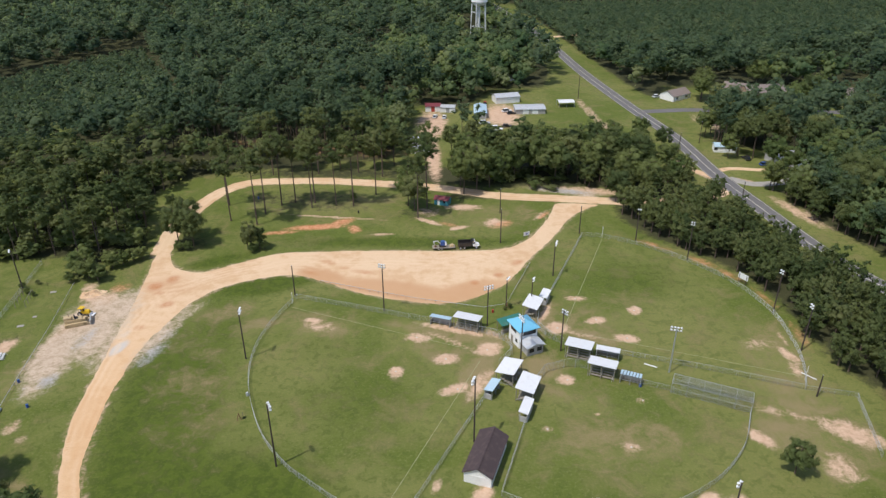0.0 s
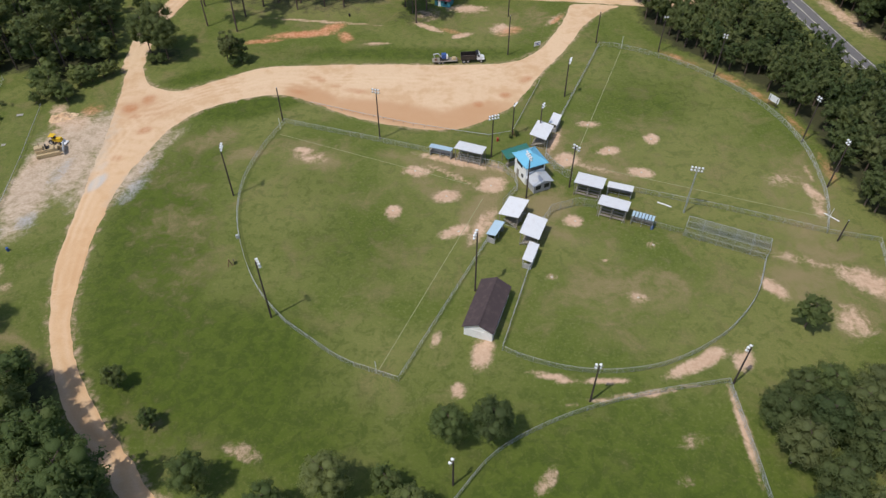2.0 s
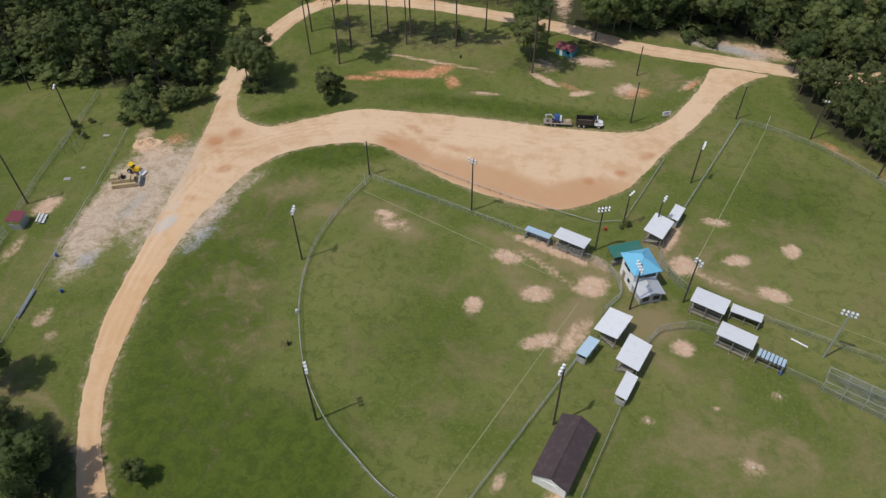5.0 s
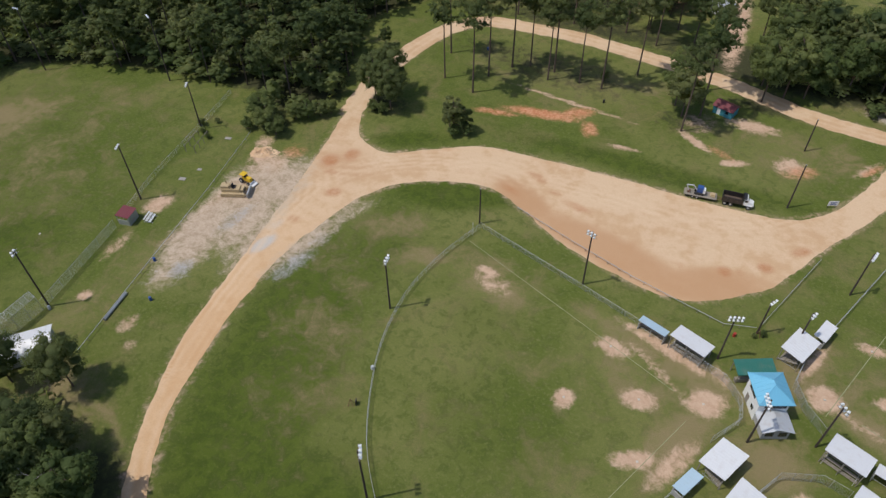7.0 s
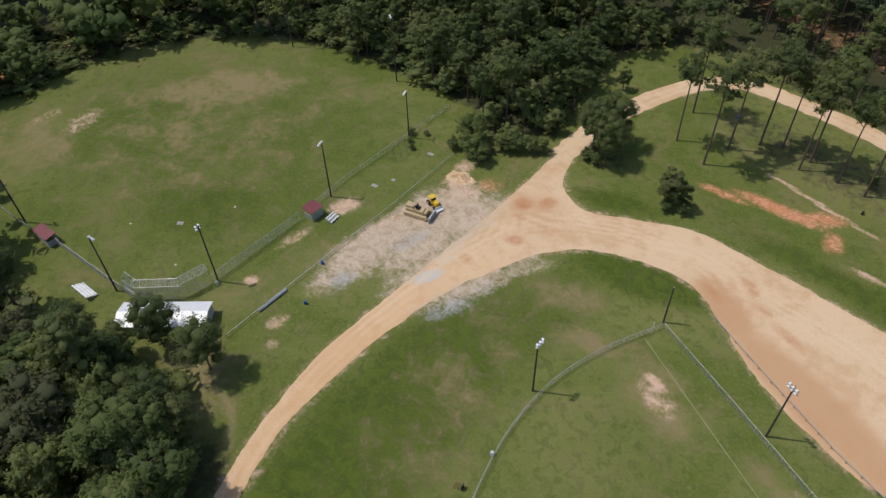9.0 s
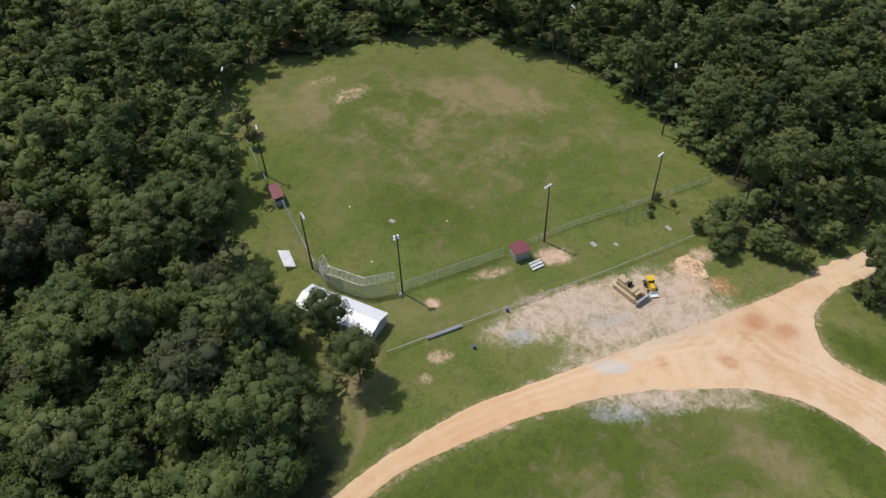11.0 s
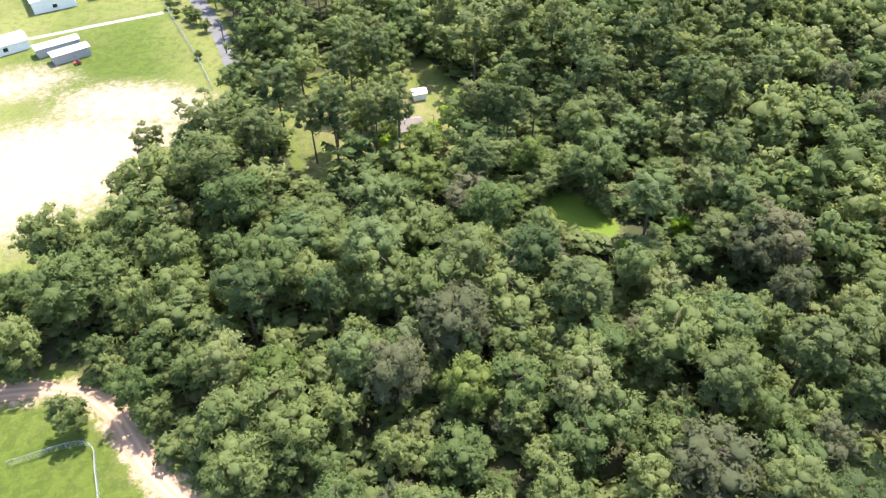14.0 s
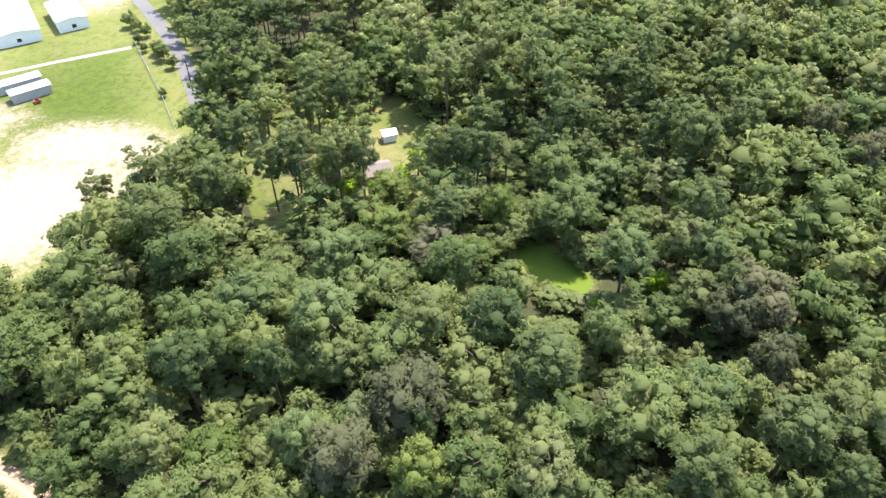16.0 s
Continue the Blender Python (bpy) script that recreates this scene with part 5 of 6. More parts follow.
hood = thing("backstop_hood", pose(-114, 103, 0), "grey wire hood leaning over the backstop", "backstop")
H = [(-121.5, 98.6), (-117.3, 99.4), (-111.6, 106.0), (-111.3, 112.5)]
for (xa, ya), (xb, yb) in zip(H[:-1], H[1:]):
    L, ux, uy = math.hypot(xb - xa, yb - ya), 0, 0
    ux, uy = -(yb - ya) / L * 1.3, (xb - xa) / L * 1.3
    n = max(2, round(L / 1.3))
    for i in range(n + 1):
        x, y = xa + (xb - xa) * i / n + 114, ya + (yb - ya) * i / n - 103
        part("hood_arm", Shape().rod((x, y, 4.0), (x + ux, y + uy, 4.9), 0.04, n=5), STEEL, hood)
    a, b = (xa + 114 + ux, ya - 103 + uy, 4.9), (xb + 114 + ux, yb - 103 + uy, 4.9)
    part("hood_rail", Shape().rod(a, b, 0.04, n=5), STEEL, hood)
    wire = Shape()
    for i in range(int(L / 0.25)):
        u, w = i * 0.25 / L, min(1, (i * 0.25 + 1.3) / L)
        p = lambda k, t: (xa + 114 + (xb - xa) * k + ux * t, ya - 103 + (yb - ya) * k + uy * t, 4.0 + 0.9 * t)
        wire.rod(p(u, 0), p(w, 1), 0.014, n=3).rod(p(w, 0), p(u, 1), 0.014, n=3)
    part("wire_mesh", wire, STEEL, hood)


def pipe_rail(pts, label):
    ob = thing("pipe_rail", pose(*pts[0], 0), label, "rail")
    x0, y0 = pts[0]
    rail = Shape()
    for (xa, ya), (xb, yb) in zip(pts[:-1], pts[1:]):
        rail.rod((xa - x0, ya - y0, 0.8), (xb - x0, yb - y0, 0.8), 0.06, n=6)
        k = max(1, round(math.hypot(xb - xa, yb - ya) / 3))
        for i in range(k):
            part("post", Shape().rod((0, 0, -0.2), (0, 0, 0.8), 0.06, n=6), GREYWOOD, ob, at=Matrix.Translation((xa + (xb - xa) * i / k - x0, ya + (yb - ya) * i / k - y0, 0)))
    part("rail", rail, STEEL, ob)


pipe_rail([(-97.0, 107.5), (-101, 134), (-104.1, 155.3), (-108.1, 177.6)], "long pale pipe rail along the gravel lot")
pipe_rail([(-36, 178.1), (-21.1, 172.6), (-7.9, 168.1), (3.6, 165), (11.2, 163.1), (17.0, 164.6)], "low weathered rail along the parking yard")
pipe_rail([(17.6, 165.3), (26.7, 188.5)], "low weathered rail along the parking yard")


def cage(x, y, turn):
    """Batting cage: a long net-covered frame."""
    ob = thing("batting_cage", pose(x, y, 0, 0, 0, turn), "long grey chain-link batting cage with a flat wire roof", "batting cage")
    L, W, H = 17.2, 3.6, 3.0
    for i in range(6):
        for s in (-1, 1):
            part("post", Shape().rod((-L / 2 + L * i / 5, s * W / 2, -0.2), (-L / 2 + L * i / 5, s * W / 2, H), 0.05, n=6), STEEL, ob)
    for s in (-1, 1):
        for z in (1.5, H):
            part("rail", Shape().rod((-L / 2, s * W / 2, z), (L / 2, s * W / 2, z), 0.045, n=5), STEEL, ob)
    for i in range(6):
        part("crossbar", Shape().rod((-L / 2 + L * i / 5, -W / 2, H), (-L / 2 + L * i / 5, W / 2, H), 0.045, n=5), STEEL, ob)
    wire = Shape()
    for k in range(int(L / 0.3) + 1):
        q = -L / 2 + k * 0.3
        for s in (-1, 1):
            e = min(L / 2, q + H)
            wire.rod((q, s * W / 2, 0.05), (e, s * W / 2, (e - q)), 0.012, n=3)
            e = max(-L / 2, q - H)
            wire.rod((q, s * W / 2, 0.05), (e, s * W / 2, (q - e)), 0.012, n=3)
        wire.rod((q, -W / 2, H), (min(L / 2, q + W), W / 2 - max(0, q + W - L / 2), H), 0.012, n=3)
        wire.rod((q, W / 2, H), (min(L / 2, q + W), -W / 2 + max(0, q + W - L / 2), H), 0.012, n=3)
    part("wire_mesh", wire, STEEL, ob)


cage(60.6, 125.2, -24.5)


# ---- shelters, dugouts and stands ----
def ribbed(L, W, z0, z1, t=0.06, over=0.0, gap=0.55):
    """A pitched sheet roof with raised seams; z0 at the -y edge, z1 at the +y edge."""
    n = int(L / gap)
    xs = []
    for i in range(n + 1):
        x = -L / 2 + 0.04 + (L - 0.08) * i / n
        xs += [(x - 0.04, 0.0), (x - 0.02, 0.025), (x + 0.02, 0.025), (x + 0.04, 0.0)]
    V = [(x, y, z + u) for x, u in xs for y, z in ((-W / 2, z0), (W / 2, z1))] + [(x, y, z - t) for x, u in xs for y, z in ((-W / 2, z0), (W / 2, z1))]
    k = 2 * len(xs)
    F = []
    for i in range(len(xs) - 1):
        a, b = 2 * i, 2 * i + 2
        F += [(a, b, b + 1, a + 1), (k + a + 1, k + b + 1, k + b, k + a), (a, k + a, k + b, b), (a + 1, b + 1, k + b + 1, k + a + 1)]
    F += [(0, 1, k + 1, k), (k - 2, 2 * k - 2, 2 * k - 1, k - 1)]
    return Shape().add(V, F)


def bleacher(m, L, rows=5, material=STEEL, label="open metal bleacher with plank seats"):
    ob = thing("bleacher", m, label, "bleacher", "stands")
    for k in range(3):
        x = -L / 2 + 0.3 + (L - 0.6) * k / 2
        f = Shape()
        f.rod((x, -0.3, 0.05), (x, rows * 0.65, 0.05), 0.04).rod((x, 0, 0.2), (x, rows * 0.65, rows * 0.3 + 0.1), 0.04)
        for r in range(rows):
            f.rod((x, r * 0.65 + 0.3, 0), (x, r * 0.65 + 0.3, 0.36 + r * 0.3), 0.035)
        part("frame", f, STEEL, ob)
    for r in range(rows):
        part("seat_plank", Shape().box(0, r * 0.65 + 0.3, 0.38 + r * 0.3, L, 0.28, 0.05), material, ob)
        if r:
            part("foot_plank", Shape().box(0, r * 0.65 - 0.02, 0.08 + r * 0.3, L, 0.24, 0.04), material, ob)
    return ob


def shelter(x, y, turn, L, W, flip=False, h=3.6, roof=ROOFWHITE, label="open bleacher shelter with a pale sheet-metal roof"):
    m = pose(x, y, 0, 0, 0, turn + (180 if flip else 0))
    ob = thing("shelter", m, label, "shelter", "bleacher shelters")
    part("roof", ribbed(L, W, h + 0.25, h - 0.3), roof, ob)
    for i in range(3):
        for s in (-1, 1):
            part("post", Shape().box(-L / 2 + 0.3 + (L - 0.6) * i / 2, s * (W / 2 - 0.3), -0.1, 0.14, 0.14, h + (0.17 if s < 0 else -0.3)), GREYWOOD, ob)
    for s in (-1, 1):
        part("beam", Shape().box(0, s * (W / 2 - 0.3), h + (0.0 if s < 0 else -0.45), L - 0.3, 0.08, 0.16), GREYWOOD, ob)
    bleacher(m @ pose(0, -W / 2 + 0.35, 0), L - 0.8, 5, GREYWOOD, "shaded bleacher with weathered plank seats")


def dugout(x, y, turn, L, W, flip=False, roof=ROOFWHITE, wall=WALLGREY, h=2.6, label="low grey dugout with a pale sheet-metal roof"):
    ob = thing("dugout", pose(x, y, 0, 0, 0, turn + (180 if flip else 0)), label, "dugout", "dugouts")
    if roof:
        part("roof", ribbed(L, W, h + 0.12, h - 0.18), roof, ob)
    else:
        for i in range(7):
            x0, x1 = -L / 2 + L * (i + 0.1) / 7, -L / 2 + L * (i + 0.84) / 7
            part("roof_strip", Shape().slab([(x0, -W / 2, h + 0.12), (x1, -W / 2, h + 0.12), (x1, W / 2, h - 0.18), (x0, W / 2, h - 0.18)], 0.05), ROOFPALEBLUE, ob)
        for s in (-1, 1):
            part("beam", Shape().box(0, s * (W / 2 - 0.25), h - (0.13 if s < 0 else 0.34), L, 0.08, 0.14), POLEWOOD, ob)
    part("back_wall", Shape().box(0, W / 2 - 0.25, -0.05, L - 0.3, 0.15, h - 0.22), wall, ob)
    for s in (-1, 1):
        part("side_wall", Shape().box(s * (L / 2 - 0.22), 0.0, -0.05, 0.15, W - 0.7, 1.5), wall, ob)
    for i in range(3):
        part("post", Shape().box(-L / 2 + 0.2 + (L - 0.4) * i / 2, -W / 2 + 0.2, -0.05, 0.1, 0.1, h), STEEL, ob)
    part("bench", Shape().box(0, W / 2 - 0.6, 0.42, L - 0.8, 0.35, 0.06).box(-L / 3, W / 2 - 0.6, -0.05, 0.1, 0.3, 0.47).box(L / 3, W / 2 - 0.6, -0.05, 0.1, 0.3, 0.47), GREYWOOD, ob)
    rail = Shape().rod((-L / 2, -W / 2 + 0.2, 1.1), (L / 2, -W / 2 + 0.2, 1.1), 0.035)
    part("front_rail", rail, STEEL, ob)


shelter(6.4, 154.2, -21, 7.1, 3.9)
shelter(24.3, 161.2, 66, 6.5, 4.3, True)
shelter(15.4, 132.9, 64, 6.5, 4.7)
shelter(19.2, 126.8, 68, 6.7, 4.4, True)
shelter(33.5, 141.8, -22, 6.6, 4.7)
shelter(37.7, 134.1, -23, 6.7, 4.1)
dugout(-0.7, 155.6, -19, 5.7, 1.9, roof=ROOFPALEBLUE, label="low dugout with a pale blue metal roof")
dugout(28.4, 167.3, 68, 4.9, 2.3, True)
dugout(11.1, 127.3, 63, 4.9, 2.2, roof=ROOFPALEBLUE, label="low dugout with a pale blue metal roof")
dugout(18.1, 120.1, 69, 5.6, 2.2, True)
dugout(40.4, 140.8, -19, 5.8, 2.5)
dugout(43.7, 130.9, -23, 5.0, 2.2, roof=None, label="low dugout roofed with spaced grey metal strips")
dugout(-114.0, 139.7, 100, 3.6, 3.2, True, ROOFMAROON, STEEL, label="small dugout with a maroon metal roof")
dugout(-148.3, 92.6, 9, 5.6, 2.6, True, ROOFMAROON, WALLGREY, label="small dugout with a maroon metal roof")
bleacher(pose(-127.4, 93.6, 0, 0, 0, 189), 5.4, 4, ROOFWHITE, "white plank bleacher on the grass")
bleacher(pose(-109.0, 142.2, 0, 0, 0, 105), 2.8, 3, ROOFWHITE, "short white plank bleacher on bare ground")


def gable(L, W, h, rise, roof, wall, m, name, label, category, over=0.35, windows=(), door=None, thick=0.14, ribs=False):
    """A plain gabled building: ridge along x. windows: (side, along, up, width, height)."""
    ob = thing(name, m, label, category)
    body = Shape()
    body.box(0, 0, -0.1, L, W, h + 0.1)
    body.add([(-L / 2, -W / 2, h), (-L / 2, W / 2, h), (-L / 2, 0, h + rise), (L / 2, -W / 2, h), (L / 2, W / 2, h), (L / 2, 0, h + rise)], [(0, 2, 1), (3, 4, 5), (0, 3, 5, 2), (1, 2, 5, 4)])
    part("wall", body, wall, ob)
    k = rise / (W / 2)
    for s in (-1, 1):
        y = s * (W / 2 + over)
        c = [(-L / 2 - over, y, h - over * k + 0.03), (L / 2 + over, y, h - over * k + 0.03), (L / 2 + over, 0, h + rise + 0.03), (-L / 2 - over, 0, h + rise + 0.03)]
        if ribs:
            rl, rise_len = L + 2 * over, math.hypot(W / 2 + over, rise + over * k)
            me = ribbed(rl, rise_len, 0, 0, thick, gap=0.9)
            tilt = Matrix.Translation((0, y / 2, h + (rise - over * k) / 2 + 0.03 + thick)) @ pose(0, 0, 0, math.degrees(math.atan2(rise + over * k, W / 2 + over)) * -s)
            me.v = [tuple(tilt @ Vector(p)) for p in me.v]
        else:
            me = Shape().slab(c if s < 0 else c[::-1], -thick)
        part("roof", me, roof, ob)
    for side, u, z, w, t in windows:
        b = Shape()
        if side in "ns":
            yy = (W / 2 + 0.02) * (1 if side == "n" else -1)
            b.box(u, yy, z, w, 0.08, t)
        else:
            xx = (L / 2 + 0.02) * (1 if side == "e" else -1)
            b.box(xx, u, z, 0.08, w, t)
        part("window" if z > 0.3 else "door", b, DARKGLASS if z > 0.3 else WALLWHITE, ob)
    return ob


barn = gable(12.0, 5.6, 2.7, 1.5, SHINGLE, WALLWHITE, pose(8.4, 105.4, 0, 0, 0, 71), "storage_barn", "long white storage barn with a dark brown gable roof", "barn", windows=(("w", 0, 0, 2.4, 2.2), ("n", 2, 0, 1.0, 2.0)))
part("ridge_cap", Shape().box(0, 0, 4.34, 12.7, 0.4, 0.06), SHINGLE, barn)


def tower():
    """Two-storey scorer's stand with a hipped blue roof, a gabled annexe and a green lean-to."""
    m = pose(20.2, 148.0, 0, 0, 0, 24)
    ob = thing("scorers_stand", m, "two-storey white scorer's stand with a blue hipped metal roof", "building")
    L, W, h = 5.0, 5.4, 5.3
    part("wall", Shape().box(0, 0, -0.1, L, W, h + 0.1), WALLWHITE, ob)
    a, b, e = L / 2 + 0.5, W / 2 + 0.6, 0.02
    base = [(-a, -b, h + e), (a, -b, h + e), (a, b, h + e), (-a, b, h + e)]
    top = [(0, -0.5, h + 1.9), (0, 0.5, h + 1.9)]
    roof = Shape().add(base + top + [(x, y, h - 0.14) for x, y, _ in base], [(0, 1, 4), (1, 2, 5, 4), (2, 3, 5), (3, 0, 4, 5), (9, 8, 7, 6), (0, 6, 7, 1), (1, 7, 8, 2), (2, 8, 9, 3), (3, 9, 6, 0)])
    roof = part("roof", roof, ROOFBLUE, ob)
    for q, t in ((0, 0), (1, 0), (2, 1), (3, 1)):
        part("hip_cap", Shape().rod(Vector(base[q]) + Vector((0, 0, 0.03)), Vector(top[t]) + Vector((0, 0, 0.03)), 0.07, n=5), ROOFBLUE, roof)
    for i in range(1, 8):
        u = -a + 2 * a * i / 8
        f = 1 - abs(u) / a
        for s, t in ((-1, -0.5), (1, 0.5)):
            part("seam", Shape().rod((u, s * b, h + 0.04), (u, s * b + (t - s * b) * f, h + 0.04 + 1.88 * f), 0.03, n=4), ROOFBLUE, roof)
        v = -b + 2 * b * i / 8
        f = min(1.0, (b - abs(v)) / (b - 0.5))
        for s in (-1, 1):
            part("seam", Shape().rod((s * a, v, h + 0.04), (s * a * (1 - f), v, h + 0.04 + 1.88 * f), 0.03, n=4), ROOFBLUE, roof)
    part("window", Shape().box(0.3, -W / 2 - 0.02, 3.6, 3.6, 0.1, 1.1), DARKGLASS, ob)
    for s in (-1, 1):
        part("window", Shape().box(s * (L / 2 + 0.02), 0.4, 3.6, 0.1, 2.6, 1.1), DARKGLASS, ob)
    part("window", Shape().box(-L / 2 - 0.02, -1.2, 1.2, 0.08, 0.9, 0.9), DARKGLASS, ob)
    part("door", Shape().box(-L / 2 - 0.03, 1.0, 0, 0.08, 0.95, 2.05), GREYWOOD, ob)
    annexe = Shape().box(0, -W / 2 - 1.85, -0.1, 4.4, 3.6, 2.7)
    part("annexe_wall", annexe, WALLGREY, ob)
    gab = Shape().add([(-2.2, -W / 2 - 3.6, 2.6), (2.2, -W / 2 - 3.6, 2.6), (0, -W / 2 - 3.6, 3.35)], [(0, 1, 2)])
    part("annexe_gable", gab.box(0, -W / 2 - 3.56, 2.5, 4.2, 0.06, 0.1), WALLWHITE, ob)
    for s in (-1, 1):
        c = [(0, -W / 2 - 4.1, 3.45), (s * 2.7, -W / 2 - 4.1, 2.5), (s * 2.7, -W / 2, 2.5), (0, -W / 2, 3.45)]
        part("annexe_roof", Shape().slab(c if s > 0 else c[::-1], 0.1), ROOFGREY, ob)
        part("window", Shape().box(s * 1.1, -W / 2 - 3.68, 0.9, 1.3, 0.08, 1.1), DARKGLASS, ob)
    part("front_porch_shade", Shape().box(0, -W / 2 - 3.66, 2.15, 4.2, 0.14, 0.2), WALLGREY, ob)
    m2 = pose(17.6, 153.5, 0, 0, 0, 26)
    s = thing("lean_to", m2, "open lean-to shelter with a dark green metal roof", "shelter")
    part("roof", ribbed(7.0, 3.2, 2.75, 3.15), ROOFGREEN, s)
    for i in range(4):
        for k in (-1, 1):
            part("post", Shape().box(-3.2 + 6.4 * i / 3, k * 1.4, -0.1, 0.12, 0.12, 2.8 if k < 0 else 3.1), GREYWOOD, s)
    part("counter", Shape().box(-1.2, -0.9, -0.05, 4.2, 0.6, 1.0), GREYWOOD, s)


tower()

# shed behind the backstop of the far field
shed = gable(17.0, 5.6, 2.6, 0.8, ROOFWHITE, WALLGREY, pose(-108.2, 100.9, 0, 0, 0, 47), "equipment_shed", "long shed with a bright white metal roof", "shed", ribs=True, windows=(("s", -3, 0, 2.4, 2.1), ("s", 4, 0, 2.4, 2.1)), thick=0.08)
gable(5.2, 3.6, 2.2, 0.7, ROOFMAROON, WALLTEAL, pose(0.0, 235.0, 0, 0, 0, -20), "teal_shed", "small teal painted shed with a rusty striped roof", "shed", windows=(("s", -1, 0, 0.9, 1.9), ("s", 1.2, 1.0, 0.8, 0.8)), ribs=True, thick=0.06)

# ---- buildings along the road and at the school ----
W4 = (("s", -4, 1.0, 1.4, 1.2), ("s", 3.5, 1.0, 1.4, 1.2), ("s", 0, 0, 1.0, 2.1), ("e", 0, 1.0, 1.4, 1.2), ("n", 2, 1.0, 1.4, 1.2))
W2 = (("s", -2.4, 0, 3.0, 2.6), ("s", 2.4, 0, 3.0, 2.6))
for L, W, h, rise, roof, wall, x, y, turn, name, label, win in (
        (13, 8, 3.2, 1.1, ROOFGREY, WALLWHITE, 34, 370, 14, "garage", "white metal garage with two wide doors", W2), (15, 6, 2.8, 0.9, ROOFPALEBLUE, WALLGREY, 19.2, 346, 88, "workshop", "long workshop with a pale blue-grey roof", W2), (15, 9, 2.4, 0.6, ROOFGREY, WALLGREY, 44.5, 350.5, 2, "workshop", "low grey metal workshop", W2),
        (7.5, 6, 2.8, 0.6, ROOFMAROON, PAINTRED, -4.8, 354, 2, "barn", "small barn with a dark red roof", W2), (7, 5, 2.6, 0.5, ROOFGREY, WALLGREY, 3, 352, -5, "shed", "grey metal shed beside the yard", W2), (7, 4.4, 2.4, 0.4, ROOFGREY, WALLGREY, -10, 291, 12, "shed", "grey metal shed beside the sandy yard", W2), (8, 4, 2.3, 0.4, ROOFGREY, WALLGREY, -12, 302, 4, "shed", "low grey shed among the trees", W2),
        (14, 9, 2.8, 2.2, HOUSEROOF, WALLWHITE, 126, 374, 35, "house", "white bungalow with a brown shingle roof", W4), (22, 12, 2.9, 3.0, HOUSEROOF, WALLBRICK, 175, 379, 8, "house", "long tan brick house with a brown hip-like roof", W4), (12, 9, 2.9, 2.6, HOUSEROOF, WALLBRICK, 162.5, 385, -30, "house", "tan brick house wing with a brown roof", W4), (14, 9, 2.8, 2.2, HOUSEROOF, WALLWHITE, 219, 374, 5, "house", "white house among the trees", W4), (12, 8, 2.8, 2.2, HOUSEROOF, WALLBRICK, 236, 372, -5, "house", "brick house among the trees", W4),
        (11, 8, 2.8, 2.2, ROOFGREY, WALLGREY, 142, 277, 20, "house", "grey house with a gabled grey roof", W4), (9, 5, 2.6, 1.0, ROOFPALEBLUE, WALLWHITE, 122.5, 290, -8, "house", "small house with a pale blue roof", W4), (9, 7, 2.8, 1.6, ROOFGREY, WALLGREY, 146, 268, 100, "house", "grey carport beside the house", W2),
        (34, 14, 4, 0.8, ROOFWHITE, WALLWHITE, -10, -180, 98, "school_block", "long white school building with a bright metal roof", W4), (20, 10, 4, 0.7, ROOFWHITE, WALLWHITE, -28, -178, 100, "school_block", "white school wing with a bright metal roof", W4), (11, 4, 2.8, 0.4, ROOFGREY, WALLGREY, -15.5, -123, 16, "portable_classroom", "grey metal portable classroom", W2), (13, 4, 2.8, 0.4, ROOFGREY, WALLGREY, -12, -130, 14, "portable_classroom", "grey metal portable classroom", W2), (10, 8, 3, 1, ROOFWHITE, WALLWHITE, 2, -138, 16, "school_block", "small white school building", W4),
        (3.6, 3.0, 2.2, 0.7, ROOFWHITE, WALLWHITE, -104.3, -56, -5, "garden_shed", "small white garden shed with two doors", (("n", -0.7, 0, 0.9, 1.8), ("n", 0.6, 0, 0.9, 1.8))), (12, 6, 2.6, 1.4, HOUSEROOF, WALLGREY, -92.5, -41, -10, "house", "grey house half hidden under trees", W4), (9, 5, 2.5, 0.5, ROOFGREY, WALLGREY, 41, 415, 5, "shed", "grey shed behind the pines", W2)):
    gable(L, W, h, rise, roof, wall, pose(x, y, 0, 0, 0, turn), name, label, "house" if name == "house" else name.replace("_", " "), windows=win)


# ---- vehicles and machines ----
def wheel(ob, x, y, r=0.5, w=0.3):
    t = part("wheel", Shape().rod((x, y - w / 2, r), (x, y + w / 2, r), r, n=12), RUBBER, ob)
    part("rim", Shape().rod((x, y - w / 2 - 0.02, r), (x, y + w / 2 + 0.02, r), r * 0.55, n=8), STEEL, t, "pale steel rim")


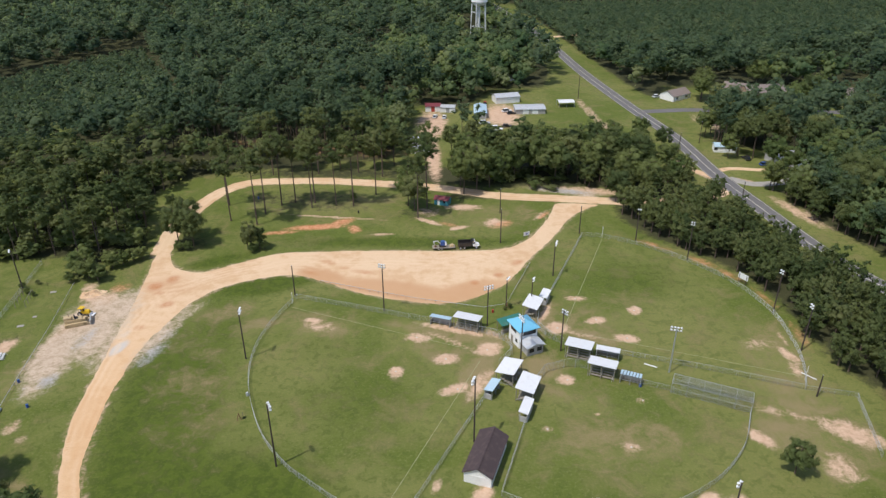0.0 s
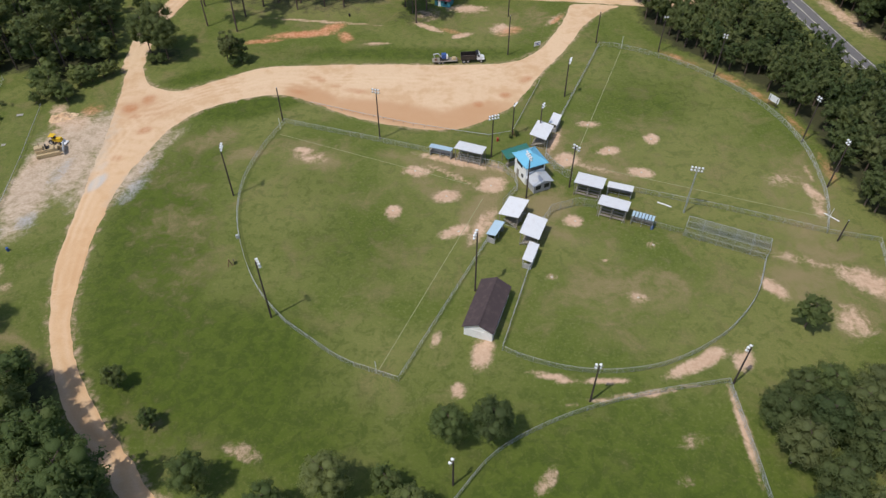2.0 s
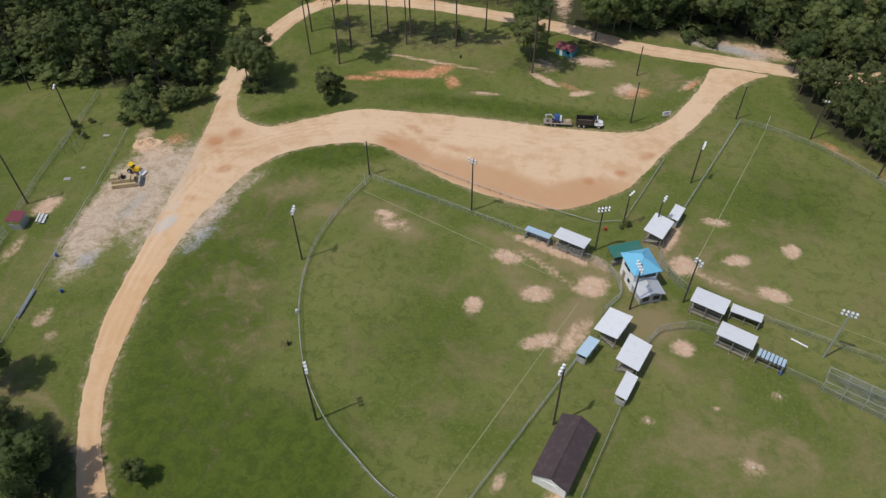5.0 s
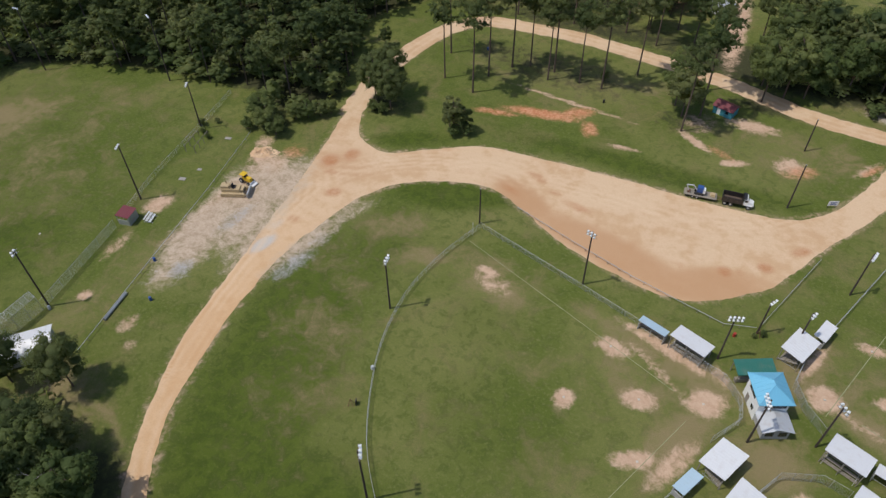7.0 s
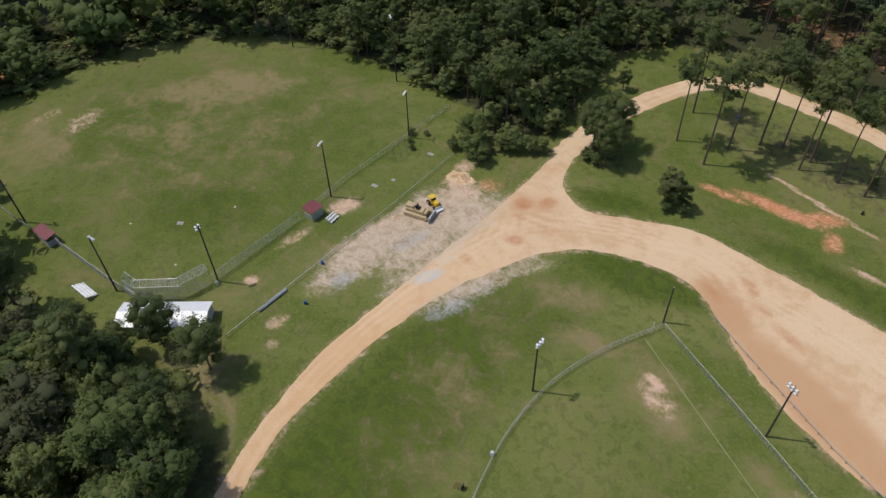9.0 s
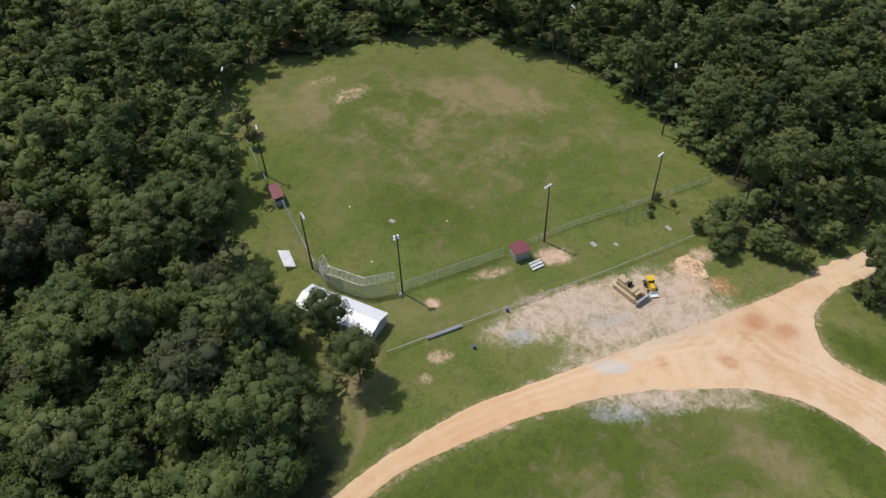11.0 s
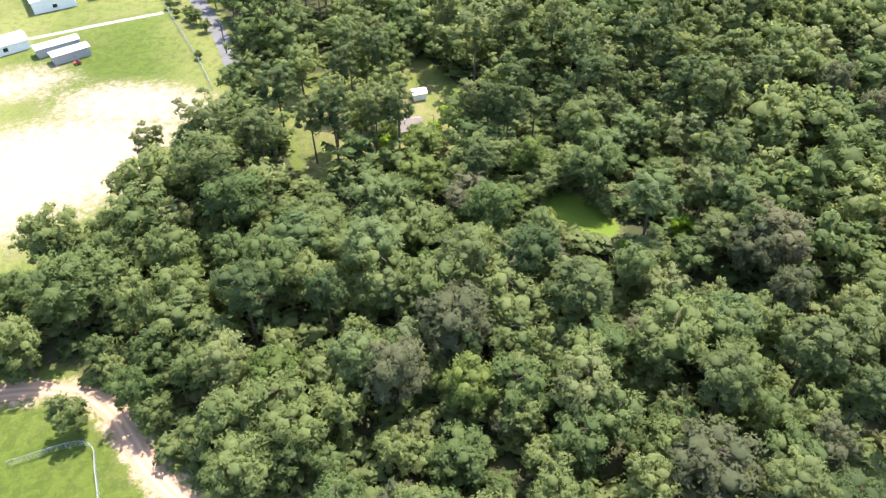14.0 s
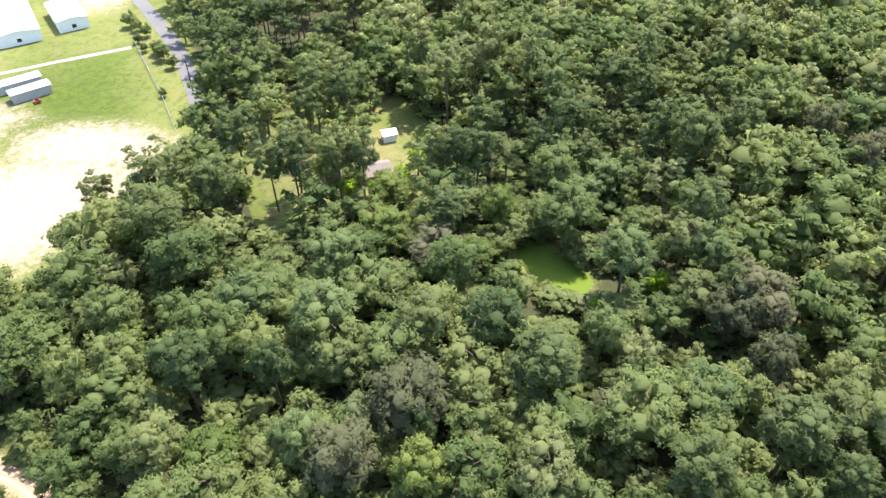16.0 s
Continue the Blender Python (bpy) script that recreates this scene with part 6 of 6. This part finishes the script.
def dump_truck(m):
    ob = thing("dump_truck", m, "dump truck with a white cab and a black steel bed", "truck")
    part("chassis", Shape().box(0, 0, 0.75, 6.6, 0.9, 0.3), RUBBER, ob)
    for x in (-2.6, -1.35, 2.45):
        for s in (-1, 1):
            wheel(ob, x, s * 0.95, 0.52, 0.38)
    bed = Shape().box(-1.2, 0, 1.1, 4.3, 2.3, 0.12)
    for s in (-1, 1):
        bed.box(-1.2, s * 1.16, 1.1, 4.3, 0.1, 1.35)
        for i in range(6):
            bed.box(-3.1 + i * 0.76, s * 1.24, 1.15, 0.1, 0.08, 1.25)
    bed.box(-3.32, 0, 1.1, 0.1, 2.3, 1.25).box(0.95, 0, 1.1, 0.1, 2.4, 1.75).box(1.3, 0, 2.75, 0.8, 2.3, 0.1)
    part("bed", bed, PAINTBLACK, ob, "black ribbed steel dump bed")
    part("load", Shape().add([(-3.1, -1.0, 1.3), (0.8, -1.0, 1.3), (0.8, 1.0, 1.3), (-3.1, 1.0, 1.3), (-2.2, 0, 1.6), (0.1, 0.1, 1.65)], [(0, 1, 5, 4), (1, 2, 5), (2, 3, 4, 5), (3, 0, 4)]), BARK, ob, "heap of brown soil")
    cab = Shape().add([(1.2, -1.1, 1.0), (2.3, -1.1, 1.0), (2.3, 1.1, 1.0), (1.2, 1.1, 1.0), (1.25, -1.0, 2.65), (1.95, -1.0, 2.65), (1.95, 1.0, 2.65), (1.25, 1.0, 2.65), (2.3, -1.1, 1.8), (2.3, 1.1, 1.8)],
                      [(0, 3, 2, 1), (4, 5, 6, 7), (0, 1, 8, 5, 4), (3, 7, 6, 9, 2), (0, 4, 7, 3), (8, 9, 6, 5), (1, 2, 9, 8)])
    part("cab", cab, PAINTWHITE, ob)
    part("windscreen", Shape().add([(2.29, -0.95, 1.88), (2.29, 0.95, 1.88), (2.03, 0.9, 2.56), (2.03, -0.9, 2.56)], [(0, 1, 2, 3)]).box(2.2, 0, 1.82, 0.12, 1.9, 0.05), DARKGLASS, ob)
    for s in (-1, 1):
        part("side_window", Shape().box(1.65, s * 1.07, 1.9, 0.6, 0.06, 0.55), DARKGLASS, ob)
        part("headlight", Shape().box(3.42, s * 0.75, 1.1, 0.08, 0.3, 0.2), LAMPGLASS, ob)
        part("mudguard", Shape().box(2.5, s * 0.97, 1.0, 1.3, 0.36, 0.14), PAINTWHITE, ob)
    part("bonnet", Shape().add([(2.3, -0.8, 0.85), (3.4, -0.7, 0.85), (3.4, 0.7, 0.85), (2.3, 0.8, 0.85), (2.3, -0.8, 1.75), (3.35, -0.62, 1.5), (3.35, 0.62, 1.5), (2.3, 0.8, 1.75)], [(0, 3, 2, 1), (4, 5, 6, 7), (0, 1, 5, 4), (1, 2, 6, 5), (2, 3, 7, 6), (3, 0, 4, 7)]), PAINTWHITE, ob)


def trailer(m):
    ob = thing("flatbed_trailer", m, "rusty flatbed trailer with a wooden deck", "trailer")
    part("deck", Shape().box(0, 0, 0.75, 7.2, 2.3, 0.14), GREYWOOD, ob)
    part("frame", Shape().box(0, 0.7, 0.55, 7.0, 0.12, 0.2).box(0, -0.7, 0.55, 7.0, 0.12, 0.2), RUST, ob)
    part("drawbar", Shape().rod((3.6, 0.8, 0.65), (4.9, 0, 0.65), 0.07).rod((3.6, -0.8, 0.65), (4.9, 0, 0.65), 0.07), RUST, ob)
    for x in (-1.6, -0.6):
        for s in (-1, 1):
            wheel(ob, x, s * 0.95, 0.4, 0.26)
    e = thing("mini_excavator", m @ pose(-1.0, 0, 0.9), "small excavator with a pale boom and blue cab on the trailer", "excavator")
    for s in (-1, 1):
        part("track", Shape().box(0.6, s * 0.6, 0.0, 2.0, 0.35, 0.5), RUBBER, e)
    part("cab", Shape().box(0.75, 0.1, 0.55, 1.3, 1.2, 1.25), PAINTBLUE, e)
    part("counterweight", Shape().box(1.65, 0, 0.5, 0.5, 1.3, 0.9), PAINTWHITE, e)
    part("boom", Shape().rod((0.1, -0.2, 0.9), (-0.9, -0.2, 2.1), 0.16).rod((-0.9, -0.2, 2.1), (-2.3, -0.2, 1.9), 0.15), ROOFGREY, e)
    part("arm", Shape().rod((-2.3, -0.2, 1.9), (-1.7, -0.2, 0.4), 0.13), ROOFGREY, e)
    part("bucket", Shape().box(-1.6, -0.2, 0.05, 0.6, 0.7, 0.45), RUST, e)
    block("timber_stack", Shape().box(0, 0, 0, 1.1, 1.2, 0.3).box(0.1, 0.1, 0.3, 0.9, 0.9, 0.25), PAINTSAND, "pale timber stacked on the trailer deck", "timber", m @ pose(2.6, 0, 0.9))


def dozer(m):
    ob = thing("crawler_machine", m, "sand-coloured tracked machine with a wide front blade", "machine")
    for s in (-1, 1):
        sh = Shape()
        sh.box(0, s * 1.05, 0.1, 3.8, 0.5, 0.75).rod((-1.9, s * 1.05 - 0.25, 0.47), (-1.9, s * 1.05 + 0.25, 0.47), 0.38, n=10).rod((1.9, s * 1.05 - 0.25, 0.47), (1.9, s * 1.05 + 0.25, 0.47), 0.38, n=10)
        part("track", sh, PAINTSAND, ob)
    part("hull", Shape().box(-0.4, 0, 0.7, 3.4, 1.5, 0.8).box(1.3, 0, 0.8, 1.2, 1.2, 0.5), PAINTSAND, ob)
    part("engine_cover", Shape().box(-1.4, 0, 1.5, 1.5, 1.2, 0.55), PAINTSAND, ob)
    part("seat", Shape().box(0.2, 0, 1.5, 0.6, 0.9, 0.15).box(-0.1, 0, 1.5, 0.14, 0.9, 0.7), RUBBER, ob)
    part("rollbar", Shape().rod((-0.3, -0.7, 1.4), (-0.3, -0.7, 2.4), 0.06).rod((-0.3, 0.7, 1.4), (-0.3, 0.7, 2.4), 0.06).rod((-0.3, -0.7, 2.4), (-0.3, 0.7, 2.4), 0.06), PAINTSAND, ob)
    part("exhaust", Shape().rod((-1.2, 0.3, 2.0), (-1.2, 0.3, 2.7), 0.06), RUST, ob)
    part("blade", Shape().box(2.8, 0, 0.1, 0.16, 3.0, 1.0).box(2.9, 0, 1.0, 0.2, 2.8, 0.12), STEEL, ob, "worn steel blade")
    for s in (-1, 1):
        part("push_arm", Shape().rod((0.8, s * 1.1, 0.6), (2.8, s * 1.1, 0.5), 0.09), PAINTSAND, ob)


def roller(m):
    ob = thing("tractor", m, "yellow tractor with a grey hood box", "tractor")
    for x, r in ((-1.0, 0.65), (1.1, 0.42)):
        for s in (-1, 1):
            wheel(ob, x, s * 0.8, r, 0.36)
    part("body", Shape().box(0.3, 0, 0.6, 2.6, 0.9, 0.7), PAINTYELLOW, ob)
    part("hood", Shape().box(0.9, 0, 1.3, 1.2, 0.8, 0.4), PAINTYELLOW, ob)
    part("canopy", Shape().box(-0.7, 0, 2.2, 1.4, 1.5, 0.1), PAINTYELLOW, ob)
    for x in (-1.3, -0.1):
        for s in (-1, 1):
            part("canopy_post", Shape().rod((x, s * 0.65, 1.0), (x, s * 0.65, 2.2), 0.05), PAINTYELLOW, ob)
    part("seat", Shape().box(-0.7, 0, 1.3, 0.5, 0.5, 0.12).box(-0.95, 0, 1.3, 0.1, 0.5, 0.5), RUBBER, ob)
    part("steering_wheel", Shape().rod((-0.1, 0, 1.3), (-0.25, 0, 1.65), 0.03).rod((-0.25, 0, 1.62), (-0.25, 0, 1.67), 0.2, n=10), RUBBER, ob)
    part("front_bucket", Shape().box(2.2, 0, 0.25, 1.0, 1.7, 0.12).box(1.75, 0, 0.25, 0.12, 1.7, 0.6), ROOFWHITE, ob, "pale grey front bucket")


dump_truck(pose(8.2, 199.7, 0.04, 0, 0, 4))
trailer(pose(0.2, 199.1, 0.04, 0, 0, 5))
dozer(pose(-97.9, 156.9, 0, 0, 0, 22) @ Matrix.Scale(1.25, 4))
roller(pose(-97.6, 161.4, 0, 0, 0, -8))


def car(x, y, turn, body, L=4.6, H=1.5, label="parked car"):
    ob = thing("car", pose(x, y, 0.03, 0, 0, turn), label, "car", "parked vehicles")
    W = 1.85
    part("body", Shape().slab([(-L / 2, -W / 2, 0.9), (L / 2, -W / 2, 0.82), (L / 2, W / 2, 0.82), (-L / 2, W / 2, 0.9)], 0.55), body, ob)
    a, b = -L * 0.42, L * 0.22
    cabin = Shape().add([(a, -0.85, 0.88), (b, -0.85, 0.84), (b, 0.85, 0.84), (a, 0.85, 0.88), (a + 0.35, -0.68, H), (b - 0.75, -0.68, H), (b - 0.75, 0.68, H), (a + 0.35, 0.68, H)], [(0, 3, 2, 1), (0, 1, 5, 4), (1, 2, 6, 5), (2, 3, 7, 6), (3, 0, 4, 7)])
    part("windows", cabin, DARKGLASS, ob)
    part("roof", Shape().box((a + b) / 2 - 0.2, 0, H, b - a - 1.05, 1.42, 0.05), body, ob)
    for k in (-0.31, 0.31):
        for s in (-1, 1):
            wheel(ob, k * L, s * 0.82, 0.33, 0.22)


for x, y, t, c, L, H, label in ((25.3, 320, 10, PAINTWHITE, 6.6, 2.4, "white delivery van parked on the sandy yard"), (20.5, 330, 5, ROOFGREY, 5.6, 1.9, "grey pickup parked beside the workshop"), (31, 325, 0, PAINTBLACK, 4.8, 1.5, "black car parked on the sandy yard"), (33, 350, 20, PAINTWHITE, 5.2, 1.8, "white pickup parked beside the workshop"), (35, 346, 15, PAINTBLACK, 4.6, 1.6, "dark car parked beside the workshop"), (-3.6, 341, 80, PAINTWHITE, 4.4, 1.5, "white car parked by the red-roofed barn"), (1.0, 340, 85, PAINTWHITE, 4.4, 1.5, "white car parked by the grey shed"),
                                (22.5, 362, 90, PAINTRED, 5, 2.2, "red truck parked behind the workshop"), (116.5, 376, 30, PAINTWHITE, 4.6, 1.5, "pale car parked beside the white house"), (133, 272, 10, PAINTBLUE, 4.6, 1.5, "blue car parked beside the grey house"), (128, 279, 100, PAINTBLACK, 4.8, 1.7, "dark car parked under the trees"), (137, 259, 5, PAINTBLACK, 4.8, 1.7, "black car parked on the concrete driveway"), (141, 264, 10, PAINTBLACK, 4.8, 1.5, "dark car parked beside the carport"), (-17, -118, 10, PAINTRED, 1.9, 1.1, "small red cart beside the portable classroom")):
    car(x, y, t, c, L, H, label)

carport = thing("carport", pose(64.5, 360, 0, 0, 0, 5), "white open carport on thin posts", "carport")
part("roof", Shape().slab([(-4.2, -3.2, 2.7), (4.2, -3.2, 2.7), (4.2, 0, 3.3), (-4.2, 0, 3.3)], 0.1).slab([(-4.2, 0, 3.3), (4.2, 0, 3.3), (4.2, 3.2, 2.7), (-4.2, 3.2, 2.7)], 0.1), ROOFWHITE, carport)
for x in (-4, 0, 4):
    for s in (-1, 1):
        part("post", Shape().box(x, s * 3.0, -0.1, 0.12, 0.12, 2.7), STEEL, carport)


def water_tower(x, y):
    ob = thing("water_tower", pose(x, y, 0), "white water tower with a rounded tank on slim legs", "water tower")
    r, z0 = 5.6, 26.0
    rings = [(1.2, -1.6), (3.4, -1.1), (5.0, 0.2), (r, 1.6), (r, 5.2), (5.0, 7.0), (3.4, 8.4), (1.4, 9.2), (0.2, 9.4)]
    n = 20
    V = [(a * math.cos(6.2832 * i / n), a * math.sin(6.2832 * i / n), z0 + z) for a, z in rings for i in range(n)]
    F = [(k * n + i, k * n + (i + 1) % n, (k + 1) * n + (i + 1) % n, (k + 1) * n + i) for k in range(len(rings) - 1) for i in range(n)] + [tuple(range(n))[::-1], tuple(range(len(V) - n, len(V)))]
    part("tank", Shape().add(V, F), PAINTWHITE, ob)
    walkway = Shape()
    for i in range(n):
        a, b = 6.2832 * i / n, 6.2832 * (i + 1) / n
        walkway.slab([(5.2 * math.cos(a), 5.2 * math.sin(a), z0 + 1.7), (6.3 * math.cos(a), 6.3 * math.sin(a), z0 + 1.7), (6.3 * math.cos(b), 6.3 * math.sin(b), z0 + 1.7), (5.2 * math.cos(b), 5.2 * math.sin(b), z0 + 1.7)], 0.12)
        walkway.rod((6.25 * math.cos(a), 6.25 * math.sin(a), z0 + 2.8), (6.25 * math.cos(b), 6.25 * math.sin(b), z0 + 2.8), 0.05, n=4)
    part("walkway", walkway, PAINTWHITE, ob)
    legs = [(math.cos(0.5 + 1.2566 * i), math.sin(0.5 + 1.2566 * i)) for i in range(5)]
    for a, b in legs:
        part("leg", Shape().rod((6.4 * a, 6.4 * b, -0.3), (5.3 * a, 5.3 * b, z0 + 1.4), 0.36, n=8), PAINTWHITE, ob)
    part("riser_pipe", Shape().rod((0, 0, -0.3), (0, 0, z0 - 1.4), 0.8, n=10), PAINTWHITE, ob)
    for i in range(5):
        (a, b), (c, d) = legs[i], legs[(i + 1) % 5]
        for z in (10, 20):
            k = 6.4 - 1.1 * z / 30
            part("strut", Shape().rod((k * a, k * b, z), (k * c, k * d, z), 0.13, n=5), PAINTWHITE, ob)


water_tower(27.5, 535)

# ---- markings and small things on the fields ----
for a, b, w in (((8.9, 139.6), (-12.0, 92.3), 0.12), ((5.7, 144.8), (-42.0, 164.7), 0.12), ((30.4, 150.3), (52.2, 205.4), 0.14), ((36, 151), (85.4, 132.8), 0.12)):
    ribbon("field_line", [a, ((a[0] + b[0]) / 2, (a[1] + b[1]) / 2), b], w, CHALK, "faded chalk line on the grass", 0.012, 0.03, 0.02, "field marking", across=2)


def base(x, y, turn=22):
    block("base", Shape().slab([(-0.2, -0.2, 0.1), (0.2, -0.2, 0.1), (0.2, 0.2, 0.1), (-0.2, 0.2, 0.1)], 0.12).slab([(-0.17, -0.17, 0.12), (0.17, -0.17, 0.12), (0.17, 0.17, 0.12), (-0.17, 0.17, 0.12)], 0.02), OLDWHITE, "small white base plate on worn ground", "base", pose(x, y, 0, 0, 0, turn), "field bases")


for x, y in ((11.0, 144.2), (0.6, 140.5), (-11.5, 135.6), (-6.9, 149.7), (3.2, 128.8), (30, 153.7), (40.9, 157.5), (52.2, 162), (37.1, 168.2), (47.2, 148.9), (29.2, 132), (22.2, 115.3), (45, 124.5), (38.9, 109.7), (-121.6, 109.5), (-140.5, 108.2), (-129, 128.2)):
    base(x, y)
block("pitching_rubber", Shape().box(0, 0, 0, 1.4, 1.0, 0.08).box(0, 0, 0.08, 0.7, 0.25, 0.05), CONCRETE, "pale pitcher's plate on the mound", "pitching plate", pose(-132.8, 116.4, 0, 0, 0, 40))
for x, y, h in ((-12.3, 91.8, 4.5), (-42.0, 166.5, 4.5), (52.4, 206.2, 5), (84.9, 131.5, 5)):
    block("foul_pole", Shape().rod((0, 0, -0.2), (0, 0, h * 0.8), 0.05, n=8).rod((0, 0, h * 0.8), (0, 0, h * 0.8 + 0.08), 0.07, 0.03, n=8), PAINTWHITE, "slim pale foul pole at the outfield fence", "foul pole", pose(x, y, 0), "foul poles")

for x, y, t in ((-44.7, 118.5, 20), (17.5, 163.0, 0)):
    ob = thing("stacked_frame", pose(x, y, 0, 0, 0, t), "leaning rusty frame with a dark board", "frame")
    part("leg", Shape().rod((-0.5, 0, -0.1), (0, 0.4, 1.8), 0.06), RUST, ob)
    part("leg", Shape().rod((0.5, 0, -0.1), (0, 0.4, 1.8), 0.06), RUST, ob)
    part("leg", Shape().rod((0, 1.2, -0.1), (0, 0.4, 1.8), 0.06), PAINTSAND, ob)
    part("board", Shape().box(0.9, 0.6, -0.05, 0.1, 0.9, 1.3), PAINTBLACK, ob)
tree(18.3, 163.6, "oak3", 0.16, "small ornamental bush by the flag pole", 1.0, "bush")
tree(16.8, 162.6, "oak3", 0.12, "small ornamental bush by the flag pole", 1.0, "bush")


def sign(x, y, turn):
    ob = thing("notice_board", pose(x, y, 0, 0, 0, turn), "white notice board on two posts", "sign")
    part("panel", Shape().box(0, 0, 0.7, 2.2, 0.1, 1.3), PAINTWHITE, ob)
    for s in (-1, 1):
        part("post", Shape().box(s * 0.9, 0.1, -0.2, 0.1, 0.1, 2.2), POLEWOOD, ob)
    for i in range(3):
        part("text_bar", Shape().box(0, -0.06, 1.0 + i * 0.3, 1.5 - 0.3 * (i % 2), 0.02, 0.12), PAINTBLUE, ob)


sign(27.6, 207, 25)


def scoreboard(x, y, turn):
    ob = thing("scoreboard", pose(x, y, 0, 0, 0, turn), "small white scoreboard on posts behind the fence", "scoreboard")
    part("panel", Shape().box(0, 0, 1.6, 3.2, 0.15, 1.7), PAINTWHITE, ob)
    part("dark_field", Shape().box(0, -0.09, 1.75, 2.8, 0.04, 1.0), PAINTBLUE, ob)
    for s in (-1, 1):
        part("post", Shape().box(s * 1.2, 0.12, -0.2, 0.14, 0.1, 3.4), POLEWOOD, ob)


scoreboard(87.0, 176.0, 120)


def barrel(x, y, material, label):
    block("barrel", Shape().rod((0, 0, -0.05), (0, 0, 0.3), 0.29, n=12).rod((0, 0, 0.3), (0, 0, 0.34), 0.31, n=12).rod((0, 0, 0.34), (0, 0, 0.6), 0.29, n=12).rod((0, 0, 0.6), (0, 0, 0.64), 0.31, n=12).rod((0, 0, 0.64), (0, 0, 0.9), 0.29, n=12), material, label, "barrel", pose(x, y, 0), "litter barrels")


for x, y, c, l in ((-93.5, 123.3, PAINTBLUE, "blue plastic litter barrel on the grass"), (-100.2, 132.2, PAINTBLUE, "blue plastic litter barrel beside the rail"), (-110.3, 113.2, ROOFGREY, "grey litter barrel beside the backstop"), (13.5, 161.5, PAINTRED, "red litter barrel beside the low rail"), (45.6, 129.4, PAINTBLUE, "blue litter barrel beside the dugout"), (-68.5, 240, PAINTBLUE, "blue litter barrel on the pine lawn"), (-45, 127, ROOFGREY, "grey litter barrel on the grass"), (-30, 227, PAINTBLACK, "dark litter barrel on the pine lawn")):
    barrel(x, y, c, l)
culvert = block("culvert_pipe", Shape().rod((0, -3.6, 0.32), (0, 3.6, 0.32), 0.36, n=12), STEEL, "long grey culvert pipe lying on the grass", "pipe", pose(-98.7, 119, 0, 0, 0, 8))
block("loose_plank", Shape().box(0, 0, 0, 3.2, 0.35, 0.06), PAINTWHITE, "pale plank lying on the grass", "plank", pose(50.2, 137.4, 0.0, 0, 0, -30))
block("loose_plank", Shape().box(0, 0, 0, 3.6, 0.3, 0.06), PAINTWHITE, "pale plank lying beside the outfield corner", "plank", pose(86.5, 133.0, 0.0, 0, 0, -50))
for x, y, a, b in ((-112.5, 156, 1.6, 1.0), (-111, 160.5, 1.0, 0.8), (-112.3, 173.5, 1.6, 0.9)):
    block("concrete_slab", Shape().slab([(-a / 2, -b / 2, 0.12), (a / 2, -b / 2, 0.12), (a / 2, b / 2, 0.12), (-a / 2, b / 2, 0.12)], 0.2), CONCRETE, "small concrete slab sunk in the grass", "slab", pose(x, y, 0, 0, 0, 12))

frame_posts = thing("post_frame", pose(-116.5, 168.5, 0, 0, 0, 100), "bare wooden posts and rails of an unfinished pen", "frame")
for i in range(4):
    for k in (0, 2.6):
        part("post", Shape().box(i * 2.2 - 3.3, k, -0.2, 0.11, 0.11, 2.3), GREYWOOD, frame_posts)
for k in (0, 2.6):
    part("rail", Shape().box(0, k, 1.9, 6.8, 0.07, 0.12), GREYWOOD, frame_posts)

# heap of sandy spoil at the lot's end
heap = bmesh.new()
bmesh.ops.create_grid(heap, x_segments=40, y_segments=40, size=4.6)
for v in heap.verts:
    q = v.co.copy()
    d = math.hypot(q.x, q.y) / (4.4 * (0.75 + 0.55 * noise.noise(Vector((q.x * 0.35, q.y * 0.35, 5)))))
    lump = max(0.0, 0.5 + noise.noise(q * 0.8) + 0.5 * noise.noise(q * 2.0))
    v.co.z = max(0.0, 1 - d) ** 0.8 * 1.3 * lump - 0.06
me = bpy.data.meshes.new("soil_mound")
heap.to_mesh(me)
heap.free()
block("soil_mound", me, DIRT, "low rough mound of pale sandy soil", "soil mound", pose(-100.6, 172.3, 0, 0, 0, 35) @ Matrix.Diagonal((1.15, 0.7, 0.75, 1)))

# pond and puddle
P = ragged([(-113.5, -1), (-112.5, 6), (-115, 13), (-119.5, 17), (-123.5, 14), (-122.5, 7), (-121, 1), (-117, -3)], 0.5, True)
block("pond", Shape().slab([(x, y, 0.03) for x, y in P], 0.2), ALGAE, "pond covered with bright green algae", "pond", kind="structure")
# ---- power line along the road ----
line = Shape()
poles = [(107.5, 231.2), (101, 285), (73.6, 373.9)]
for (xa, ya), (xb, yb) in zip(poles[:-1], poles[1:]):
    for i in range(8):
        u, w = i / 8, (i + 1) / 8
        za, zb = 9.3 - 1.2 * (1 - (2 * u - 1) ** 2), 9.3 - 1.2 * (1 - (2 * w - 1) ** 2)
        line.rod((xa + (xb - xa) * u, ya + (yb - ya) * u, za), (xa + (xb - xa) * w, ya + (yb - ya) * w, zb), 0.02, n=3)
block("power_line", line, RUBBER, "thin black power line between the utility poles", "power line")
